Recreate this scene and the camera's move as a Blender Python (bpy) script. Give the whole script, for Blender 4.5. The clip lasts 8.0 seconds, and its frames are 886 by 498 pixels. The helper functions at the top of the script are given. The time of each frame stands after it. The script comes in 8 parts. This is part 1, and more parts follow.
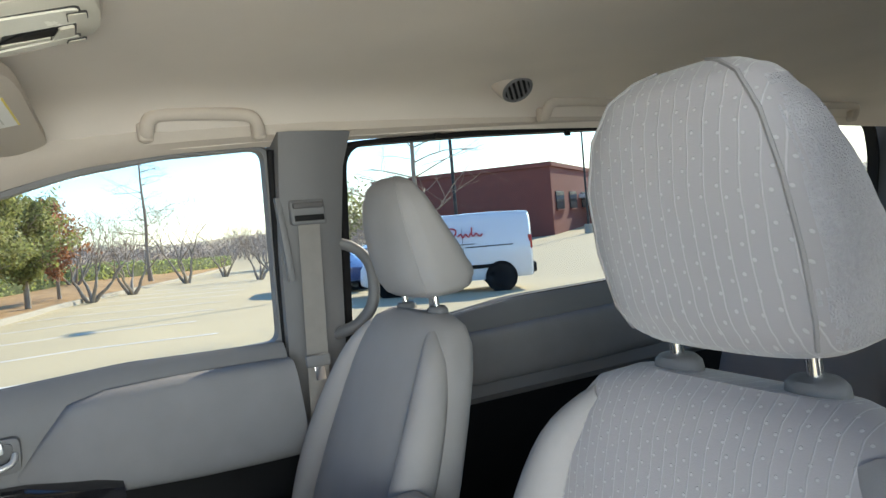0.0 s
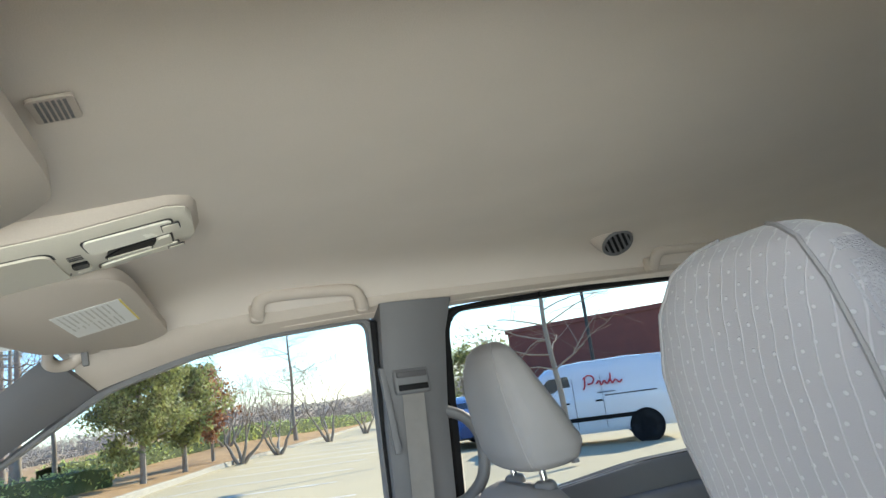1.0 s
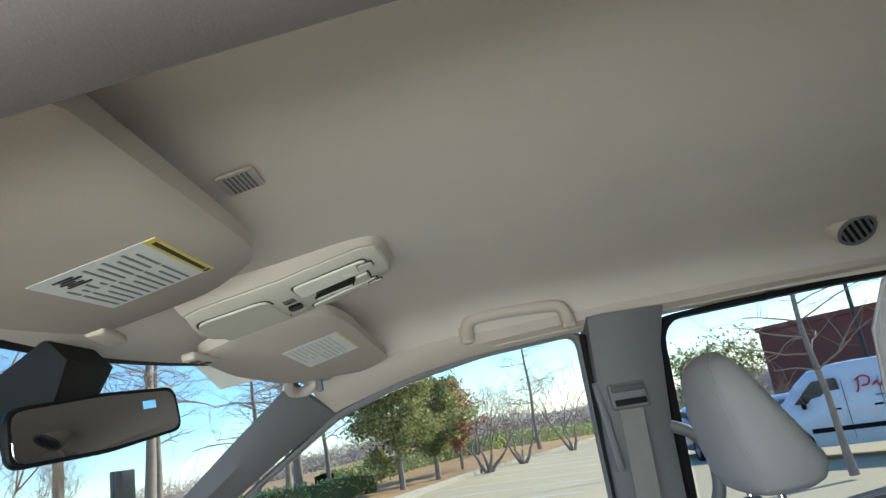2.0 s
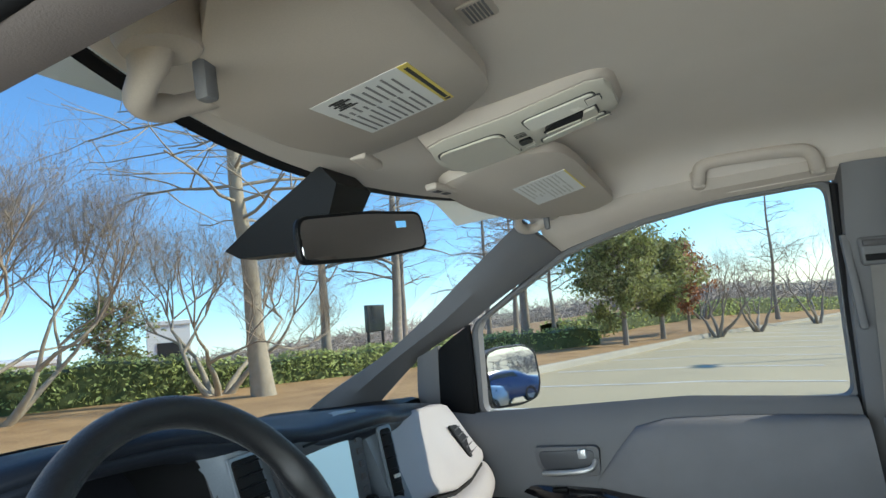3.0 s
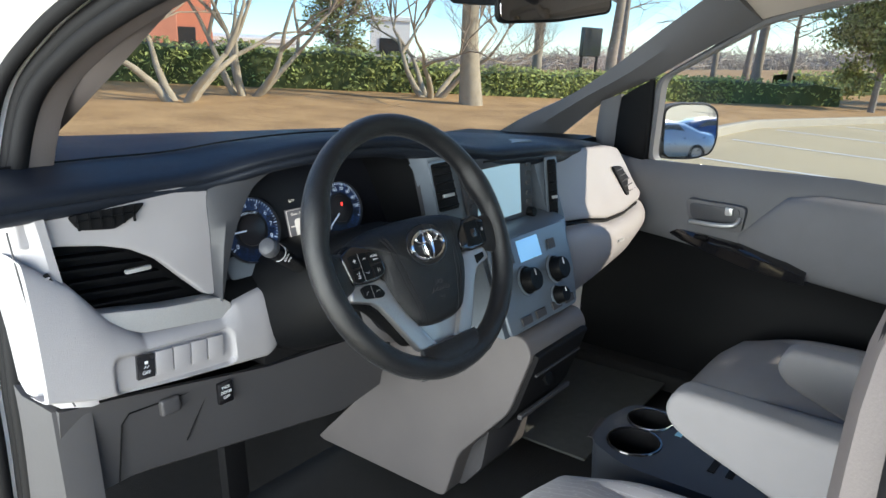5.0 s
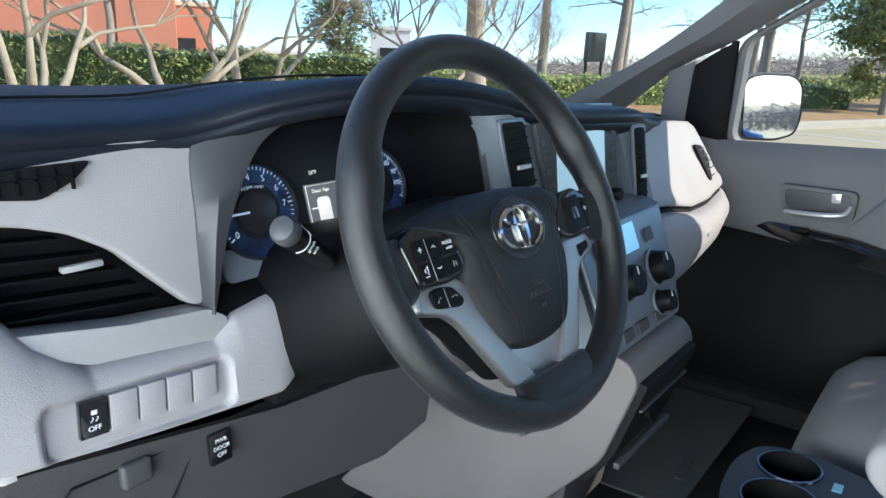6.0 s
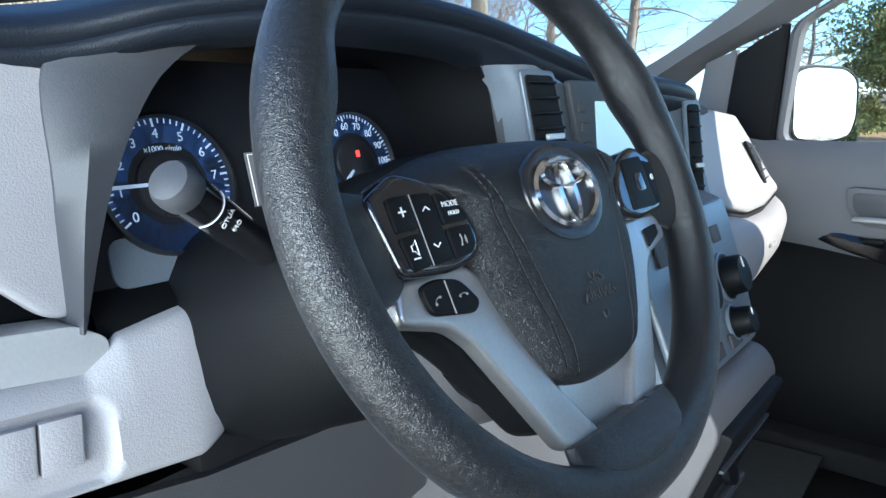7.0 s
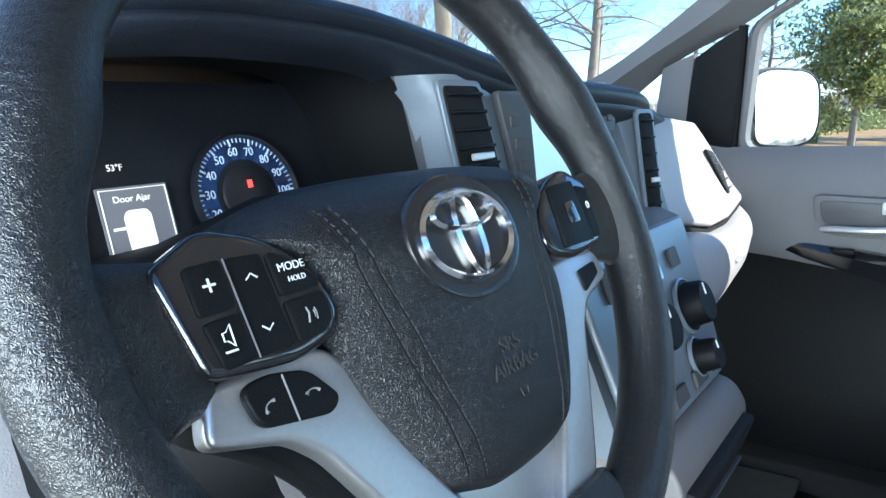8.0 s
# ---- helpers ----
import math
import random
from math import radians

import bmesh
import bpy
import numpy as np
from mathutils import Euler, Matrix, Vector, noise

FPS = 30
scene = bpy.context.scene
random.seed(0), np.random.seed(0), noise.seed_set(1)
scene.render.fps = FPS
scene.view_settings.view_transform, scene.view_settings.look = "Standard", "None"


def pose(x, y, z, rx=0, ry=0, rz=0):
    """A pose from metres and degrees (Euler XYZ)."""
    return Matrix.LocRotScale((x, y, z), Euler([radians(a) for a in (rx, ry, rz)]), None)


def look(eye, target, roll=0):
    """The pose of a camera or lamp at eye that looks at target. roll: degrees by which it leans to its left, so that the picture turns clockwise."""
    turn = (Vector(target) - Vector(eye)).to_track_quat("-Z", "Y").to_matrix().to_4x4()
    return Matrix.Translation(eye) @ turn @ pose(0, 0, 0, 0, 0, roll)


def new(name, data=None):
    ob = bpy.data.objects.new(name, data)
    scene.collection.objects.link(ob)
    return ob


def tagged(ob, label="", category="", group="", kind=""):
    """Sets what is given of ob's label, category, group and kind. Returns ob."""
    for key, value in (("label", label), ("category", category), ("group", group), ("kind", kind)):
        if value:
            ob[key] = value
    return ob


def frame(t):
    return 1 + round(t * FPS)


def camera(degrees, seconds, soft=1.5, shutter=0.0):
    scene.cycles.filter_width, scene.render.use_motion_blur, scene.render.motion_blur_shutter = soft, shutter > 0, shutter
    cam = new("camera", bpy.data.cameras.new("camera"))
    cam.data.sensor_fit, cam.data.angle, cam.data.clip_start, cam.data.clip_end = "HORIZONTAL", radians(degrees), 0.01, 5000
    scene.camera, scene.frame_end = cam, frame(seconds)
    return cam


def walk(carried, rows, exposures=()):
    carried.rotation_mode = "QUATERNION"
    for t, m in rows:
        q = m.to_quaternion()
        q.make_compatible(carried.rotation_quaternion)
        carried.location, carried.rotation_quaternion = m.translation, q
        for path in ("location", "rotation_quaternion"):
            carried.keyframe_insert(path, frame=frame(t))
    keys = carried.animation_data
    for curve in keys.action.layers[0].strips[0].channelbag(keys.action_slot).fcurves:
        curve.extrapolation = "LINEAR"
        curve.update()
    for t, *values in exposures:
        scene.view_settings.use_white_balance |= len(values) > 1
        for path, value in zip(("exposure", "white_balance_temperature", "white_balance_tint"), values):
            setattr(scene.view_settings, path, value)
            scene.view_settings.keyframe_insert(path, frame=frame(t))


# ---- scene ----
# World: x to the vehicle's right, y to its front, z up from the tarmac.
cam = camera(66.08, 8.0)
# seconds, eye x y z, heading (to the left of +y), pitch, roll
ROWS = [
    (0, -0.8603, -0.2965, 1.3002, -118.05, -4.59, -9.26),
    (0.5, -0.8572, -0.3361, 1.3172, -114.77, 3.19, -10.61),
    (1, -0.8695, -0.3803, 1.3224, -109.42, 9.66, -12.47),
    (1.2, -0.8691, -0.4044, 1.3313, -106.17, 11.47, -13.14),
    (2.3, -0.8876, -0.4420, 1.3228, -84.40, 13.97, -13.17),
    (2.5, -0.8953, -0.4432, 1.3146, -79.97, 12.59, -12.16),
    (3, -0.9227, -0.4417, 1.2837, -69.59, 6.74, -8.84),
    (3.5, -0.9882, -0.4900, 1.2624, -61.30, -1.36, -5.17),
    (4, -1.0589, -0.5622, 1.2743, -55.38, -8.63, -2.46),
    (4.5, -1.1265, -0.6298, 1.3236, -52.01, -13.70, -0.71),
    (4.7, -1.1468, -0.6462, 1.3377, -51.21, -14.89, -0.49),
    (5.8, -0.9789, -0.4103, 1.2454, -50.65, -14.50, -1.21),
    (6, -0.9467, -0.3510, 1.2211, -50.83, -14.15, -1.35),
    (6.5, -0.8527, -0.2432, 1.1327, -50.80, -12.45, -1.62),
    (7, -0.7679, -0.2080, 1.1240, -50.39, -10.80, -2.01),
    (7.5, -0.7151, -0.1919, 1.1403, -50.77, -10.01, -2.51),
    (8, -0.6601, -0.1866, 1.1279, -52.61, -9.96, -3.60),
]

# the phone brightens the shaded cabin and cools its picture near the wheel: seconds, stops, kelvin, tint
EXPOSURES = [(0, 1.35, 6800, 6), (0.5, 1.15, 6400, 6), (1, 1.4, 6500, 6), (2, 1.0, 6300, 4), (2.5, 0.75, 6400, 3), (3, 0.8, 6200, 3), (3.5, 0.85, 6000, 3), (4.5, 0.95, 6700, 8), (6, 1.2, 6200, 8), (7, 1.55, 5800, 5), (8, 1.85, 5700, 4)]


def eye_pose(x, y, z, yaw, pitch, roll):
    m = Matrix.Rotation(radians(yaw), 4, "Z") @ Matrix.Rotation(radians(90 + pitch), 4, "X") @ Matrix.Rotation(radians(roll), 4, "Z")
    return Matrix.Translation((x, y, z)) @ m


walk(cam, [(t, eye_pose(x, y, z, a, b, c)) for t, x, y, z, a, b, c in ROWS], EXPOSURES)

# ---- light ----
SUN_AZ, SUN_EL = radians(154), radians(27)  # azimuth to the right of +y
world = bpy.data.worlds.new("sky")
world.use_nodes = True
scene.world = world
wn = world.node_tree.nodes
sky = wn.new("ShaderNodeTexSky")
sky.sky_type, sky.sun_disc = "NISHITA", False
sky.sun_elevation, sky.sun_rotation = SUN_EL, SUN_AZ
sky.air_density, sky.dust_density, sky.ozone_density = 1.0, 0.0, 7.0
world.node_tree.links.new(sky.outputs[0], wn["Background"].inputs[0])
wn["Background"].inputs[1].default_value = 0.15
sun_dir = Vector((math.sin(SUN_AZ) * math.cos(SUN_EL), math.cos(SUN_AZ) * math.cos(SUN_EL), math.sin(SUN_EL)))
sun = new("sun", bpy.data.lights.new("sun", "SUN"))
sun.data.energy, sun.data.angle, sun.data.color = 3.2, radians(0.6), (1.0, 0.90, 0.73)
sun.matrix_world = look((0, 0, 30), Vector((0, 0, 30)) - sun_dir)
# fill lamp added outside the open driver's door for sky and paving daylight
door_fill = new("sky_light_door_opening", bpy.data.lights.new("sky_light", "AREA"))
door_fill.data.shape, door_fill.data.size, door_fill.data.size_y = "RECTANGLE", 4.4, 1.3
door_fill.data.energy, door_fill.data.color = 108.0, (0.96, 1.0, 0.98)
door_fill.matrix_world = look((-2.6, -0.40, 1.14), (0.0, -0.45, 1.26))


# ---- helpers ----
def rgb(c):
    return (*c, 1.0) if len(c) == 3 else c


def mat(name, c1, c2=None, rough=0.6, metal=0.0, scale=40.0, fine=400.0, bump=0.0, bscale=300.0, coat=0.0, spec=0.5, mix=(0.35, 0.65), rvar=0.08):
    """A surface with a large and a fine variation of colour and a fine relief."""
    m = bpy.data.materials.new(name)
    m.use_nodes = True
    nt = m.node_tree
    n, l = nt.nodes, nt.links
    p = n["Principled BSDF"]
    tc = n.new("ShaderNodeTexCoord")
    a = n.new("ShaderNodeTexNoise")
    a.inputs["Scale"].default_value, a.inputs["Detail"].default_value = scale, 4
    b = n.new("ShaderNodeTexNoise")
    b.inputs["Scale"].default_value, b.inputs["Detail"].default_value = fine, 2
    for t in (a, b):
        l.new(tc.outputs["Object"], t.inputs["Vector"])
    add = n.new("ShaderNodeMath")
    add.operation, add.inputs[1].default_value = "MULTIPLY_ADD", 0.5
    l.new(b.outputs["Fac"], add.inputs[0])
    half = n.new("ShaderNodeMath")
    half.operation, half.inputs[1].default_value = "MULTIPLY", 0.5
    l.new(a.outputs["Fac"], half.inputs[0])
    l.new(half.outputs[0], add.inputs[2])
    r = n.new("ShaderNodeValToRGB")
    r.color_ramp.elements[0].position, r.color_ramp.elements[1].position = mix
    c2 = c2 or tuple(v * 0.85 for v in c1)
    r.color_ramp.elements[0].color, r.color_ramp.elements[1].color = rgb(c2), rgb(c1)
    l.new(add.outputs[0], r.inputs[0])
    l.new(r.outputs[0], p.inputs["Base Color"])
    rr = n.new("ShaderNodeMapRange")
    rr.inputs["To Min"].default_value, rr.inputs["To Max"].default_value = max(rough - rvar, 0.02), min(rough + rvar, 1)
    l.new(a.outputs["Fac"], rr.inputs["Value"])
    l.new(rr.outputs[0], p.inputs["Roughness"])
    p.inputs["Metallic"].default_value = metal
    p.inputs["Specular IOR Level"].default_value = spec
    p.inputs["Coat Weight"].default_value = coat
    if bump:
        v = n.new("ShaderNodeTexNoise")
        v.inputs["Scale"].default_value, v.inputs["Detail"].default_value = bscale, 3
        l.new(tc.outputs["Object"], v.inputs["Vector"])
        bp = n.new("ShaderNodeBump")
        bp.inputs["Strength"].default_value, bp.inputs["Distance"].default_value = bump, 0.002
        l.new(v.outputs["Fac"], bp.inputs["Height"])
        l.new(bp.outputs[0], p.inputs["Normal"])
    return m


def leather_mat(name, c1, c2, rough, cell=420.0, strength=0.5, dist=0.0012):
    """Moulded grain: cells with creases between them."""
    m = mat(name, c1, c2, rough=rough, scale=18, fine=250)
    n, l = m.node_tree.nodes, m.node_tree.links
    tc = n.new("ShaderNodeTexCoord")
    v = n.new("ShaderNodeTexVoronoi")
    v.feature, v.inputs["Scale"].default_value = "DISTANCE_TO_EDGE", cell
    w = n.new("ShaderNodeTexNoise")
    w.inputs["Scale"].default_value = cell * 0.35
    mx = n.new("ShaderNodeVectorMath")
    mx.operation, mx.inputs[1].default_value = "MULTIPLY_ADD", (0.006, 0.006, 0.006)
    l.new(tc.outputs["Object"], w.inputs["Vector"])
    l.new(w.outputs["Color"], mx.inputs[0])
    l.new(tc.outputs["Object"], mx.inputs[2])
    l.new(mx.outputs[0], v.inputs["Vector"])
    r = n.new("ShaderNodeMapRange")
    r.inputs["From Max"].default_value = 0.40
    l.new(v.outputs["Distance"], r.inputs["Value"])
    bp = n.new("ShaderNodeBump")
    bp.inputs["Strength"].default_value, bp.inputs["Distance"].default_value = strength, dist
    l.new(r.outputs[0], bp.inputs["Height"])
    l.new(bp.outputs[0], n["Principled BSDF"].inputs["Normal"])
    return m


def glass_mat(name, tint=(1, 1, 1), mirror=0.06):
    """Thin pane: clear, with a faint reflection."""
    m = bpy.data.materials.new(name)
    m.use_nodes = True
    n, l = m.node_tree.nodes, m.node_tree.links
    n.remove(n["Principled BSDF"])
    t, g, mx = n.new("ShaderNodeBsdfTransparent"), n.new("ShaderNodeBsdfGlossy"), n.new("ShaderNodeMixShader")
    t.inputs[0].default_value = rgb(tint)
    g.inputs["Roughness"].default_value = 0.02
    mx.inputs[0].default_value = mirror
    l.new(t.outputs[0], mx.inputs[1])
    l.new(g.outputs[0], mx.inputs[2])
    l.new(mx.outputs[0], n["Material Output"].inputs[0])
    return m


def leaf_mat(name, c1, c2):
    """Leaves: light comes through them as well."""
    m = mat(name, c1, c2, rough=0.6, scale=3, fine=30)
    n, l = m.node_tree.nodes, m.node_tree.links
    p, t, mx = n["Principled BSDF"], n.new("ShaderNodeBsdfTranslucent"), n.new("ShaderNodeMixShader")
    mx.inputs[0].default_value = 0.40
    g, r, h = n.new("ShaderNodeNewGeometry"), n.new("ShaderNodeMapRange"), n.new("ShaderNodeHueSaturation")
    r.inputs["To Min"].default_value, r.inputs["To Max"].default_value = 0.45, 1.6
    l.new(g.outputs["Random Per Island"], r.inputs["Value"])
    l.new(r.outputs[0], h.inputs["Value"])
    l.new(p.inputs["Base Color"].links[0].from_socket, h.inputs["Color"])
    l.new(h.outputs[0], p.inputs["Base Color"])
    l.new(h.outputs[0], t.inputs[0])
    l.new(p.outputs[0], mx.inputs[1])
    l.new(t.outputs[0], mx.inputs[2])
    l.new(mx.outputs[0], n["Material Output"].inputs[0])
    return m


def glow_mat(name, c, strength):
    m = bpy.data.materials.new(name)
    m.use_nodes = True
    p = m.node_tree.nodes["Principled BSDF"]
    p.inputs["Base Color"].default_value = rgb(c)
    p.inputs["Roughness"].default_value = 0.3
    p.inputs["Emission Color"].default_value = rgb(c)
    p.inputs["Emission Strength"].default_value = strength
    return m


def thing(name, at, label, category, group="", kind=""):
    ob = new(name)
    ob.empty_display_size = 0.05
    ob.location = at
    return tagged(ob, label, category, group, kind)


def part(name, bm, material, parent=None, label="", smooth=True, flat_angle=40):
    """One mesh object from a bmesh in world coordinates, under a thing or a part."""
    me = bpy.data.meshes.new(name)
    bmesh.ops.recalc_face_normals(bm, faces=bm.faces)
    if smooth:
        for e in bm.edges:
            e.smooth = not (len(e.link_faces) == 2 and e.calc_face_angle(0) > radians(flat_angle))
        for f in bm.faces:
            f.smooth = True
    bm.to_mesh(me)
    bm.free()
    if material:
        me.materials.append(material)
    ob = new(name, me)
    if parent:
        ob.parent = parent
        if parent.type == "EMPTY":
            ob.matrix_parent_inverse = Matrix.Translation(parent.location).inverted()
    return tagged(ob, label)


def whole(name, bm, material, label, category, group="", kind="", **kw):
    return tagged(part(name, bm, material, **kw), label, category, group, kind)


def merge(*bms):
    out = bms[0]
    for b in bms[1:]:
        me = bpy.data.meshes.new("tmp")
        b.to_mesh(me)
        out.from_mesh(me)
        bpy.data.meshes.remove(me)
        b.free()
    return out


def frame3(o, x, y):
    """A pose from an origin and two directions."""
    x = Vector(x).normalized()
    z = x.cross(Vector(y)).normalized()
    y = z.cross(x)
    m = Matrix((x, y, z)).transposed().to_4x4()
    m.translation = o
    return m


def bevelled(bm, w, seg=2, angle=30):
    if w > 0:
        es = [e for e in bm.edges if len(e.link_faces) == 2 and e.calc_face_angle(0) > radians(angle)]
        bmesh.ops.bevel(bm, geom=es, offset=w, segments=seg, affect="EDGES", profile=0.6, clamp_overlap=True)
    return bm


def box(c, s, bev=0.004, seg=2, m=None):
    bm = bmesh.new()
    bmesh.ops.create_cube(bm, size=1.0)
    bmesh.ops.scale(bm, vec=s, verts=bm.verts)
    bevelled(bm, bev, seg)
    bmesh.ops.transform(bm, matrix=(m or Matrix()) @ Matrix.Translation(c), verts=bm.verts)
    return bm


def prism(pts, depth, m=None, bev=0.0, seg=2):
    """A flat outline (x, y) drawn out along z by depth."""
    bm = bmesh.new()
    f = bm.faces.new([bm.verts.new((x, y, 0)) for x, y in pts])
    r = bmesh.ops.extrude_face_region(bm, geom=[f])
    bmesh.ops.translate(bm, vec=(0, 0, depth), verts=[v for v in r["geom"] if isinstance(v, bmesh.types.BMVert)])
    bmesh.ops.recalc_face_normals(bm, faces=bm.faces)
    bevelled(bm, bev, seg, 50)
    if m:
        bmesh.ops.transform(bm, matrix=m, verts=bm.verts)
    return bm


def loft(rings, cap=True, closed=False):
    """Skin over rings of equal length; each ring is closed on itself."""
    bm = bmesh.new()
    vs = [[bm.verts.new(p) for p in r] for r in rings]
    n = len(rings[0])
    pairs = list(zip(vs, vs[1:])) + ([(vs[-1], vs[0])] if closed else [])
    for a, b in pairs:
        for i in range(n):
            bm.faces.new((a[i], a[(i + 1) % n], b[(i + 1) % n], b[i]))
    if cap and not closed:
        bm.faces.new(vs[0][::-1])
        bm.faces.new(vs[-1])
    return bm


def sheet(rows, thick, down=None):
    """A skin with thickness over a grid of points; down: the way in which the thickness goes."""
    bm = bmesh.new()
    nu, nv = len(rows), len(rows[0])
    g = [[bm.verts.new(p) for p in r] for r in rows]
    for i in range(nu - 1):
        for j in range(nv - 1):
            bm.faces.new((g[i][j], g[i][j + 1], g[i + 1][j + 1], g[i + 1][j]))
    if thick:
        bm.normal_update()
        vs = [v for r in g for v in r]
        off = {v: (Vector(down) if down else -v.normal) * thick for v in vs}
        back = {v: bm.verts.new(v.co + off[v]) for v in vs}
        for f in list(bm.faces):
            bm.faces.new([back[v] for v in reversed(f.verts)])
        rim = [g[0][j] for j in range(nv)] + [g[i][nv - 1] for i in range(1, nu)] + [g[nu - 1][j] for j in range(nv - 2, -1, -1)] + [g[i][0] for i in range(nu - 2, 0, -1)]
        for a, b in zip(rim, rim[1:] + rim[:1]):
            bm.faces.new((a, b, back[b], back[a]))
    return bm


def smooth_line(pts, n=8, closed=False):
    """Catmull-Rom through points, n steps a span."""
    p = [Vector(q) for q in pts]
    k = len(p)
    out = []
    for i in range(k if closed else k - 1):
        if closed:
            a, b, c, d = p[i - 1], p[i], p[(i + 1) % k], p[(i + 2) % k]
        else:
            a, b, c, d = p[max(i - 1, 0)], p[i], p[i + 1], p[min(i + 2, k - 1)]
        for j in range(n):
            t = j / n
            out.append(0.5 * (2 * b + (c - a) * t + (2 * a - 5 * b + 4 * c - d) * t * t + (3 * b - a - 3 * c + d) * t**3))
    if not closed:
        out.append(p[-1])
    return out


def tube(pts, r, n=10, closed=False, flat=1.0, up=None):
    """A rod along points; r: one radius or one a point; flat: its height over its width, seen along up."""
    pts = [Vector(p) for p in pts]
    k = len(pts)
    rs = r if isinstance(r, (list, tuple)) else [r] * k
    rings, side = [], None
    for i, p in enumerate(pts):
        d = (pts[(i + 1) % k] - pts[i - 1]) if closed else (pts[min(i + 1, k - 1)] - pts[max(i - 1, 0)])
        d.normalize()
        if up is not None:
            side = d.cross(Vector(up)).normalized()
        elif side is None:
            side = d.orthogonal().normalized()
        else:
            side = (side - d * side.dot(d)).normalized()
        v = side.cross(d)
        rings.append([p + side * math.cos(2 * math.pi * j / n) * rs[i] + v * math.sin(2 * math.pi * j / n) * rs[i] * flat for j in range(n)])
    return loft(rings, cap=not closed, closed=closed)


def lathe(profile, m, n=24):
    """A turned body: (radius, height) pairs round the local z."""
    ring_body = profile[0][0] > 1e-3 and profile[-1][0] > 1e-3 and profile[0] == profile[-1]
    bm = loft([[(max(r, 1e-5) * math.cos(2 * math.pi * j / n), max(r, 1e-5) * math.sin(2 * math.pi * j / n), h) for j in range(n)] for r, h in (profile[:-1] if ring_body else profile)], closed=ring_body)
    bmesh.ops.transform(bm, matrix=m, verts=bm.verts)
    return bm


def super_ring(c, u, v, a, b, e=3.0, n=28):
    """A rounded-rectangle ring with half sizes a along u and b along v."""
    c, u, v = Vector(c), Vector(u), Vector(v)
    out = []
    for j in range(n):
        t = 2 * math.pi * j / n
        ct, st = math.cos(t), math.sin(t)
        out.append(c + u * a * math.copysign(abs(ct) ** (2 / e), ct) + v * b * math.copysign(abs(st) ** (2 / e), st))
    return out


def smoothed(bm, rounds=1):
    """Round a coarse body off."""
    for _ in range(rounds):
        bmesh.ops.subdivide_edges(bm, edges=bm.edges, cuts=1, use_grid_fill=True, smooth=1.0)
    return bm


def rounded_poly(pts, r, n=4):
    """An outline with its corners rounded."""
    out, k = [], len(pts)
    for i in range(k):
        a, b, c = Vector(pts[i - 1]), Vector(pts[i]), Vector(pts[(i + 1) % k])
        u, v = (a - b), (c - b)
        q = min(r, u.length * 0.45, v.length * 0.45)
        s, e = b + u.normalized() * q, b + v.normalized() * q
        for j in range(n + 1):
            t = j / n
            out.append(tuple((1 - t) ** 2 * s + 2 * t * (1 - t) * b + t * t * e))
    return out


def text(name, body, size, m, material, parent, depth=0.0003):
    """Raised lettering, centred on the pose m."""
    cu = bpy.data.curves.new(name, "FONT")
    cu.body, cu.size, cu.extrude, cu.align_x, cu.align_y = body, size, depth, "CENTER", "CENTER"
    tmp = bpy.data.objects.new("tmp", cu)
    scene.collection.objects.link(tmp)
    me = bpy.data.meshes.new_from_object(tmp.evaluated_get(bpy.context.evaluated_depsgraph_get()))
    bpy.data.objects.remove(tmp)
    me.transform(m)
    me.materials.clear()
    me.materials.append(material)
    ob = new(name, me)
    ob.parent = parent
    if parent.type == "EMPTY":
        ob.matrix_parent_inverse = Matrix.Translation(parent.location).inverted()
    return ob


# ---- materials ----
LINER = mat("headliner_fabric", (0.66, 0.595, 0.53), (0.61, 0.55, 0.49), rough=0.95, scale=6, fine=900, bump=0.25, bscale=900)
LINER_TRIM = mat("pale_trim_plastic", (0.46, 0.405, 0.35), (0.42, 0.37, 0.32), rough=0.62, scale=9, fine=700, bump=0.12, bscale=900)
GREY_TRIM = mat("grey_pillar_plastic", (0.125, 0.125, 0.13), (0.11, 0.11, 0.115), rough=0.6, scale=10, fine=800, bump=0.15, bscale=900)
DOOR_GREY = mat("door_panel_plastic", (0.138, 0.139, 0.146), (0.122, 0.123, 0.129), rough=0.6, scale=8, fine=900, bump=0.2, bscale=700)
DOOR_CLOTH = mat("door_panel_cloth", (0.19, 0.19, 0.20), (0.16, 0.16, 0.168), rough=0.95, scale=14, fine=1400, bump=0.35, bscale=1500)
DARK = mat("dark_plastic", (0.0055, 0.006, 0.007), (0.004, 0.0044, 0.0052), rough=0.5, spec=0.14, scale=12, fine=900, bump=0.15, bscale=900)
DASH_TOP = mat("dash_top_soft_skin", (0.013, 0.017, 0.026), (0.010, 0.013, 0.020), rough=0.45, spec=0.3, scale=10, fine=900, bump=0.3, bscale=800)
BLACK = mat("black_rubber", (0.007, 0.007, 0.008), (0.005, 0.005, 0.006), rough=0.7, spec=0.2, scale=20)
GLOSS_BLACK = mat("gloss_black", (0.01, 0.01, 0.012), (0.008, 0.008, 0.01), rough=0.12, scale=10, coat=0.6)
PALE = mat("light_grey_dash_skin", (0.365, 0.35, 0.36), (0.33, 0.317, 0.325), rough=0.55, scale=12, fine=900, bump=0.25, bscale=700)
KNEE = mat("mid_grey_dash_plastic", (0.062, 0.060, 0.064), (0.053, 0.051, 0.055), rough=0.6, scale=10, fine=900, bump=0.2, bscale=800)
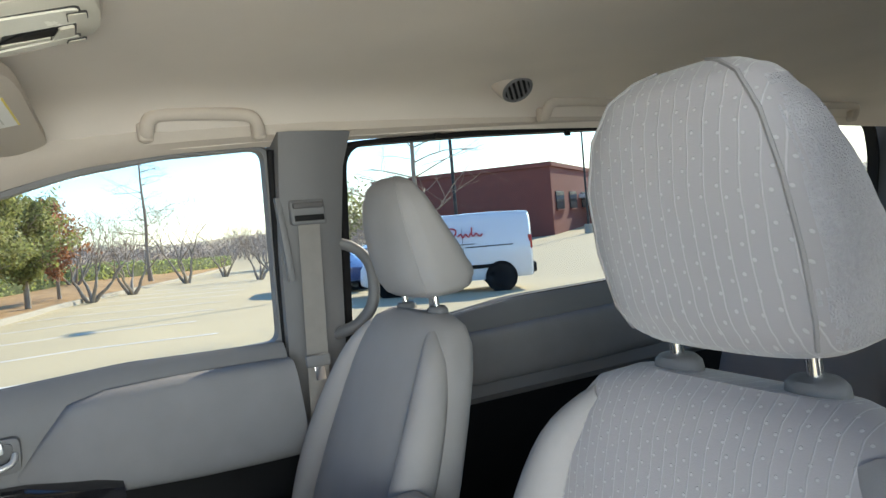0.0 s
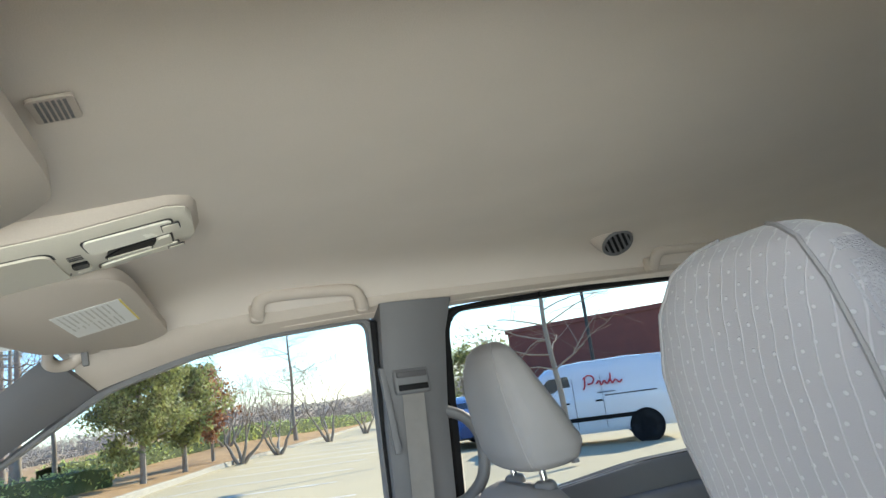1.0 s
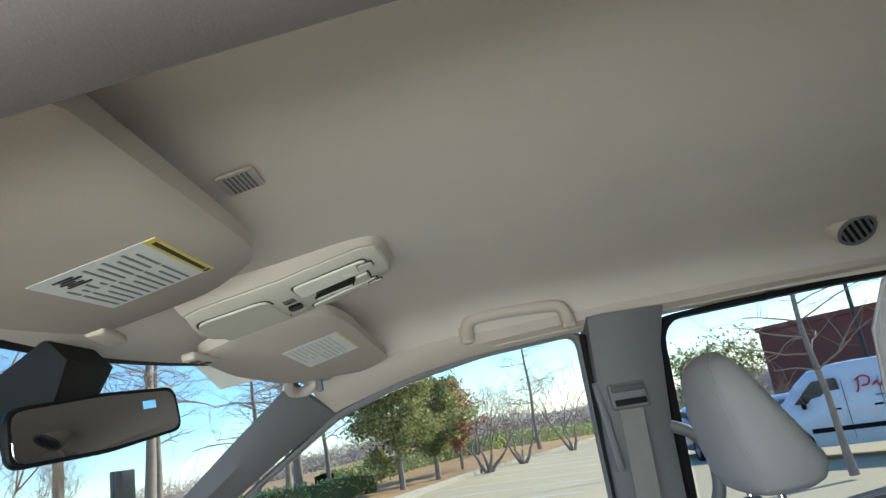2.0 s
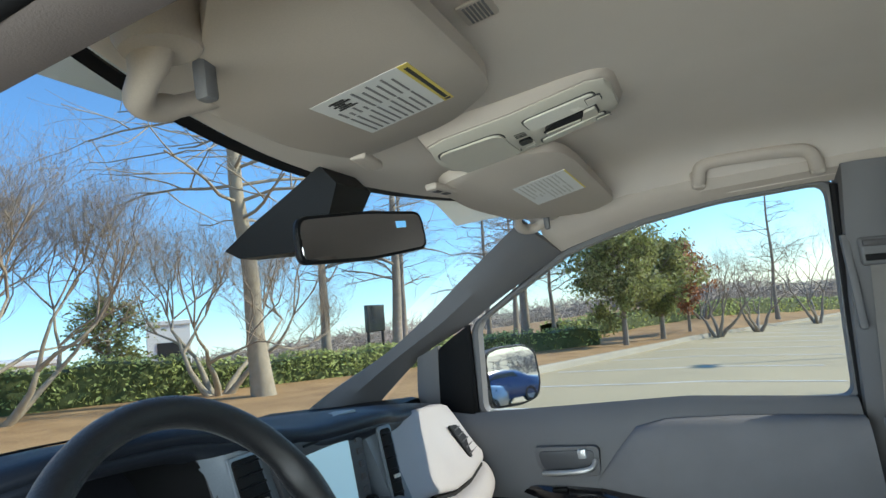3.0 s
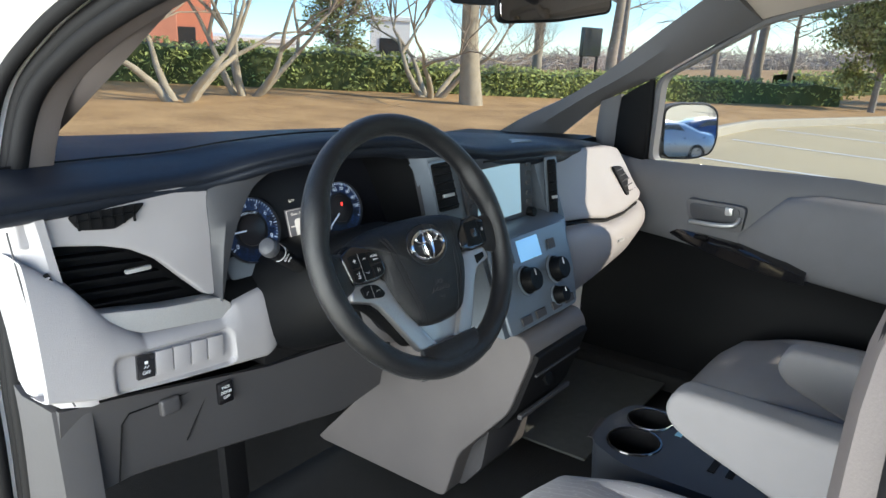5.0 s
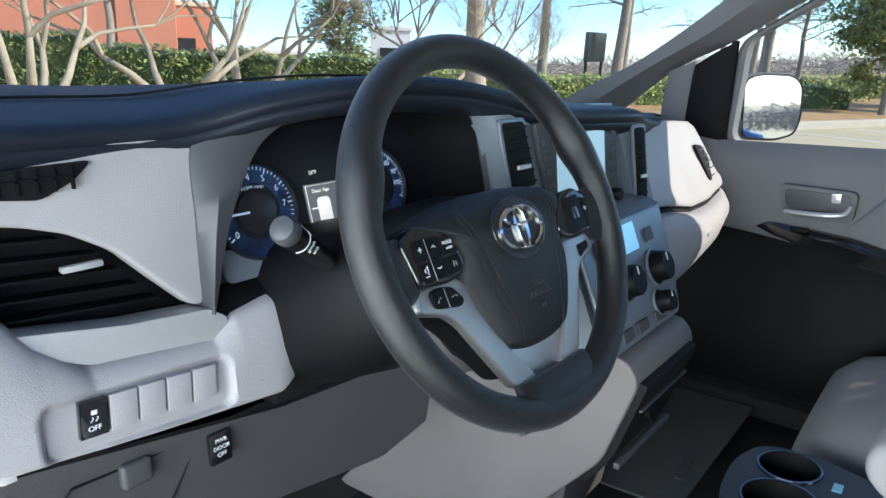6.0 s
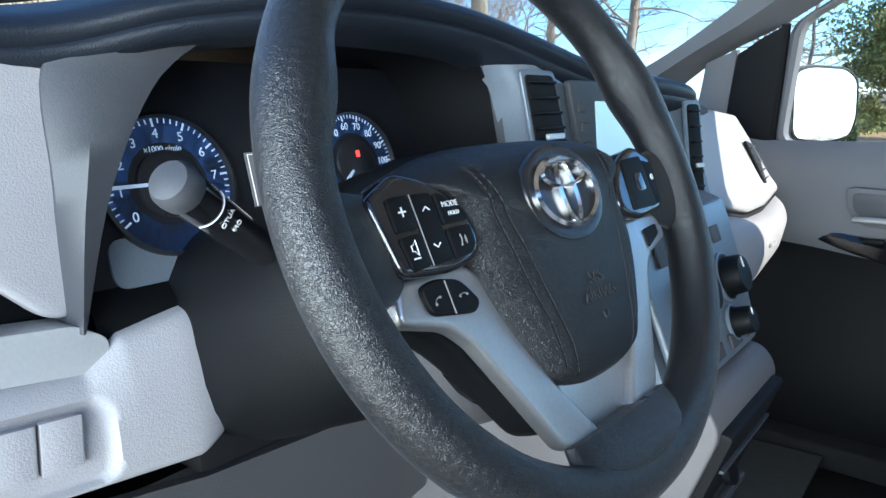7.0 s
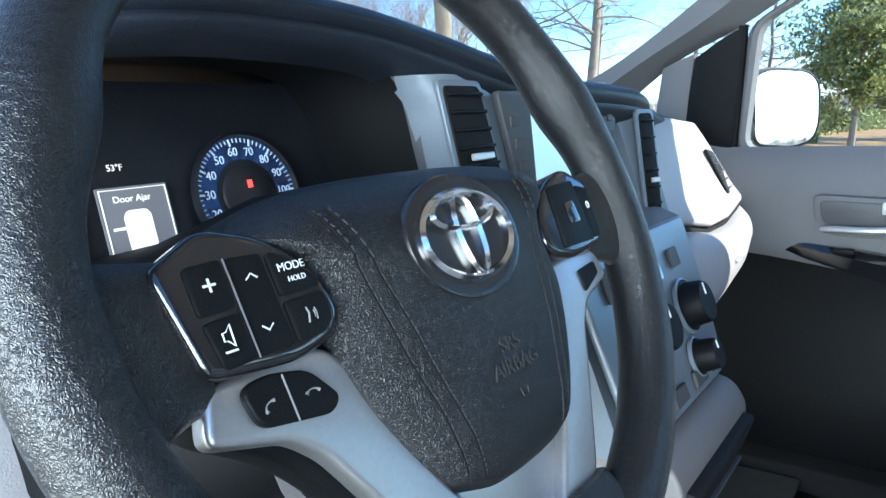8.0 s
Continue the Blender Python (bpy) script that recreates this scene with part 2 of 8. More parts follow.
BEZEL = mat("slate_grey_bezel", (0.050, 0.052, 0.060), (0.042, 0.044, 0.051), rough=0.5, scale=14, fine=900, bump=0.1, bscale=900)
SILVER = mat("satin_silver_trim", (0.58, 0.58, 0.58), (0.52, 0.52, 0.52), rough=0.34, metal=0.45, scale=20)
CHROME = mat("chrome", (0.85, 0.85, 0.85), (0.8, 0.8, 0.8), rough=0.15, metal=1.0, scale=10, rvar=0.02)
STACK = mat("centre_stack_satin", (0.165, 0.195, 0.235), (0.145, 0.172, 0.207), rough=0.35, metal=0.25, scale=15)
WHEEL_SKIN = leather_mat("wheel_rim_grain", (0.009, 0.0095, 0.011), (0.006, 0.0065, 0.008), 0.30, cell=800, strength=0.45, dist=0.0005)
rim_skin = WHEEL_SKIN.node_tree.nodes["Principled BSDF"].inputs
rim_skin["Sheen Weight"].default_value, rim_skin["Sheen Roughness"].default_value = 0.08, 0.35
PAD_SKIN = leather_mat("airbag_pad_grain", (0.008, 0.0085, 0.010), (0.006, 0.0065, 0.0075), 0.40, cell=780, strength=0.6, dist=0.0006)
SPOKE_SILVER = mat("spoke_silver", (0.46, 0.46, 0.47), (0.41, 0.41, 0.42), rough=0.36, metal=0.85, scale=20)
STITCH = mat("black_stitching", (0.022, 0.022, 0.026), rough=0.7)
# beige trim in mauve, its colour darkened for shade at the door opening
OPENING_TRIM = mat("mauve_opening_trim", (0.115, 0.098, 0.094), (0.10, 0.085, 0.082), rough=0.62, scale=9, fine=700, bump=0.12, bscale=900)
# the light dash skin again, its colour darkened for the wheel's shade
FLANK = mat("grey_stack_flank", (0.135, 0.123, 0.123), (0.115, 0.105, 0.105), rough=0.58, scale=12, fine=900, bump=0.2, bscale=700)
CARPET = mat("dark_carpet", (0.016, 0.016, 0.017), (0.008, 0.008, 0.009), rough=1.0, scale=60, fine=1500, bump=0.8, bscale=900)
PAINT = mat("white_car_paint", (0.80, 0.80, 0.80), (0.77, 0.77, 0.78), rough=0.25, scale=4, coat=0.7)
LABEL = mat("label_paper", (0.72, 0.72, 0.70), (0.68, 0.68, 0.66), rough=0.6, scale=20)
YELLOW = mat("label_yellow", (0.72, 0.58, 0.12), rough=0.6, scale=20)
INK = mat("label_ink", (0.03, 0.03, 0.03), rough=0.7)
GREY_INK = mat("label_grey_ink", (0.22, 0.22, 0.22), rough=0.7)
MARK = mat("white_print", (0.75, 0.76, 0.78), rough=0.5)
PANE = glass_mat("window_glass", (0.95, 0.97, 0.96), 0.012)
TINT = glass_mat("tinted_glass", (0.86, 0.89, 0.90), 0.015)


# ---- the vehicle's shell ----
FLOOR = 0.42


def liner_z(x, y):
    """Underside of the headliner."""
    k = [(-3.6, 1.59), (-2.6, 1.615), (-1.5, 1.618), (-0.8, 1.615), (-0.45, 1.602), (-0.25, 1.577), (0.0, 1.556), (0.2, 1.535)]
    z = np.interp(y, [a for a, _ in k], [b for _, b in k])
    edge = np.interp(y, [-3.5, -1.2, -0.5, -0.1, 0.1], [0.075, 0.085, 0.105, 0.075, 0.05])
    return float(z - edge * (abs(x) / 0.70) ** 12)


def header_y(x):
    return 0.075 - 0.33 * x * x


def side_x(z):
    """The inner face of window frames and pillars, which lean inwards."""
    return 0.83 - 0.25 * (z - 1.05)


# headliner, from the windscreen header to the tailgate
rows = []
for i in range(40):
    v = i / 39
    rows.append([])
    for j in range(33):
        x = -0.70 + 1.40 * j / 32
        y = header_y(x) + (-3.55 - header_y(x)) * v**1.3
        rows[-1].append((x, y, liner_z(x, y)))
ceiling = whole("ceiling", sheet(rows, 0.02, (0, 0, 1)), LINER, "beige woven headliner of the minivan", "ceiling", kind="structure")

# outer roof
rows = [[(0.80 * (j / 12 - 0.5) * 2, -3.6 + 3.75 * i / 14, liner_z(0.70 * (j / 12 - 0.5) * 2, -3.6 + 3.75 * i / 14) + 0.065) for j in range(13)] for i in range(15)]
whole("roof", sheet(rows, 0.01, (0, 0, 1)), PAINT, "white painted steel roof of the minivan", "roof", kind="structure")

# floor
whole("floor", box((0, -1.3, FLOOR - 0.03), (1.66, 4.4, 0.06), 0.01), CARPET, "dark grey carpeted vehicle floor", "floor", kind="structure")
fw = [[(-0.82 + 1.64 * j / 8, 0.55 + 0.12 * i, FLOOR + 0.07 * i * i * 0.5 + 0.02 * i) for j in range(9)] for i in range(5)]
whole("wall_firewall", sheet(fw, 0.03, (0, 1, 0)), CARPET, "dark carpet rising under the dashboard", "wall", kind="structure")


def side_strip(pts_in, pts_out, thick, material, name, label, sign=1):
    """A band of trim between two lines on one side of the cabin."""
    a, b = smooth_line(pts_in, 6), smooth_line(pts_out, 6)
    n = min(len(a), len(b))
    rows = []
    for p, q in zip(a[:n], b[:n]):
        mid = (p + q) / 2 - Vector((sign * thick * 0.9, 0, 0))
        rows.append([p, p.lerp(mid, 0.45), mid, q.lerp(mid, 0.45), q])
    return whole(name, sheet(rows, thick, (sign, 0, 0.25)), material, label, "pillar trim", kind="structure")


for sgn, side in ((1, "right"), (-1, "left")):
    s = lambda pts: [(sgn * x, y, z) for x, y, z in pts]
    # windscreen pillar: windscreen edge, then door edge
    side_strip(
        s([(0.620, -0.068, 1.507), (0.676, 0.10, 1.412), (0.708, 0.25, 1.318), (0.730, 0.40, 1.236), (0.752, 0.60, 1.152), (0.79, 0.80, 1.05)]),
        s([(0.735, -0.13, 1.425), (0.755, 0.03, 1.352), (0.772, 0.16, 1.285), (0.787, 0.30, 1.225), (0.815, 0.47, 1.108), (0.845, 0.64, 0.985)] if sgn > 0 else [(0.728, -0.13, 1.452), (0.740, 0.03, 1.424), (0.762, 0.20, 1.372), (0.778, 0.31, 1.305), (0.80, 0.40, 1.20), (0.845, 0.64, 1.02)]),
        0.03 if sgn > 0 else 0.012, GREY_TRIM if sgn > 0 else OPENING_TRIM, f"pillar_windscreen_{side}", ("grey" if sgn > 0 else "mauve-grey") + " plastic trim on the sloping windscreen pillar", sgn)
    # rail over the doors
    rail_in, rail_out = [], []
    for y in np.linspace(-0.10, -3.3, 34):
        zt = float(np.interp(-y, [0.10, 0.28, 0.45, 0.62, 0.80, 1.2, 1.7, 2.4, 3.2], [1.425, 1.455, 1.480, 1.496, 1.508, 1.528, 1.545, 1.555, 1.555]))
        rail_in.append((0.672, y, liner_z(0.672, y) - 0.003))
        rail_out.append((side_x(zt) + 0.004, y, zt))
    side_strip(s(rail_in), s(rail_out), 0.02, LINER_TRIM, f"trim_roof_rail_{side}", "beige headliner edge over the side doors", sgn)


def pillar_b(sgn, material):
    """Centre pillar with a rounded inner face."""
    rings = []
    for z, y0, y1 in ((FLOOR, -0.66, -1.02), (0.75, -0.70, -0.95), (1.0, -0.705, -0.865), (1.25, -0.713, -0.875), (1.45, -0.728, -0.895), (1.53, -0.735, -0.92)):
        x = side_x(z)
        xi = x - 0.05 if z < 1.4 else x - 0.055
        rings.append([(sgn * xi, y0 - 0.03, z), (sgn * (xi + 0.012), y0 - 0.006, z), (sgn * x, y0, z), (sgn * (x + 0.04), y0, z), (sgn * (x + 0.04), y1, z), (sgn * x, y1, z), (sgn * (xi + 0.012), y1 + 0.006, z), (sgn * xi, y1 + 0.03, z)])
    return bevelled(loft(rings), 0.004, 2, 25)


whole("pillar_centre_right", pillar_b(1, GREY_TRIM), GREY_TRIM, "grey plastic centre pillar between front and sliding door", "pillar", kind="structure")
whole("pillar_centre_left", pillar_b(-1, GREY_TRIM), GREY_TRIM, "grey plastic centre pillar behind the driver's door", "pillar", kind="structure")

for sgn, side in ((1, "right"),):
    whole("trim_door_gap_" + side, tube([(sgn * (side_x(z) - 0.012), float(np.interp(z, [0.42, 1.0, 1.25, 1.49], [-0.685, -0.712, -0.717, -0.728])), z) for z in np.linspace(0.45, 1.495, 12)], 0.009, 8), BLACK, "black rubber seal between front door and pillar", "door seal", kind="structure")

# the body round the open driver's door: painted sill, pillars and rail with a rubber seal
opening = [(-0.845, 0.37, 0.50), (-0.852, 0.355, 0.70), (-0.852, 0.335, 0.85), (-0.850, 0.332, 0.95), (-0.835, 0.345, 1.08), (-0.805, 0.343, 1.21), (-0.786, 0.306, 1.305), (-0.770, 0.215, 1.362), (-0.758, 0.118, 1.397), (-0.748, 0.03, 1.420), (-0.738, -0.13, 1.448), (-0.733, -0.31, 1.468), (-0.728, -0.47, 1.480), (-0.727, -0.61, 1.487), (-0.726, -0.705, 1.480), (-0.730, -0.745, 1.44), (-0.750, -0.732, 1.385), (-0.803, -0.622, 1.265), (-0.830, -0.602, 1.12), (-0.848, -0.592, 0.92), (-0.852, -0.55, 0.75), (-0.85, -0.50, 0.52), (-0.85, -0.40, 0.47), (-0.85, 0.20, 0.47)]
loop = smooth_line(opening, 6, closed=True)
whole("trim_door_seal_left", merge(tube(loop, 0.011, 10, closed=True), tube([p + Vector((0.004, 0, 0)) - Vector((0, p.y + 0.15, p.z - 0.95)).normalized() * 0.013 * min(1.0, max(0.0, (p.y + 0.3) / 0.3)) for p in loop], 0.012, 10, closed=True), tube([p + Vector((-0.022, 0, 0)) + Vector((0, p.y + 0.15, p.z - 0.95)).normalized() * 0.012 for p in loop], 0.009, 10, closed=True)), BLACK, "black rubber seal round the open driver's door", "door seal", kind="structure")
cen = Vector((-0.86, -0.15, 0.95))
rear_edge = lambda p: max(0.0, min(1.0, (-p.y - 0.52) / 0.05)) * max(0.0, min(1.0, (1.42 - p.z) / 0.06))
rings = []
for p in loop:
    out = Vector((0, p.y - cen.y, p.z - cen.z)).normalized()
    rings.append([p + Vector((0.02, 0, 0)) + out * 0.014, p + Vector((-0.030, 0, 0)) + out * 0.016, p + Vector((-0.050, 0, 0)) + out * 0.026, p + Vector((-0.062, 0, 0)) + out * 0.05, p + Vector((-0.070, 0, 0)) + out * 0.10, p + Vector((0.0, 0, 0)) + out * 0.10])
whole("frame_driver_door_opening", loft(rings, closed=True), PAINT, "white painted steel round the driver's door opening", "door frame", kind="structure")
# inner trim behind the seal
rings = []
for p in loop:
    out = Vector((0, p.y - cen.y, p.z - cen.z)).normalized()
    rings.append([p + Vector((-0.004 - 0.014 * rear_edge(p), 0, 0)) + out * 0.003, p + Vector((-0.002 - 0.010 * rear_edge(p), 0, 0)) - out * 0.012, p + Vector((0.014, 0, 0)) - out * 0.019, p + Vector((0.046, 0, 0)) - out * 0.016, p + Vector((0.060, 0, 0)) + out * 0.01, p + Vector((0.062, 0, 0)) + out * 0.06, p + Vector((0.02, 0, 0)) + out * 0.03])
whole("trim_door_opening_left", loft(rings, closed=True), OPENING_TRIM, "mauve-beige trim lining the driver's door opening, darkened for shade", "door trim", kind="structure")

whole("trim_sill_right", box((0.775, -0.15, 0.438), (0.17, 1.30, 0.052), 0.012, 3), CARPET, "dark carpeted sill under the passenger door", "sill", kind="structure")
# left rear wall of the cabin, closed behind the driver
whole("wall_left_rear", box((-0.86, -2.15, 0.76), (0.05, 2.5, 0.72), 0.01), DOOR_GREY, "grey side panel behind the driver's seat", "wall", kind="structure")
whole("wall_tailgate", box((0, -3.62, 0.78), (1.6, 0.06, 0.72), 0.01), DOOR_GREY, "grey lower tailgate panel", "wall", kind="structure")


# ---- right side: front door, sliding door, quarter ----
def glass_pane(name, outline, x_at, material, label, category="window"):
    """A thin pane on the leaning side plane, from (y, z) corners."""
    bm = bmesh.new()
    a = [bm.verts.new((x_at(z), y, z)) for y, z in outline]
    b = [bm.verts.new((x_at(z) + 0.004, y, z)) for y, z in outline]
    bm.faces.new(a)
    bm.faces.new(b[::-1])
    for i in range(len(a)):
        k = (i + 1) % len(a)
        bm.faces.new((a[i], a[k], b[k], b[i]))
    ob = whole(name, bm, material, label, category, kind="structure", smooth=False)
    ob.visible_shadow = False
    return ob


gx = lambda z: side_x(z) + 0.03
glass_pane("window_1", [(0.16, 1.04), (0.12, 1.29), (-0.14, 1.425), (-0.30, 1.46), (-0.50, 1.492), (-0.715, 1.503), (-0.70, 1.02)], gx, PANE, "clear glass of the closed front passenger window")
glass_pane("window_2", [(-0.91, 1.01), (-0.925, 1.48), (-0.95, 1.515), (-1.3, 1.545), (-1.9, 1.56), (-2.25, 1.56), (-2.25, 1.05)], gx, TINT, "clear glass of the sliding door window")
glass_pane("window_3", [(-2.40, 1.08), (-2.40, 1.555), (-3.13, 1.548), (-3.22, 1.42), (-3.26, 1.13)], gx, TINT, "glass of the rear quarter window")
# unseen pane added to cut the outside lamp's light in the rear cabin
SMOKED = glass_mat("smoked_glass", (0.30, 0.32, 0.33), 0.03)
left_pane = glass_pane("window_5", [(-0.95, 1.10), (-0.97, 1.57), (-3.30, 1.57), (-3.30, 1.10)], lambda z: -side_x(z) - 0.03, SMOKED, "unseen smoked pane added behind the driver's door to dim the rear")
left_pane.visible_shadow = True
glass_pane("window_4", [(0.325, 1.10), (0.305, 1.20), (0.33, 1.21), (0.455, 1.115)], gx, PANE, "small fixed corner pane before the front door")


def rim_frame(name, outline, w, material, label, parent=None, sgn=1):
    """A frame round an opening on the side plane."""
    c = Vector((0, sum(p[0] for p in outline) / len(outline), sum(p[1] for p in outline) / len(outline)))
    rings = []
    for y, z in outline:
        o = Vector((0, y, z)) - c
        o.normalize()
        p = Vector((side_x(z) * sgn, y, z))
        i = Vector((sgn * 0.0, 0, 0))
        rings.append([p + Vector((-0.004 * sgn, 0, 0)), p + Vector((0.04 * sgn, 0, 0)), p + o * w + Vector((0.04 * sgn, 0, 0)), p + o * w + Vector((0.006 * sgn, 0, 0)), p + o * w * 0.5 + Vector((-0.006 * sgn, 0, 0))])
    bm = loft(rings, closed=True)
    return part(name, bm, material, parent, label) if parent else whole(name, bm, material, label, "window frame", kind="structure")


front_door = thing("door_1", (0.80, -0.3, 0.5), "grey front passenger door panel, closed, with black lower half", "door", kind="structure")
o1 = rounded_poly([(0.165, 1.05), (0.125, 1.287), (-0.14, 1.42), (-0.30, 1.453), (-0.50, 1.485), (-0.715, 1.50), (-0.70, 1.03)], 0.03, 4)
rim_frame("window_frame", o1, 0.022, GREY_TRIM, "grey window frame", front_door)
o2 = rounded_poly([(-0.892, 0.99), (-0.915, 1.500), (-1.3, 1.520), (-1.9, 1.535), (-2.25, 1.535), (-2.25, 1.07), (-1.4, 1.055)], 0.06, 6)
slide_door = thing("door_2", (0.80, -1.6, 0.5), "grey sliding door panel with black window surround", "door", kind="structure")
rim_frame("window_frame", o2, 0.034, BLACK, "black window surround", slide_door)
o3 = rounded_poly([(-2.40, 1.09), (-2.40, 1.55), (-3.13, 1.545), (-3.20, 1.42), (-3.24, 1.14)], 0.05, 5)
rim_frame("trim_quarter_window", o3, 0.02, BLACK, "black surround of the rear quarter window")
# clips along the top of the sliding window
for y in (-1.168, -1.593):
    part("clip", box((side_x(1.535) - 0.006, y, 1.520), (0.012, 0.016, 0.014), 0.003), BLACK, slide_door)


def door_skin(rows, thick, material, name, parent, label=""):
    return part(name, sheet(rows, thick, (1, 0, 0)), material, parent, label)


# upper grey panel, from the sill down to the armrest
rows = []
for i in range(30):
    y = 0.30 - 1.0 * i / 29
    zs = float(np.interp(y, [-0.70, 0.20, 0.32], [1.03, 1.052, 1.08]))
    low = float(np.interp(y, [-0.70, -0.30, 0.08, 0.30], [0.80, 0.81, 0.873, 0.90]))
    rows.append([(0.83, y, zs), (0.800, y, zs + 0.004), (0.785, y, zs - 0.012), (0.775, y, zs - 0.05), (0.765, y, 0.95), (0.757, y, 0.90), (0.75, y, low), (0.76, y, low - 0.03)])
door_skin(rows, 0.02, DOOR_GREY, "upper_panel", front_door)
# dark lower panel
rows = []
for i in range(20):
    y = 0.34 - 1.04 * i / 19
    low = float(np.interp(y, [-0.70, -0.30, 0.08, 0.30], [0.80, 0.81, 0.873, 0.90]))
    rows.append([(0.765, y, low + 0.005), (0.772, y, low - 0.04), (0.775, y, 0.70), (0.755, y, 0.60), (0.75, y, 0.48), (0.76, y, 0.42)])
door_skin(rows, 0.03, DARK, "lower_panel", front_door, "black grained lower door panel")
# armrest: a raised cloth bolster that starts behind the handle
rings = []
for y, z0, z1, d in ((-0.115, 0.862, 0.875, 0.004), (-0.17, 0.83, 0.935, 0.025), (-0.225, 0.805, 0.99, 0.04), (-0.30, 0.785, 1.002, 0.05), (-0.45, 0.772, 1.003, 0.055), (-0.60, 0.768, 1.002, 0.055), (-0.70, 0.768, 1.0, 0.05)):
    h = (z1 - z0) / 2
    rings.append([(0.758 - d * math.cos(a) ** 0.5 * 1.0 if math.cos(a) > 0 else 0.765, y, (z0 + z1) / 2 + h * math.sin(a)) for a in np.linspace(-math.pi / 2, math.pi / 2, 14)] + [(0.775, y, z1), (0.775, y, z0)])
part("armrest_bolster", loft(rings), DOOR_CLOTH, front_door, "grey cloth bolster")
# black switch plate along the armrest
rings = []
for y, z, w, d in ((0.085, 0.868, 0.004, 0.006), (0.03, 0.860, 0.016, 0.025), (-0.05, 0.846, 0.022, 0.045), (-0.15, 0.828, 0.026, 0.062), (-0.25, 0.810, 0.024, 0.066), (-0.300, 0.800, 0.018, 0.064)):
    rings.append([(0.765, y, z + w), (0.765 - d * 0.7, y, z + w), (0.765 - d, y, z + w * 0.4), (0.765 - d, y, z - w * 0.8), (0.765 - d * 0.7, y, z - w), (0.765, y, z - w)])
plate = part("switch_plate", loft(rings), GLOSS_BLACK, front_door, "gloss black armrest switch plate")
part("window_switch", box((0.725, -0.03, 0.868), (0.02, 0.035, 0.008), 0.002), DARK, plate)
# inner handle in its recess
rec = [(0.025, 0.968), (-0.135, 0.958), (-0.128, 0.888), (-0.005, 0.892), (0.02, 0.92)]
hm = Matrix(((0, 0, 1, 0.742), (1, 0, 0, 0), (0, 1, 0, 0), (0, 0, 0, 1)))
recess = part("handle_recess", prism(rounded_poly(rec, 0.016), 0.022, hm, 0.003), GREY_TRIM, front_door, "grey handle recess")
part("handle_pocket", prism(rounded_poly([(p[0] * 0.84 - 0.008, 0.928 + (p[1] - 0.928) * 0.74) for p in rec], 0.012), 0.004, Matrix.Translation((-0.0035, 0, 0)) @ hm, 0.001), BEZEL, recess, "dark handle pocket")
part("door_handle", tube(smooth_line([(0.735, 0.005, 0.906), (0.722, -0.02, 0.908), (0.716, -0.07, 0.908), (0.722, -0.112, 0.912), (0.738, -0.122, 0.926)], 5), 0.0062, 10, flat=1.3, up=(1, 0, 0)), SILVER, recess, "satin silver door handle")
part("lock_tab", box((0.733, -0.095, 0.945), (0.012, 0.02, 0.022), 0.003), SILVER, recess)
# sail panel before the window and its mirror outside
sx_ = lambda y, z, o=0.0: (side_x(z) + o, y, z)
rows = [[sx_(0.186, 1.050, -0.012), sx_(0.170, 1.17, -0.010), sx_(0.155, 1.284, -0.008)], [sx_(0.235, 1.060, -0.020), sx_(0.218, 1.16, -0.017), sx_(0.200, 1.262, -0.012)], [sx_(0.282, 1.070, -0.012), sx_(0.265, 1.155, -0.010), sx_(0.246, 1.236, -0.008)]]
part("sail_panel", sheet(rows, 0.02, (1, 0, 0)), DARK, front_door, "black corner panel")
part("window_divider", tube([sx_(0.186, 1.045, 0.0), sx_(0.154, 1.287, 0.0)], 0.009, 8), BLACK, front_door)
rows = [[sx_(0.284, 1.055, -0.010), sx_(0.266, 1.155, -0.010), sx_(0.246, 1.245, -0.010)], [sx_(0.318, 1.055, -0.024), sx_(0.302, 1.15, -0.022), sx_(0.282, 1.232, -0.018)], [sx_(0.348, 1.055, -0.010), sx_(0.332, 1.145, -0.010), sx_(0.312, 1.222, -0.010)]]
whole("pillar_corner_window", sheet(rows, 0.02, (1, 0, 0)), GREY_TRIM, "grey post between the corner pane and the door", "pillar", kind="structure")
whole("trim_corner_window", sheet([[sx_(0.33, 1.095, -0.012), sx_(0.33, 1.06, -0.02), sx_(0.33, 1.02, -0.02)], [sx_(0.40, 1.098, -0.012), sx_(0.40, 1.06, -0.02), sx_(0.40, 1.02, -0.02)], [sx_(0.48, 1.100, -0.012), sx_(0.48, 1.06, -0.02), sx_(0.48, 1.02, -0.02)]], 0.02, (1, 0, 0)), GREY_TRIM, "grey trim under the corner pane", "trim", kind="structure")

mirror = thing("door_mirror", (0.92, 0.13, 1.05), "door mirror outside the passenger window, its white housing greyed for shade", "door mirror")
dmf = frame3((1.000, 0.120, 1.124), (0.94, -0.40, 0.0), (0, 0, 1)) @ Matrix.Diagonal((1.20, 1.10, 1.0, 1.0))
dol = rounded_poly([(-0.098, -0.068), (-0.100, 0.072), (-0.05, 0.083), (0.06, 0.078), (0.100, 0.055), (0.104, -0.03), (0.085, -0.070), (0.02, -0.080)], 0.03, 5)
dring = lambda k, z: [dmf @ Vector((x * k, y * k, z)) for x, y in dol]
# white housing coloured with the door grey for its shaded inner side
part("housing", loft([dring(0.35, -0.10), dring(0.72, -0.085), dring(0.94, -0.05), dring(1.0, -0.015), dring(1.0, -0.002), dring(0.97, 0.002)]), DOOR_GREY, mirror, "white mirror housing in a grey for its shade")
part("mirror_rim", loft([dring(0.975, -0.004), dring(0.975, 0.004), dring(0.93, 0.005), dring(0.90, 0.001)]), DARK, mirror, "dark rim")
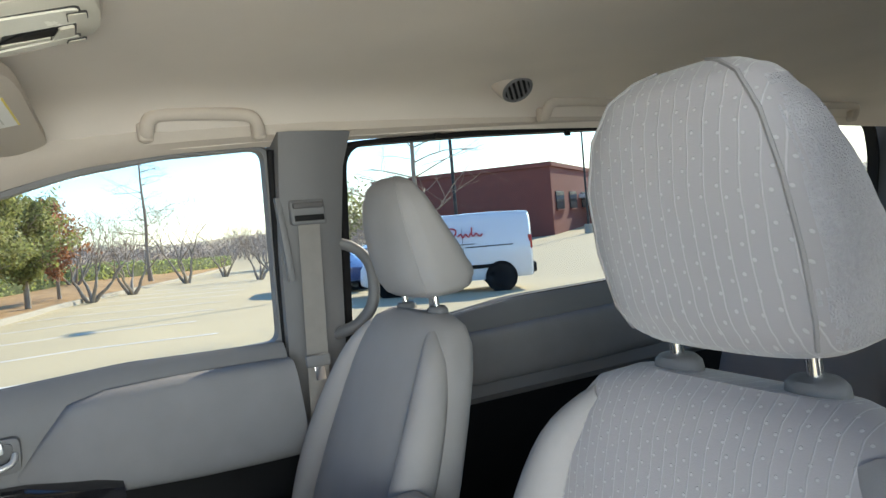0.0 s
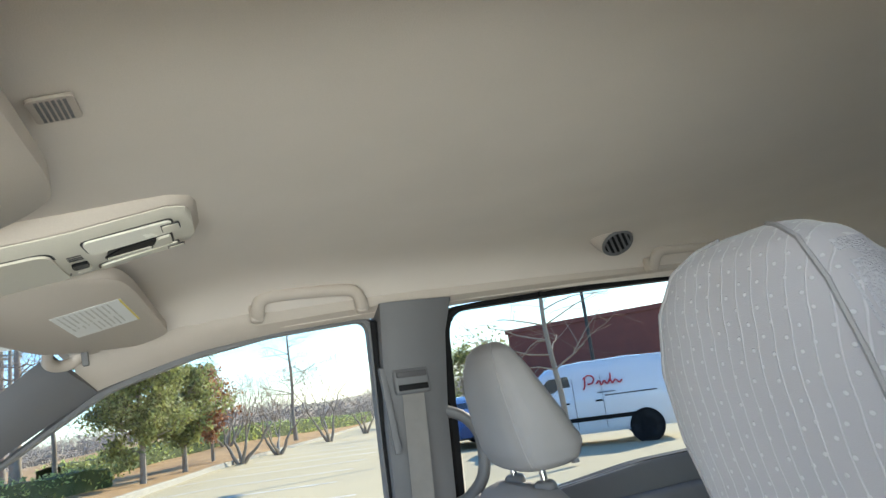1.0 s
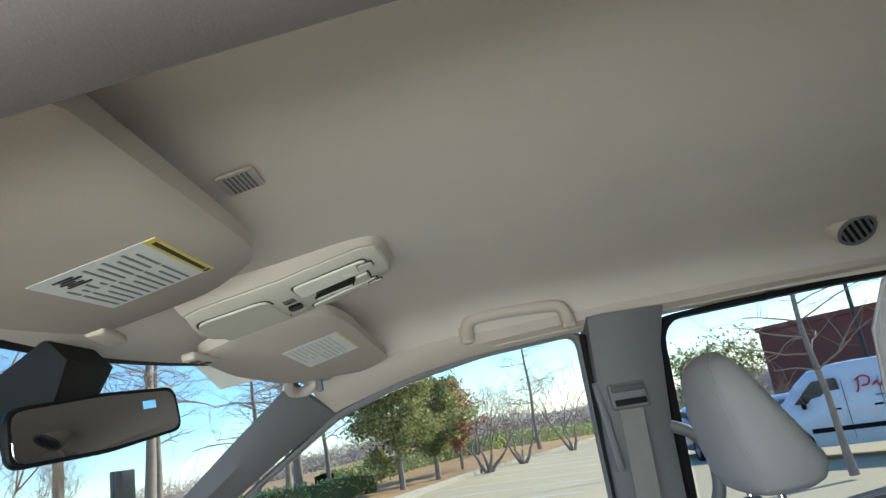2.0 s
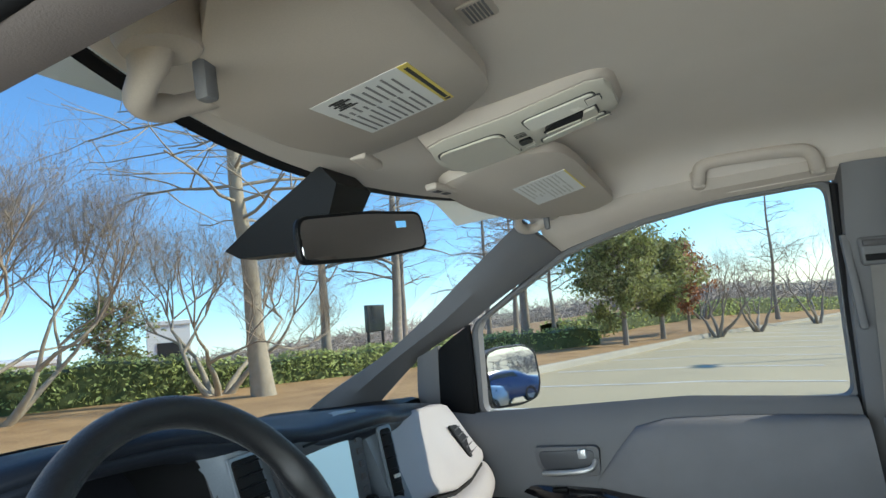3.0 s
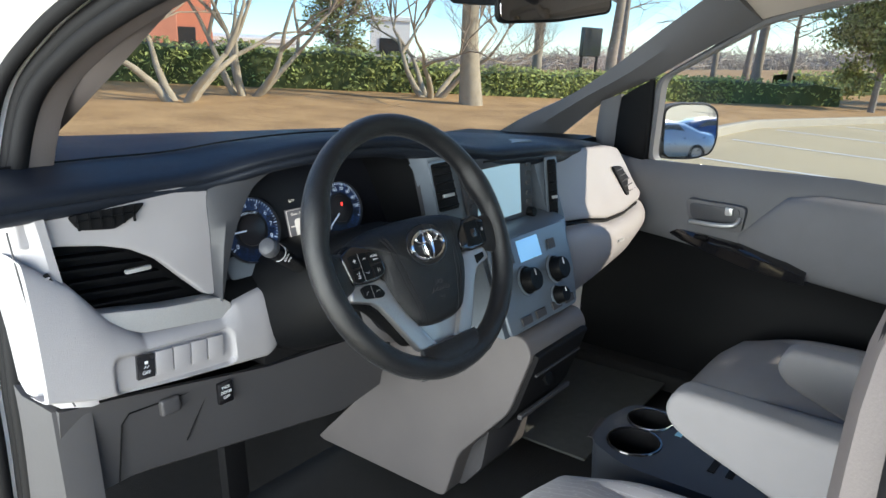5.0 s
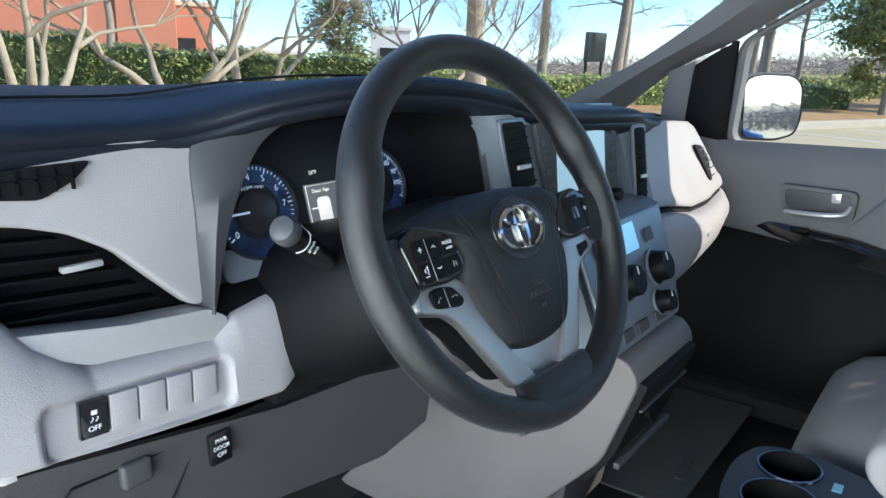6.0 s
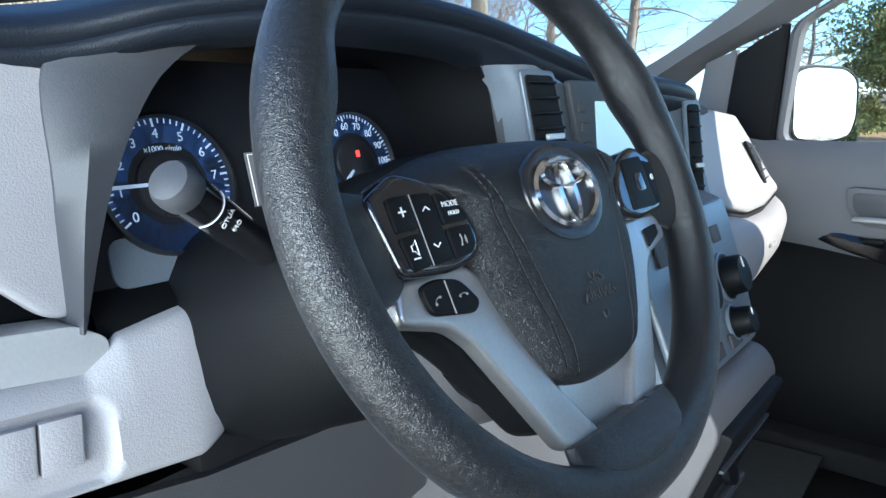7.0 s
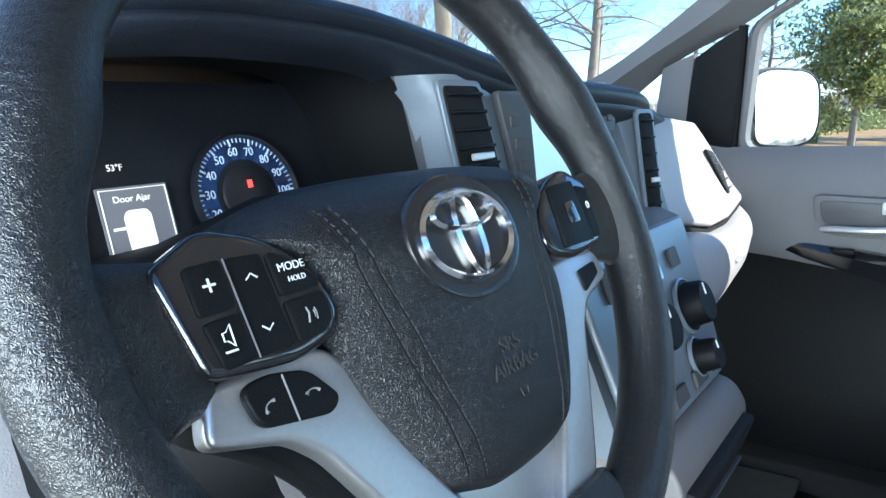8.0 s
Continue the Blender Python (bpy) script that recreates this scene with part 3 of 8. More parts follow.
MIRROR = mat("mirror_glass", (0.88, 0.89, 0.9), (0.86, 0.87, 0.88), rough=0.02, metal=1.0, scale=4, rvar=0.005)
part("mirror_glass", loft([dring(0.92, 0.0), dring(0.915, 0.0035)]), MIRROR, mirror, "silvered mirror glass")
part("arm", box((0.888, 0.19, 1.085), (0.075, 0.06, 0.05), 0.015), DARK, mirror)

# sliding door and rear quarter panels
rows = []
for i in range(16):
    y = -0.93 - 1.35 * i / 15
    z = float(np.interp(y, [-2.28, -1.4, -0.93], [1.07, 1.05, 1.0]))
    rows.append([(0.83, y, z), (0.805, y, z + 0.004), (0.79, y, z - 0.02), (0.78, y, 0.92), (0.765, y, 0.84), (0.755, y, 0.80), (0.77, y, 0.78)])
door_skin(rows, 0.02, DOOR_GREY, "upper_panel", slide_door)
rows = [[(0.77, -0.93 - 1.35 * i / 11, z) for z in (0.79, 0.62, 0.44)] for i in range(12)]
door_skin(rows, 0.03, DARK, "lower_panel", slide_door, "black lower panel")
rings = []
for y, zc, h, d in ((-0.99, 0.90, 0.01, 0.004), (-1.06, 0.91, 0.05, 0.02), (-1.2, 0.905, 0.075, 0.03), (-1.6, 0.91, 0.08, 0.03), (-2.1, 0.92, 0.08, 0.03)):
    rings.append(super_ring((0.775, y, zc), (1, 0, 0), (0, 0, 1), d, h, 3, 20))
part("bolster", loft(rings), DOOR_CLOTH, slide_door)
rows = [[(0.79, -2.28 - 1.3 * i / 6, z) for z in (1.10, 0.95, 0.7, 0.43)] for i in range(7)]
whole("wall_quarter_right", sheet(rows, 0.03, (1, 0, 0)), DOOR_GREY, "grey rear quarter panel", "wall", kind="structure")
whole("pillar_rear_right", loft([[(side_x(z), y, z) for y in (-2.26, -2.40)] + [(side_x(z) + 0.04, y, z) for y in (-2.40, -2.26)] for z in (1.0, 1.3, 1.57)]), GREY_TRIM, "grey trim between sliding door and quarter window", "pillar", kind="structure")
whole("pillar_tailgate_right", loft([[(side_x(z) - 0.12, -3.30, z), (side_x(z), -3.23, z), (side_x(z) + 0.04, -3.23, z), (side_x(z) + 0.04, -3.62, z), (side_x(z) - 0.10, -3.62, z)] for z in (0.43, 1.0, 1.3, 1.56)]), GREY_TRIM, "grey tailgate pillar", "pillar", kind="structure")
# outer skin of the right side, seen in the mirrors only
whole("body_side_right", sheet([[(0.90, y, z) for z in (0.3, 0.6, 0.9, 1.02)] for y in (-3.6, -2.4, -1.2, 0.0, 0.9)], 0.02, (1, 0, 0)), PAINT, "white outer body side", "body panel", kind="structure")

# windscreen and the black band at its top
rows = []
for i in range(9):
    v = i / 8
    rows.append([])
    for j in range(17):
        u = -1 + 2 * j / 16
        top = Vector((0.66 * u, header_y(0.66 * u) + 0.01, liner_z(0.62 * u, header_y(0.62 * u)) + 0.008))
        low = Vector((0.78 * u, 1.02 - 0.42 * u * u, 1.12))
        p = top.lerp(low, v)
        p.z += 0.03 * math.sin(math.pi * v)
        rows[-1].append(p)
ws = whole("window_windscreen", sheet(rows, 0.005, (0, 0, 1)), PANE, "clear laminated windscreen", "windscreen", kind="structure")
ws.visible_shadow = False
band = [[rows[0][j] + Vector((0, 0, -0.004)), rows[0][j].lerp(rows[1][j], 0.16) + Vector((0, 0, 0.001))] for j in range(17)]
whole("trim_windscreen_band", sheet(band, 0.003, (0, 0, 1)), BLACK, "black ceramic band along the windscreen's top", "windscreen band", kind="structure")


# ---- seats ----
def seat_cloth(name, c1, c2):
    """Woven cloth with wavy upright lines and rows of small raised dots."""
    m = bpy.data.materials.new(name)
    m.use_nodes = True
    n, l = m.node_tree.nodes, m.node_tree.links
    p = n["Principled BSDF"]
    p.inputs["Roughness"].default_value = 0.95
    p.inputs["Sheen Weight"].default_value = 0.25
    tc = n.new("ShaderNodeTexCoord")
    wave = n.new("ShaderNodeTexWave")
    wave.wave_type, wave.bands_direction, wave.wave_profile = "BANDS", "X", "SIN"
    wave.inputs["Scale"].default_value, wave.inputs["Distortion"].default_value = 21.0, 1.6
    wave.inputs["Detail"].default_value, wave.inputs["Detail Scale"].default_value = 1.0, 0.35
    # weave plane: across, and up the front over the top
    sep, up, flat = n.new("ShaderNodeSeparateXYZ"), n.new("ShaderNodeMath"), n.new("ShaderNodeCombineXYZ")
    l.new(tc.outputs["Object"], sep.inputs[0])
    up.operation, up.inputs[1].default_value = "MULTIPLY_ADD", -0.55
    l.new(sep.outputs[1], up.inputs[0])
    l.new(sep.outputs[2], up.inputs[2])
    l.new(sep.outputs[0], flat.inputs[0])
    l.new(up.outputs[0], flat.inputs[1])
    l.new(flat.outputs[0], wave.inputs["Vector"])
    thin = n.new("ShaderNodeMapRange")
    thin.inputs["From Min"].default_value, thin.inputs["From Max"].default_value = 0.965, 1.0
    l.new(wave.outputs["Fac"], thin.inputs["Value"])
    dots = n.new("ShaderNodeTexVoronoi")
    dots.voronoi_dimensions = "2D"
    dots.inputs["Scale"].default_value, dots.inputs["Randomness"].default_value = 66.0, 0.28
    skew = n.new("ShaderNodeMapping")
    skew.inputs["Rotation"].default_value = (0, 0, radians(38))
    l.new(flat.outputs[0], skew.inputs["Vector"])
    l.new(skew.outputs[0], dots.inputs["Vector"])
    dm = n.new("ShaderNodeMapRange")
    dm.inputs["From Min"].default_value, dm.inputs["From Max"].default_value = 0.125, 0.08
    l.new(dots.outputs["Distance"], dm.inputs["Value"])
    fine = n.new("ShaderNodeTexNoise")
    fine.inputs["Scale"].default_value, fine.inputs["Detail"].default_value = 1100, 2
    l.new(tc.outputs["Object"], fine.inputs["Vector"])
    big = n.new("ShaderNodeTexNoise")
    big.inputs["Scale"].default_value = 9
    l.new(tc.outputs["Object"], big.inputs["Vector"])
    add = n.new("ShaderNodeMath")
    add.operation = "MAXIMUM"
    l.new(thin.outputs[0], add.inputs[0])
    l.new(dm.outputs[0], add.inputs[1])
    base = n.new("ShaderNodeMix")
    base.data_type = "RGBA"
    base.inputs[6].default_value, base.inputs[7].default_value = rgb(c2), rgb(c1)
    l.new(big.outputs["Fac"], base.inputs[0])
    hi = n.new("ShaderNodeMix")
    hi.data_type = "RGBA"
    hi.inputs[7].default_value = rgb(tuple(min(1, v * 1.28) for v in c1))
    l.new(add.outputs[0], hi.inputs[0])
    l.new(base.outputs[2], hi.inputs[6])
    l.new(hi.outputs[2], p.inputs["Base Color"])
    h = n.new("ShaderNodeMath")
    h.operation, h.inputs[1].default_value = "MULTIPLY_ADD", 0.35
    l.new(fine.outputs["Fac"], h.inputs[0])
    l.new(add.outputs[0], h.inputs[2])
    bp = n.new("ShaderNodeBump")
    bp.inputs["Strength"].default_value, bp.inputs["Distance"].default_value = 0.45, 0.0015
    l.new(h.outputs[0], bp.inputs["Height"])
    l.new(bp.outputs[0], p.inputs["Normal"])
    return m


CLOTH = seat_cloth("patterned_seat_cloth", (0.30, 0.282, 0.292), (0.265, 0.25, 0.26))
PLAIN_CLOTH = mat("plain_seat_cloth", (0.262, 0.25, 0.254), (0.228, 0.218, 0.222), rough=0.95, scale=12, fine=1400, bump=0.4, bscale=1500)
MESH_CLOTH = leather_mat("knit_side_cloth", (0.34, 0.33, 0.345), (0.29, 0.28, 0.30), 0.9, cell=300, strength=0.8)


def ring_at(x0, y, z, a, b, tilt, e=3.2, n=32):
    """A level ring of the backrest: half width a, half depth b."""
    return super_ring((x0, y, z), (1, 0, 0), (0, math.cos(tilt), math.sin(tilt)), a, b, e, n)


def front_seat(x0, y0, z0, group, label, arm_side, driver, slope=0.24):
    """A captain's chair; (x0, y0, z0) is the top of the backrest."""
    seat = thing("front_seat", (x0, y0 + 0.3, FLOOR), label, "car seat", group)
    # backrest
    prof = [(0.0, 0.115, 0.028), (-0.018, 0.165, 0.046), (-0.05, 0.195, 0.058), (-0.10, 0.215, 0.064), (-0.18, 0.232, 0.068), (-0.28, 0.248, 0.072), (-0.38, 0.252, 0.074), (-0.46, 0.245, 0.07)]
    rings = [ring_at(x0, y0 - dz * slope * 1.0, z0 + dz, a, b, 0.2) for dz, a, b in prof]
    part("backrest", smoothed(loft(rings)), CLOTH if driver else PLAIN_CLOTH, seat, "beige-grey cloth backrest")
    # raised side bolsters
    for s in (-1, 1):
        pts = smooth_line([(x0 + s * 0.14, y0 + 0.032 + 0.03 * slope, z0 - 0.03), (x0 + s * 0.190, y0 + 0.045 + 0.09 * slope, z0 - 0.09), (x0 + s * 0.222, y0 + 0.054 + 0.20 * slope, z0 - 0.20), (x0 + s * 0.236, y0 + 0.062 + 0.32 * slope, z0 - 0.32), (x0 + s * 0.236, y0 + 0.062 + 0.43 * slope, z0 - 0.43)], 5)
        part("side_bolster", tube(pts, [0.012 + 0.028 * math.sin(math.pi * min(1, (i + 1) / len(pts) * 0.75)) for i in range(len(pts))], 14), PLAIN_CLOTH, seat, "padded side bolster")
        seam = smooth_line([(x0 + s * 0.118, y0 + 0.044 + 0.035 * slope, z0 - 0.035), (x0 + s * 0.135, y0 + 0.056 + 0.12 * slope, z0 - 0.12), (x0 + s * 0.15, y0 + 0.060 + 0.25 * slope, z0 - 0.25), (x0 + s * 0.155, y0 + 0.050 + 0.42 * slope, z0 - 0.42)], 5)
        part("seam", tube(seam, 0.0022, 6), PLAIN_CLOTH, seat)
    # headrest: thin at the top, deep below, with a piped seam
    hz = z0 + 0.035
    hr = []
    for k, a, yf, yb in ((0.0, 0.112, 0.028, 0.075), (0.010, 0.130, 0.042, 0.095), (0.035, 0.141, 0.056, 0.105), (0.09, 0.146, 0.064, 0.080), (0.15, 0.140, 0.066, 0.048), (0.20, 0.122, 0.060, 0.024), (0.232, 0.094, 0.048, 0.006), (0.245, 0.062, 0.034, -0.004), (0.2495, 0.036, 0.022, -0.006), (0.2505, 0.010, 0.014, -0.008)):
        yc, b = y0 + (yf - yb) / 2, (yf + yb) / 2
        hr.append(super_ring((x0, yc, hz + k), (1, 0, 0), (0, 1, 0), a * 0.90, b, 2.9, 36))
    head = part("headrest", smoothed(loft(hr), 2), CLOTH if driver else PLAIN_CLOTH, seat, "padded cloth headrest")
    if driver:
        head.data.materials.append(MESH_CLOTH)
        for f in head.data.polygons:
            f.material_index = 1 if abs(f.normal.x) > 0.72 else 0
    for k in (4, 14):
        part("headrest_seam", tube([Vector(r[k]) + Vector((0, 0.0005, 0)) for r in hr[1:-1]], 0.0022, 6), PLAIN_CLOTH, head)
    for s in (-1, 1):
        px = x0 + s * 0.073
        post = part("headrest_post", tube([(px, y0 - 0.005, z0 - 0.04), (px, y0 - 0.005, hz + 0.03)], 0.0068, 14), CHROME, head, "chrome post")
        part("post_collar", lathe([(0.0, 0.012), (0.009, 0.013), (0.021, 0.011), (0.026, 0.006), (0.027, 0.0), (0.027, -0.012), (0.0, -0.012)], pose(px, y0 - 0.005, z0 + 0.001) @ Matrix.Diagonal((1.0, 0.75, 1.0, 1.0)), 24), GREY_TRIM, seat, "grey plastic post collar")
    # cushion
    zc = 0.622 if driver else 0.580
    ln = 1.0 if driver else 1.09
    wide = 0.95 if driver else 0.97
    front_cloth = CLOTH if driver else PLAIN_CLOTH
    rings = []
    for y, a, b, dz in ((0.10, 0.235, 0.06, -0.01), (0.25, 0.25, 0.075, -0.005), (0.45, 0.262, 0.082, 0.005), (0.58, 0.258, 0.08, 0.012), (0.65, 0.245, 0.068, 0.005), (0.69, 0.215, 0.045, -0.01), (0.70, 0.17, 0.02, -0.02)):
        rings.append(super_ring((x0, y0 + y * ln, zc + dz), (1, 0, 0), (0, 0, 1), a * wide, b, 3.0, 32))
    cush = part("cushion", smoothed(loft(rings)), front_cloth, seat, "cloth seat cushion")
    for s in (-1, 1):
        pts = smooth_line([(x0 + s * 0.20 * wide, y0 + 0.15 * ln, zc + 0.045), (x0 + s * 0.212 * wide, y0 + 0.35 * ln, zc + 0.055), (x0 + s * 0.207 * wide, y0 + 0.52 * ln, zc + 0.055), (x0 + s * 0.180 * wide, y0 + 0.63 * ln, zc + 0.030)], 5)
        part("cushion_bolster", tube(pts, 0.034, 12), front_cloth, seat)
        part("cushion_seam", tube([(p.x - s * 0.030, p.y, p.z + 0.0255) for p in pts], 0.0018, 6), PLAIN_CLOTH, cush)
    part("base", box((x0, y0 + 0.38, 0.50), (0.42, 0.5, 0.16), 0.03), DARK, seat, "dark seat base")
    # folding armrest on the inner side
    ax = x0 + (0.25 if driver else -0.325)
    tip, lift = (-0.288, 0.0) if driver else (-0.378, -0.013)
    side = [(tip - 0.026, 0.855), (tip - 0.008, 0.845), (tip, 0.824), (tip - 0.003, 0.806), (tip - 0.018, 0.788), (tip - 0.05, 0.772), (tip - 0.105, 0.750), (tip - 0.20, 0.712), (tip - 0.30, 0.700), (tip - 0.36, 0.730), (tip - 0.37, 0.800), (tip - 0.34, 0.838), (tip - 0.20, 0.845), (tip - 0.10, 0.853)]
    arm_at = Matrix(((0, 0, 1, ax), (1, 0, 0, 0), (0, 1, 0, lift), (0, 0, 0, 1)))
    arm = part("armrest", prism(rounded_poly(side, 0.012, 3), 0.062, arm_at, 0.016, 4), PLAIN_CLOTH, seat, "cloth folding armrest")
    for k in (0.002, 0.060):
        part("armrest_seam", tube([(ax + k, tip - d, zz + lift) for d, zz in ((0.030, 0.838), (0.10, 0.836), (0.20, 0.829), (0.32, 0.822))], 0.0012, 6), PLAIN_CLOTH, arm)
    return seat


front_seat(-0.440, -0.800, 1.090, "front seats", "beige-grey patterned cloth driver's seat with headrest", 1, True)
front_seat(0.43, -0.905, 1.066, "front seats", "beige-grey cloth front passenger seat with headrest", -1, False, 0.46)

# second row, dark in the back of the cabin
bench = thing("second_row_chair", (0.35, -1.95, FLOOR), "grey cloth second-row seat in shade", "car seat")
part("backrest", smoothed(loft([ring_at(0.35, -2.05 - dz * 0.25, 1.0 + dz, a, b, 0.2) for dz, a, b in ((0, 0.17, 0.03), (-0.05, 0.22, 0.06), (-0.25, 0.25, 0.07), (-0.42, 0.25, 0.07))])), PLAIN_CLOTH, bench)
part("cushion", smoothed(loft([super_ring((0.35, y, 0.62), (1, 0, 0), (0, 0, 1), a, b, 3.2, 24) for y, a, b in ((-2.0, 0.24, 0.06), (-1.7, 0.26, 0.08), (-1.5, 0.25, 0.07), (-1.45, 0.2, 0.03))])), PLAIN_CLOTH, bench)
part("base", box((0.35, -1.75, 0.5), (0.4, 0.45, 0.16), 0.02), DARK, bench)

# ---- seat belt and handle on the right centre pillar ----
belt = thing("seat_belt", (0.76, -0.82, 0.6), "grey seat belt hanging on the centre pillar", "seat belt")
bx = side_x(1.3) - 0.075
part("guide", box((bx + 0.012, -0.787, 1.346), (0.026, 0.085, 0.060), 0.009, 3), GREY_TRIM, belt, "grey belt guide loop")
part("guide_cap", box((bx + 0.002, -0.787, 1.362), (0.022, 0.072, 0.014), 0.004), KNEE, belt)
part("guide_slot", box((bx - 0.002, -0.787, 1.332), (0.008, 0.070, 0.014), 0.002), BLACK, belt)
part("rail", box((bx + 0.024, -0.726, 1.285), (0.02, 0.016, 0.20), 0.005), GREY_TRIM, belt, "height adjuster rail")
WEB = mat("belt_webbing", (0.20, 0.19, 0.18), (0.17, 0.16, 0.15), rough=0.85, scale=40, fine=1500, bump=0.5, bscale=1400)
rows = [[(bx + 0.006 + 0.045 * t, -0.787 + 0.052 * (s - 0.5) + 0.075 * t, 1.336 - 0.80 * t) for s in (0, 0.5, 1)] for t in np.linspace(0, 1, 9)]
part("webbing", sheet(rows, 0.002, (1, 0, 0)), WEB, belt, "grey belt webbing")
part("tongue", box((bx + 0.014, -0.752, 0.992), (0.012, 0.060, 0.030), 0.006, 3), GREY_TRIM, belt)
part("latch_plate", box((bx + 0.016, -0.752, 0.962), (0.004, 0.024, 0.035), 0.001), CHROME, belt, "steel latch plate")

grab = thing("pillar_grab_handle", (0.77, -0.94, 1.0), "grey vertical grab handle behind the centre pillar", "grab handle")
part("bar", tube(smooth_line([(0.790, -0.838, 1.280), (0.755, -0.862, 1.268), (0.735, -0.905, 1.245), (0.728, -0.930, 1.205), (0.728, -0.932, 1.15), (0.730, -0.918, 1.10), (0.742, -0.885, 1.062), (0.760, -0.855, 1.045), (0.795, -0.838, 1.035)], 6), 0.0165, 14, flat=0.85), GREY_TRIM, grab)


def ceiling_grip(y0, y1, x, z, group):
    """An arched handle that stands against the rail over a door."""
    g = thing("ceiling_grab_handle", (x, (y0 + y1) / 2, z), "beige plastic grab handle over the door", "grab handle", group)
    ym = (y0 + y1) / 2
    mid = smooth_line([(x + 0.02, y0, z - 0.040), (x - 0.004, y0 - 0.002, z - 0.032), (x - 0.018, y0 - 0.010, z - 0.008), (x - 0.022, y0 - 0.035, z + 0.002), (x - 0.024, ym, z + 0.004), (x - 0.022, y1 + 0.035, z + 0.002), (x - 0.018, y1 + 0.010, z - 0.008), (x - 0.004, y1 + 0.002, z - 0.032), (x + 0.02, y1, z - 0.040)], 5)
    part("bar", tube(mid, 0.0145, 12, flat=0.85, up=(1, 0, 0.4)), LINER_TRIM, g)
    for y in (y0, y1):
        part("foot", box((x + 0.006, y, z - 0.030), (0.026, 0.030, 0.040), 0.009, 3), LINER_TRIM, g)
    return g


# ---- things under the roof ----
ceiling_grip(-0.466, -0.698, 0.660, 1.562, "grab handles")
ceiling_grip(-1.47, -1.74, 0.640, 1.592, "grab handles")
ceiling_grip(-2.60, -2.88, 0.632, 1.585, "grab handles")

# round air outlet over the sliding door
vent = thing("ceiling_vent", (0.485, -1.275, 1.60), "round dark slatted air outlet in the headliner", "air vent")
vz = liner_z(0.485, -1.275)
vm = frame3((0.492, -1.285, vz - 0.016), (1, 0, -0.70), (0, 1, 0)) @ pose(0, 0, 0, 180, 0, 0)
part("collar", lathe([(0.0, -0.035), (0.052, -0.035), (0.046, -0.006), (0.040, 0.003), (0.0, 0.003)], vm, 32), LINER_TRIM, vent, "beige moulded collar")
part("ring", lathe([(0.032, 0.0), (0.038, 0.002), (0.040, 0.006), (0.037, 0.010), (0.033, 0.008), (0.032, 0.0)], vm, 32), GREY_TRIM, vent)
part("bowl", lathe([(0.0, 0.001), (0.033, 0.001), (0.033, 0.0045), (0.0, 0.0045)], vm, 28), BLACK, vent)
for i in range(5):
    w = 0.032 * math.sqrt(max(0.05, 1 - ((i - 2) / 2.6) ** 2))
    part("slat", box((0, (i - 2) * 0.0125, 0.007), (2 * w, 0.0055, 0.004), 0.0015, 2, vm @ pose(0, 0, 0, 0, 0, 35)), GREY_TRIM, vent)

# small microphone grille between the visors
gz = liner_z(-0.335, -0.30)
gm = frame3((-0.320, -0.289, gz - 0.004), (1, 0, 0), (0, 1, -0.125)) @ pose(0, 0, 0, 180, 0, 0)
mic = thing("microphone_grille", (-0.335, -0.30, gz), "small grey perforated microphone grille in the headliner", "microphone grille")
part("frame", prism(rounded_poly([(-0.021, -0.017), (0.021, -0.017), (0.021, 0.017), (-0.021, 0.017)], 0.005), 0.003, gm, 0.001), LINER_TRIM, mic)
mesh = []
for i in range(9):
    for j in range(6):
        mesh.append(box((-0.016 + 0.004 * i, -0.010 + 0.004 * j, 0.0034), (0.0024, 0.0024, 0.0008), 0, 1, gm))
part("mesh", merge(*mesh), GREY_TRIM, mic, "perforated mesh")

# coat tag hook seen far back
whole("ceiling_tag", box((0.60, -1.95, liner_z(0.60, -1.95) - 0.02), (0.012, 0.05, 0.03), 0.003), YELLOW, "small yellow tag hanging at the headliner edge", "tag")


FAINT_INK = mat("label_faint_ink", (0.55, 0.54, 0.50), rough=0.7)


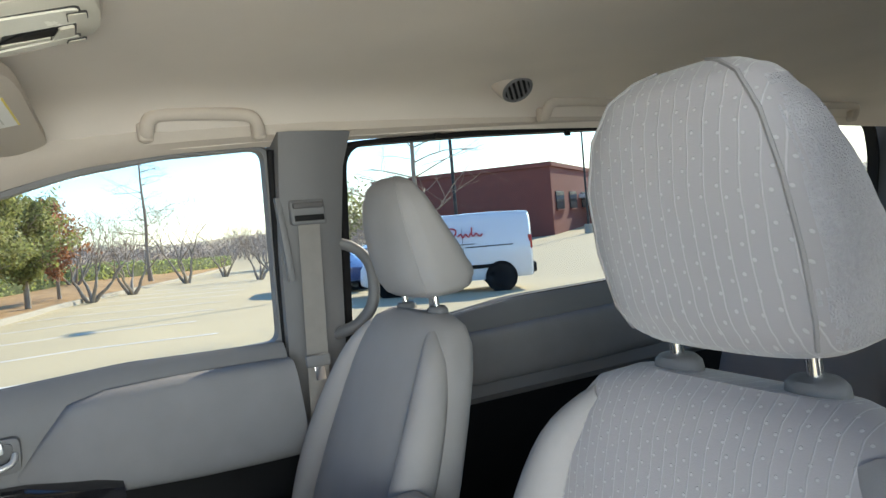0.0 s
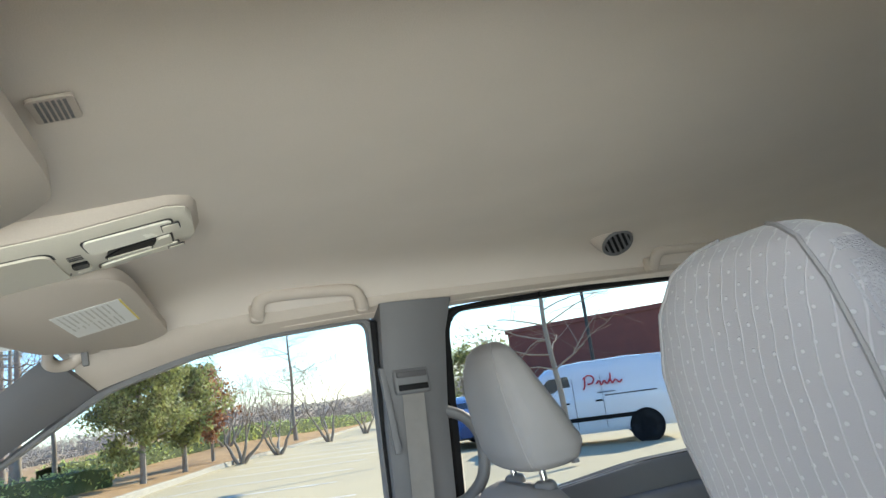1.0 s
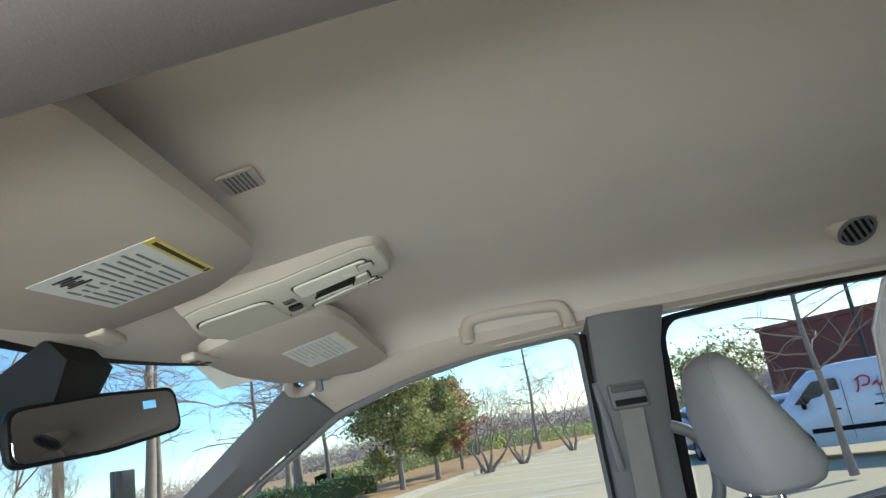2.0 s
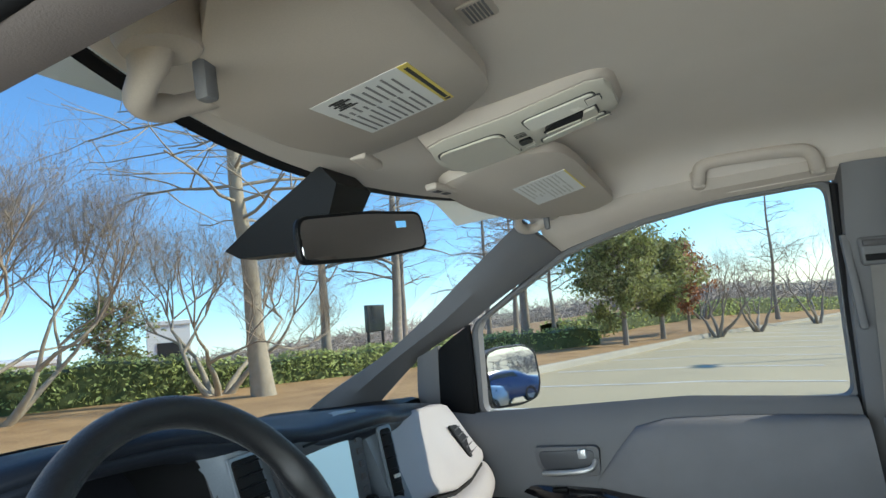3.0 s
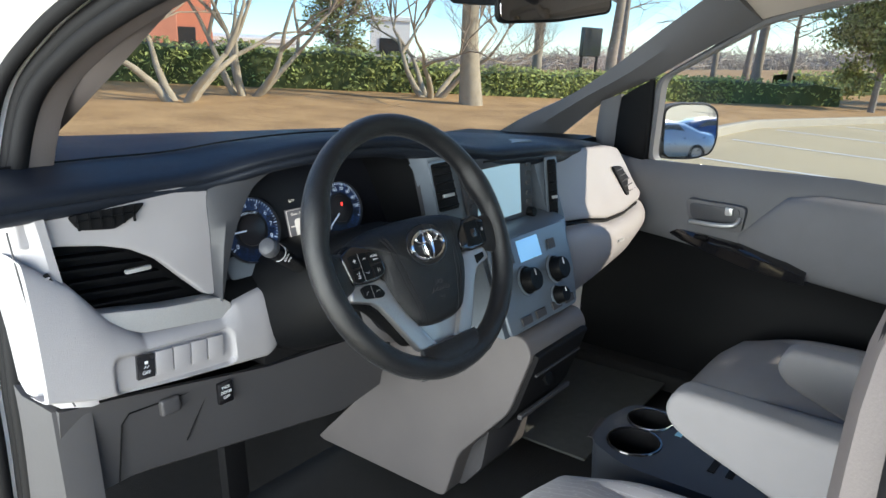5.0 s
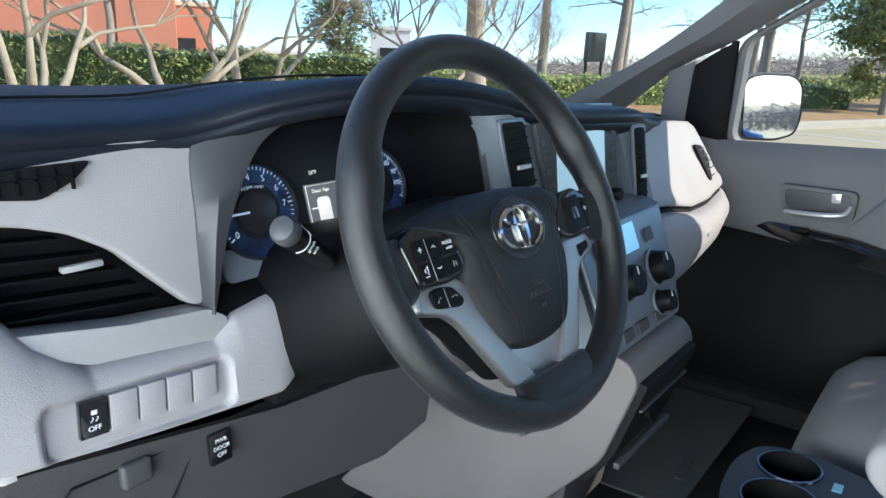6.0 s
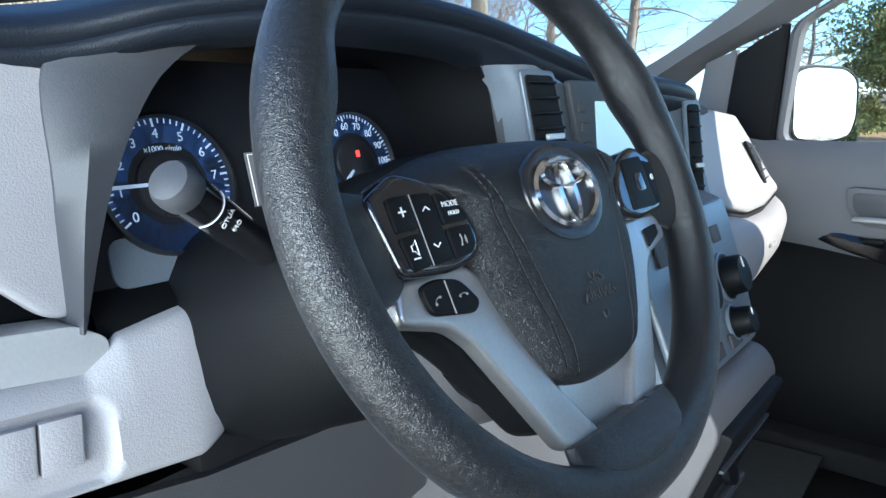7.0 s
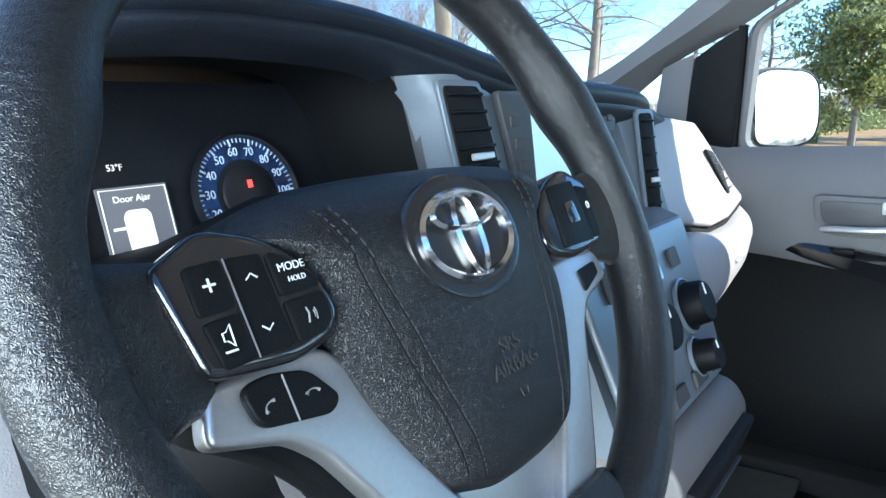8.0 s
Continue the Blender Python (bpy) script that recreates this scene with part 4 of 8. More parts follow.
def sun_visor(sgn, group):
    """A folded visor with its clip, hinge and warning label."""
    v = thing("sun_visor", (sgn * 0.36, -0.19, 1.53), "folded beige sun visor with a white warning label", "sun visor", group)
    c = lambda x, y: Vector((sgn * x, y, 1.530 - 0.10 * (x - 0.32) - 0.15 * (y + 0.19)))
    # outline from the inner front corner round
    out = rounded_poly([(0.135, -0.048), (0.122, -0.185), (0.190, -0.258), (0.27, -0.270), (0.615, -0.290), (0.640, -0.235), (0.555, -0.150), (0.48, -0.085), (0.30, -0.050)], 0.04, 7)
    top, low, mid, low2 = [], [], [], []
    cx, cy = 0.36, -0.19
    for x, y in out:
        p = c(x, y)
        q = c(cx + (x - cx) * 0.955, cy + (y - cy) * 0.93)
        top.append(p + Vector((0, 0, 0.012)))
        mid.append(p)
        low.append(p + Vector((0, 0, -0.006)))
        low2.append(q + Vector((0, 0, -0.0105)))
    body = part("panel", loft([top, mid, low, low2]), LINER_TRIM, v, "padded vinyl panel")
    # label on the underside: paper, yellow headline, lines
    def lm(x, y, lift):
        p = c(x, y) + Vector((0, 0, -0.0105 - lift))
        dx = (c(x + 0.05, y) - c(x - 0.05, y)).normalized() * sgn
        dy = (c(x, y + 0.03) - c(x, y - 0.03)).normalized()
        return frame3(p, dx, -dy)
    def quad(x0, x1, y0, y1, lift, name, material, parent):
        rows = [[c(x, y - 0.07 * (x - 0.31)) + Vector((0, 0, -0.0103 - lift)) for y in (y0, (y0 + y1) / 2, y1)] for x in np.linspace(x0, x1, 5)]
        return part(name, sheet(rows, 0.0004, (0, 0, 1)), material, parent)
    x0, x1, ya, yb = (0.235, 0.388, -0.128, -0.231) if sgn < 0 else (0.275, 0.425, -0.150, -0.250)
    paper = quad(x0, x1, ya, yb, 0.0008, "label", LABEL, body)
    quad(x0, x1, yb + (0.011 if sgn < 0 else 0.003), yb, 0.0012, "label_headline", YELLOW, paper)
    if sgn < 0:
        quad(x0 + 0.014, x1 - 0.010, yb + 0.0075, yb + 0.0035, 0.0016, "label_text", INK, paper)
        quad(x0 + 0.004, x0 + 0.010, yb + 0.0085, yb + 0.0025, 0.0016, "label_picture", INK, paper)
    for r in range(10):
        y = ya - 0.008 - 0.0078 * r
        for a, b in ((x0 + 0.008, x0 + 0.078 - 0.014 * (r % 3 == 2)), (x0 + 0.084, x1 - (0.046 if r < 4 else 0.010) - 0.010 * (r % 2))):
            quad(a, b, y, y - 0.0022, 0.0016, "label_text", GREY_INK if sgn < 0 else FAINT_INK, paper)
    if sgn < 0:
        for k in range(5):
            quad(x1 - 0.040 + 0.006 * k, x1 - 0.036 + 0.006 * k, ya - 0.014 - 0.003 * (k % 2), ya - 0.034 + 0.004 * (k % 3), 0.0018, "label_picture", INK, paper)
    # clip at the inner end
    clip = part("clip_base", box((0, 0, 0), (0.075, 0.022, 0.012), 0.005, 3, frame3(c(0.135, -0.062) + Vector((0, 0, -0.012)), Vector((sgn, -0.15 , 0)), (0, 1, 0))), LINER_TRIM, v)
    for k in (-0.016, 0.014):
        part("clip_slot", box((k, 0, -0.0065), (0.018, 0.011, 0.002), 0.001, 2, frame3(c(0.135, -0.062) + Vector((0, 0, -0.012)), Vector((sgn, -0.15, 0)), (0, 1, 0))), KNEE, clip)
    # pivot at the outer front corner
    part("pivot", tube(smooth_line([c(0.48, -0.100) + Vector((0, 0, -0.002)), c(0.52, -0.088) + Vector((0, 0, -0.012)), c(0.555, -0.095) + Vector((0, 0, -0.016)), c(0.575, -0.120) + Vector((0, 0, -0.012)), c(0.580, -0.145) + Vector((0, 0, 0.018))], 5), [0.009] * 5 + [0.011] * 11 + [0.014] * 5, 12), LINER_TRIM, v, "visor pivot arm")
    part("pivot_base", lathe([(0.0, 0.0), (0.026, 0.0), (0.030, 0.008), (0.030, 0.03), (0.0, 0.03)], Matrix.Translation(c(0.580, -0.140) + Vector((0, 0, -0.004))), 20), LINER_TRIM, v)
    part("hook", box((0, 0, 0), (0.014, 0.012, 0.03), 0.004, 2, Matrix.Translation(c(0.545, -0.145) + Vector((0, 0, -0.02)))), GREY_TRIM, v)
    return v


sun_visor(-1, "sun visors")
sun_visor(1, "sun visors")

# overhead console
CONSOLE = mat("overhead_console_plastic", (0.56, 0.53, 0.45), (0.52, 0.49, 0.42), rough=0.5, scale=10, fine=600)
con = thing("overhead_console", (0.0, -0.24, 1.55), "cream overhead console with map lights, switches and storage lid", "overhead console")


def cz(y):
    return float(np.interp(y, [-0.40, -0.24, -0.08], [1.582, 1.552, 1.533]))


CX = 0.052
half = [(-0.372, 0.040), (-0.366, 0.066), (-0.345, 0.080), (-0.24, 0.088), (-0.14, 0.092), (-0.113, 0.082), (-0.106, 0.052)]
rings = []
for y, w in half:
    z = cz(y)
    rings.append([(CX + a, b, c_) for a, b, c_ in [(w + 0.010, y, z + 0.03), (w + 0.005, y, z + 0.004), (w * 0.9, y, z - 0.003), (w * 0.4, y, z - 0.008), (0, y, z - 0.009), (-w * 0.4, y, z - 0.008), (-w * 0.9, y, z - 0.003), (-w - 0.005, y, z + 0.004), (-w - 0.010, y, z + 0.03)]])
part("housing", loft(rings), CONSOLE, con, "cream plastic housing")
# padded surround in headliner colour
rings = []
for k, dz in ((1.16, 0.032), (1.10, 0.016), (1.03, 0.006), (0.98, 0.004)):
    ring_ = [(CX + w * k + (0.006 if k > 1 else 0), -0.24 + (y + 0.24) * (1 + (k - 1) * 0.6), cz(y) + dz) for y, w in half] + [(CX - w * k - (0.006 if k > 1 else 0), -0.24 + (y + 0.24) * (1 + (k - 1) * 0.6), cz(y) + dz) for y, w in reversed(half)]
    rings.append(ring_)
part("surround", loft(rings, cap=False), LINER_TRIM, con, "beige moulded surround")


def con_piece(name, outline, lift, thick, material, parent, label=""):
    top, low = [], []
    for x, y in outline:
        z = cz(y) - 0.009 + 0.012 * (abs(x) / 0.1) ** 2
        low.append((CX + x, y, z - lift - thick))
        top.append((CX + x, y, z - lift))
    return part(name, bevelled(loft([top, low]), min(0.001, thick * 0.3), 2, 50), material, parent, label)


con_piece("lid_gap", rounded_poly([(-0.074, -0.115), (0.074, -0.115), (0.068, -0.216), (-0.068, -0.216)], 0.020), -0.001, 0.0024, INK, con)
lid = con_piece("storage_lid", rounded_poly([(-0.071, -0.118), (0.071, -0.118), (0.0655, -0.2135), (-0.0655, -0.2135)], 0.018), 0.001, 0.0035, CONSOLE, con, "closed storage lid")
LENS = mat("lamp_lens", (0.70, 0.68, 0.60), (0.66, 0.64, 0.56), rough=0.25, scale=20)
for s in (-1, 1):
    con_piece("lamp_gap", rounded_poly([(s * 0.030, -0.250), (s * 0.074, -0.246), (s * 0.066, -0.350), (s * 0.026, -0.352)], 0.010), -0.001, 0.0024, INK, con)
    con_piece("map_light", rounded_poly([(s * 0.032, -0.253), (s * 0.072, -0.249), (s * 0.064, -0.348), (s * 0.028, -0.350)], 0.009), 0.001, 0.003, LENS, con, "cream map light lens")
    con_piece("lamp_button", rounded_poly([(s * 0.038, -0.336), (s * 0.060, -0.335), (s * 0.058, -0.357), (s * 0.040, -0.358)], 0.003), 0.003, 0.0022, INK, con)
    con_piece("lamp_button_face", rounded_poly([(s * 0.0392, -0.3372), (s * 0.0588, -0.3362), (s * 0.0568, -0.3558), (s * 0.0412, -0.3568)], 0.003), 0.0052, 0.0012, CONSOLE, con)
# holder between the lamps: a dark wedge with a cream flap at its rear
con_piece("holder_gap", rounded_poly([(-0.021, -0.270), (0.016, -0.262), (0.020, -0.346), (-0.021, -0.346)], 0.006), -0.001, 0.0026, INK, con)
con_piece("holder_slot", rounded_poly([(-0.022, -0.285), (-0.003, -0.262), (0.004, -0.326), (-0.022, -0.326)], 0.004), 0.0016, 0.0022, BLACK, con, "dark open slot")
con_piece("holder_flap", rounded_poly([(-0.018, -0.327), (0.017, -0.318), (0.018, -0.3435), (-0.018, -0.3435)], 0.004), 0.0012, 0.004, CONSOLE, con, "cream flap")
con_piece("holder_cover", rounded_poly([(0.003, -0.266), (0.015, -0.264), (0.0175, -0.316), (0.008, -0.318)], 0.003), 0.0012, 0.003, CONSOLE, con)
con_piece("roof_switch", rounded_poly([(-0.012, -0.226), (0.010, -0.226), (0.010, -0.244), (-0.012, -0.244)], 0.004), 0.001, 0.004, DARK, con, "dark sunroof switch")
con_piece("roof_switch", rounded_poly([(0.013, -0.226), (0.030, -0.226), (0.030, -0.244), (0.013, -0.244)], 0.003), 0.001, 0.003, CONSOLE, con)
con_piece("roof_switch", rounded_poly([(0.034, -0.225), (0.050, -0.225), (0.050, -0.240), (0.034, -0.240)], 0.003), 0.001, 0.003, CONSOLE, con)
for i in range(3):
    con_piece("grille_slit", [(-0.037 + 0.007 * i, -0.226), (-0.034 + 0.007 * i, -0.226), (-0.034 + 0.007 * i, -0.242), (-0.037 + 0.007 * i, -0.242)], 0.0, 0.001, INK, con)

# rear-view mirror with its sensor shroud on the windscreen
rv = thing("rear_view_mirror", (-0.03, 0.08, 1.45), "black rear-view mirror on a shroud at the windscreen", "mirror")
mm = frame3((-0.053, -0.006, 1.434), Vector((0.26, -0.077, 0.019)), Vector((0.02, -0.03, 1.0)))
hw, hh = 0.134, 0.036
ol = rounded_poly([(-hw, -hh * 0.9), (-hw * 0.97, hh * 0.85), (0, hh), (hw * 0.97, hh * 0.9), (hw, -hh * 0.75), (0, -hh)], 0.018, 5)
ring = lambda k, z: [mm @ Vector((x * k, y * k, z)) for x, y in ol]
part("housing", loft([ring(0.55, -0.030), ring(0.86, -0.022), ring(0.98, -0.008), ring(1.0, 0.0), ring(0.985, 0.003), [mm @ Vector((x * 0.955, y * 0.87, 0.003)) for x, y in ol]]), DARK, rv, "black mirror housing")
part("mirror_glass", loft([[mm @ Vector((x * 0.955, y * 0.87, 0.003)) for x, y in ol], [mm @ Vector((x * 0.95, y * 0.86, 0.0036)) for x, y in ol]]), mat("dim_mirror_glass", (0.34, 0.34, 0.36), (0.32, 0.32, 0.34), rough=0.02, metal=1.0, scale=4, rvar=0.005), rv, "silvered glass")
part("display", box((0.075, 0.013, 0.0042), (0.022, 0.010, 0.0008), 0, 1, mm), glow_mat("compass_display", (0.15, 0.4, 0.7), 0.4), rv, "small blue compass display")
part("stem", tube(smooth_line([mm @ Vector((0, 0, -0.02)), mm @ Vector((0.0, 0.02, -0.045)), (0.0, 0.10, 1.475)], 4), 0.013, 10), DARK, rv)
part("shroud", loft([
    [(-0.055, 0.055, 1.552), (0.055, 0.055, 1.552), (0.055, 0.03, 1.520), (-0.055, 0.03, 1.520)],
    [(-0.05, 0.12, 1.522), (0.05, 0.12, 1.522), (0.045, 0.06, 1.468), (-0.045, 0.06, 1.468)],
    [(-0.04, 0.20, 1.490), (0.04, 0.20, 1.490), (0.034, 0.13, 1.436), (-0.034, 0.13, 1.436)],
    [(-0.028, 0.262, 1.462), (0.028, 0.262, 1.462), (0.022, 0.24, 1.446), (-0.022, 0.24, 1.446)]]), DARK, rv, "black sensor shroud against the windscreen")


# ---- dashboard ----
dash = thing("dashboard", (0.0, 0.45, 0.7), "two-tone dashboard, dark top over light grey, with vents and instruments", "dashboard")
LIP = [(-0.87, 0.215, 1.190), (-0.72, 0.235, 1.187), (-0.60, 0.235, 1.187), (-0.52, 0.195, 1.205), (-0.42, 0.165, 1.216), (-0.30, 0.155, 1.213), (-0.20, 0.150, 1.199), (-0.05, 0.135, 1.169), (0.10, 0.128, 1.160), (0.20, 0.135, 1.153), (0.30, 0.165, 1.138), (0.45, 0.195, 1.123), (0.62, 0.225, 1.110), (0.82, 0.33, 1.085)]
lip = smooth_line(LIP, 5)
rows = []
for p in lip:
    crest = float(np.interp(p.x, [-0.9, -0.68, 0.0, 0.67, 0.9], [1.228, 1.226, 1.190, 1.120, 1.10]))
    drop = float(np.interp(p.x, [-0.62, -0.52, -0.26, -0.16], [0.019, 0.015, 0.015, 0.024]))
    under = Vector((p.x, p.y + 0.045, p.z - drop - 0.006))
    rows.append(smooth_line([under, Vector((p.x, p.y + 0.010, p.z - drop)), Vector((p.x, p.y - 0.002, p.z - 0.45 * drop)), p, Vector((p.x, p.y + 0.018, p.z + 0.008)), Vector((p.x, p.y + 0.09, (p.z + 0.35 * (crest - p.z) + 0.008))), Vector((p.x, p.y + 0.20, (p.z + 0.75 * (crest - p.z) + 0.006))), Vector((p.x, 0.60, crest)), Vector((p.x * 0.98, 0.80, crest - 0.02)), Vector((p.x * 0.95, 1.05, crest - 0.07))], 3))
part("top_pad", sheet(rows, 0.012, (0, 0.3, -1)), DASH_TOP, dash, "dark blue-grey soft dash top", flat_angle=75)
# seam along the top pad
part("top_seam", tube([p + Vector((0, 0.10, 0.012 + 0.35 * (float(np.interp(p.x, [-0.9, -0.68, 0.0, 0.67, 0.9], [1.228, 1.226, 1.190, 1.120, 1.10])) - p.z) + 0.0)) for p in lip if p.x < -0.1], 0.0015, 6), BLACK, dash)
# speaker grille at the left end
rows = [[(-0.86 + 0.12 * u, 0.36 + 0.14 * v, 1.2235 + 0.008 * v) for v in np.linspace(0, 1, 4)] for u in np.linspace(0, 1, 4)]
grille = part("speaker_grille", sheet(rows, 0.006, (0, 0, -1)), DARK, dash, "perforated speaker grille")
holes = [box((-0.85 + 0.011 * i, 0.367 + 0.012 * j, 1.2243 + 0.008 * j / 11), (0.005, 0.006, 0.0012), 0) for i in range(10) for j in range(11)]
part("grille_holes", merge(*holes), GREY_TRIM, grille)
# carcass behind everything
part("carcass", box((0.0, 0.58, 0.97), (1.62, 0.50, 0.30), 0.02), DARK, dash, "dark inner carcass")

XZ = lambda y: Matrix(((1, 0, 0, 0), (0, 0, -1, y), (0, 1, 0, 0), (0, 0, 0, 1)))
fl = lambda y, pts, d, b, seg=2: prism(pts, d, Matrix.Translation((0, 0, 0)) @ XZ(y), b, seg)
# left fascia: light panel that sweeps down over the side vent
up = rounded_poly([(-0.845, 1.176), (-0.583, 1.182), (-0.597, 1.008), (-0.612, 1.011), (-0.648, 1.048), (-0.677, 1.079), (-0.713, 1.101), (-0.748, 1.113), (-0.80, 1.123), (-0.845, 1.128)], 0.008, 3)
part("left_fascia", fl(0.262, up, 0.022, 0.006, 3), PALE, dash, "light grey fascia panel")
# side window demister
dm = part("demister_slot", fl(0.2385, rounded_poly([(-0.788, 1.158), (-0.745, 1.160), (-0.688, 1.161), (-0.704, 1.146), (-0.732, 1.133), (-0.776, 1.139)], 0.006, 3), 0.003, 0.001), BLACK, dash, "dark demister outlet")
for i in range(6):
    part("slat", box((-0.776 + i * 0.014, 0.2345, 1.149), (0.002, 0.004, 0.020), 0), DARK, dm)
part("slat", box((-0.742, 0.2345, 1.150), (0.075, 0.004, 0.002), 0), DARK, dm)
# side vent
ve = rounded_poly([(-0.822, 1.130), (-0.745, 1.122), (-0.70, 1.105), (-0.655, 1.060), (-0.598, 1.004), (-0.68, 1.010), (-0.772, 1.024), (-0.790, 1.050), (-0.808, 1.090)], 0.006, 3)
sv = part("side_vent", fl(0.285, ve, 0.010, 0.002), BLACK, dash, "black side air vent")
for i in range(5):
    z = 1.030 + 0.0175 * i
    xl = float(np.interp(z, [1.02, 1.05, 1.09, 1.12], [-0.770, -0.788, -0.805, -0.812]))
    xr = float(np.interp(z, [1.004, 1.048, 1.079, 1.101], [-0.612, -0.652, -0.680, -0.716]))
    part("vane", box(((xl + xr) / 2, 0.262, z), (xr - xl - 0.004, 0.022, 0.003), 0.001, 2, pose((xl + xr) / 2, 0.262, z, 0, 5.5, 0) @ Matrix.Translation((-(xl + xr) / 2, -0.262, -z))), DARK, sv)
part("vane_tab", box((-0.705, 0.246, 1.071), (0.035, 0.008, 0.006), 0.002), SILVER, sv, "silver vane tab")
# satin ledge under the vent
lg = rounded_poly([(-0.776, 1.032), (-0.755, 1.008), (-0.725, 0.992), (-0.715, 0.988), (-0.584, 0.972), (-0.581, 0.993), (-0.600, 1.006), (-0.68, 1.014)], 0.006, 3)
part("satin_ledge", fl(0.262, lg, 0.034, 0.006, 3), SILVER, dash, "satin silver ledge")
# lower light body: a skin that bends in at its ends, with the switch bank sunk into it
def bank_depth(x, z):
    """1 inside the sunk switch bank, 0 outside, with a soft edge."""
    k = (x + 0.768) / 0.176
    zl, zh = 0.919 - 0.014 * k, 0.970 - 0.012 * k
    zm, hh = (zl + zh) / 2, (zh - zl) / 2
    r = 0.012
    qx, qz = abs(x + 0.680) - 0.088 + r, abs(z - zm) - hh + r
    d = math.hypot(max(qx, 0), max(qz, 0)) + min(max(qx, qz), 0) - r
    t = min(1.0, max(0.0, 0.5 - d / 0.0045))
    return t * t * (3 - 2 * t)


rows = []
for x in np.linspace(-0.85, -0.490, 120):
    e = max(0.0, (x + 0.548) / 0.058)
    y = 0.022 * e * e * e
    zt = float(np.interp(x, [-0.85, -0.80, -0.76, -0.72, -0.60, -0.575, -0.490], [1.12, 1.08, 1.025, 0.992, 0.982, 0.998, 1.010]))
    zb = float(np.interp(x, [-0.85, -0.79, -0.675, -0.531, -0.506, -0.490], [0.935, 0.916, 0.902, 0.887, 0.897, 0.930]))
    prof = smooth_line([Vector((0.27, zt, 0)), Vector((0.240 + y, zt - 0.003, 0)), Vector((0.222 + y, zt - 0.014, 0)), Vector((0.212 + y, zt * 0.55 + zb * 0.45, 0)), Vector((0.2115 + y, zb + 0.022, 0)), Vector((0.219 + y, zb + 0.006, 0)), Vector((0.26 + y, zb, 0))], 9)
    rows.append([(x, p.x + 0.0075 * bank_depth(x, p.y), p.y) for p in prof])
part("lower_body", sheet(rows, 0.012, (0, 1, 0)), PALE, dash, "light grey lower dash with a sunk switch bank", flat_angle=60)
for i in range(5):
    x = -0.7275 + i * 0.0262
    z = 0.9475 - i * 0.0019
    b = part("switch" if i == 0 else "switch_blank", box((0, 0, 0), (0.0240, 0.006, 0.0330), 0.0010, 2, pose(x, 0.2155, z, 0, 4.2, 0)), GLOSS_BLACK if i == 0 else PALE, dash, "black traction switch" if i == 0 else "blank switch cover")
    if i == 0:
        bmk = pose(x, 0.2122, z, 0, 4.2, 0)
        part("switch_mark", box((0, 0, 0.0058), (0.0050, 0.0006, 0.0042), 0.0008, 1, bmk), MARK, b)
        for k in (-1, 1):
            part("switch_mark", tube([bmk @ Vector((k * 0.0020 + 0.0012 * math.sin(q * 3.0), 0, 0.0018 - 0.0055 * q / 2)) for q in np.linspace(0, 1.6, 7)], 0.0004, 5), MARK, b)
        text("switch_text", "OFF", 0.0066, bmk @ Matrix.Translation((0, 0, -0.0085)) @ pose(0, 0, 0, 90), MARK, b)
part("switch_gap", tube([(-0.7660, 0.2185, 0.9650), (-0.7655, 0.2185, 0.9260)], 0.0006, 5), KNEE, dash)
# end cap beside the door: it wraps round the corner, with a seam and a small slatted slot
rows = []
for z in np.linspace(0.0, 1.0, 14):
    b = [0.962, 0.935, 0.915, 0.912]
    zz = [q + (1.178 - q) * z for q in b]
    k = 0.02 * (1 - z)
    rows.append([(-0.848, 0.33, zz[0]), (-0.849, 0.285, zz[1]), (-0.845 + k, 0.250, zz[2]), (-0.828 + k * 1.6, 0.230, zz[3])])
part("end_cap", sheet(rows, 0.01, (1, 0, 0)), PALE, dash, "light grey dash end cap")
part("end_seam", tube(smooth_line([(-0.851, 0.246, 1.150), (-0.845, 0.240, 1.06), (-0.832, 0.235, 0.98), (-0.815, 0.231, 0.92)], 6), 0.0011, 6), KNEE, dash)
es = part("end_slot", box((0, 0, 0), (0.013, 0.004, 0.034), 0.001, 2, pose(-0.822, 0.2275, 1.080, 0, -22, 0)), BLACK, dash)
for i in range(5):
    part("slat", box((0, -0.003, -0.012 + i * 0.006), (0.010, 0.002, 0.0022), 0, 1, pose(-0.822, 0.2275, 1.080, 0, -22, 0)), PALE, es)
# grey lower end below it
rows = [[(-0.856, 0.34, z + 0.045), (-0.853, 0.29, z + 0.02), (-0.835, 0.255, z), (-0.80, 0.248, z - 0.005)] for z in np.linspace(0.45, 0.912, 8)]
part("lower_end", sheet(rows, 0.01, (1, 0, 0)), KNEE, dash, "mid grey lower dash end")

# knee panel
rows = []
for t in np.linspace(0, 1, 20):
    x = -0.83 + 0.60 * t
    zt = float(np.interp(x, [-0.85, -0.78, -0.515, -0.23], [0.915, 0.906, 0.860, 0.84]))
    zb = float(np.interp(x, [-0.83, -0.73, -0.33, -0.23], [0.75, 0.755, 0.685, 0.70]))
    rows.append([(x, 0.245, zt), (x, 0.25, zt - 0.02), (x, 0.262, (zt + zb) / 2), (x, 0.275, zb + 0.01), (x, 0.29, zb), (x, 0.36, zb)])
knee = part("knee_panel", sheet(rows, 0.01, (0, 1, 0)), KNEE, dash, "mid grey knee panel")
part("panel_gap", tube([(-0.762, 0.266, 0.765), (-0.752, 0.254, 0.858), (-0.742, 0.250, 0.872), (-0.628, 0.250, 0.868), (-0.620, 0.252, 0.858), (-0.655, 0.266, 0.785)], 0.0013, 6), BLACK, knee)
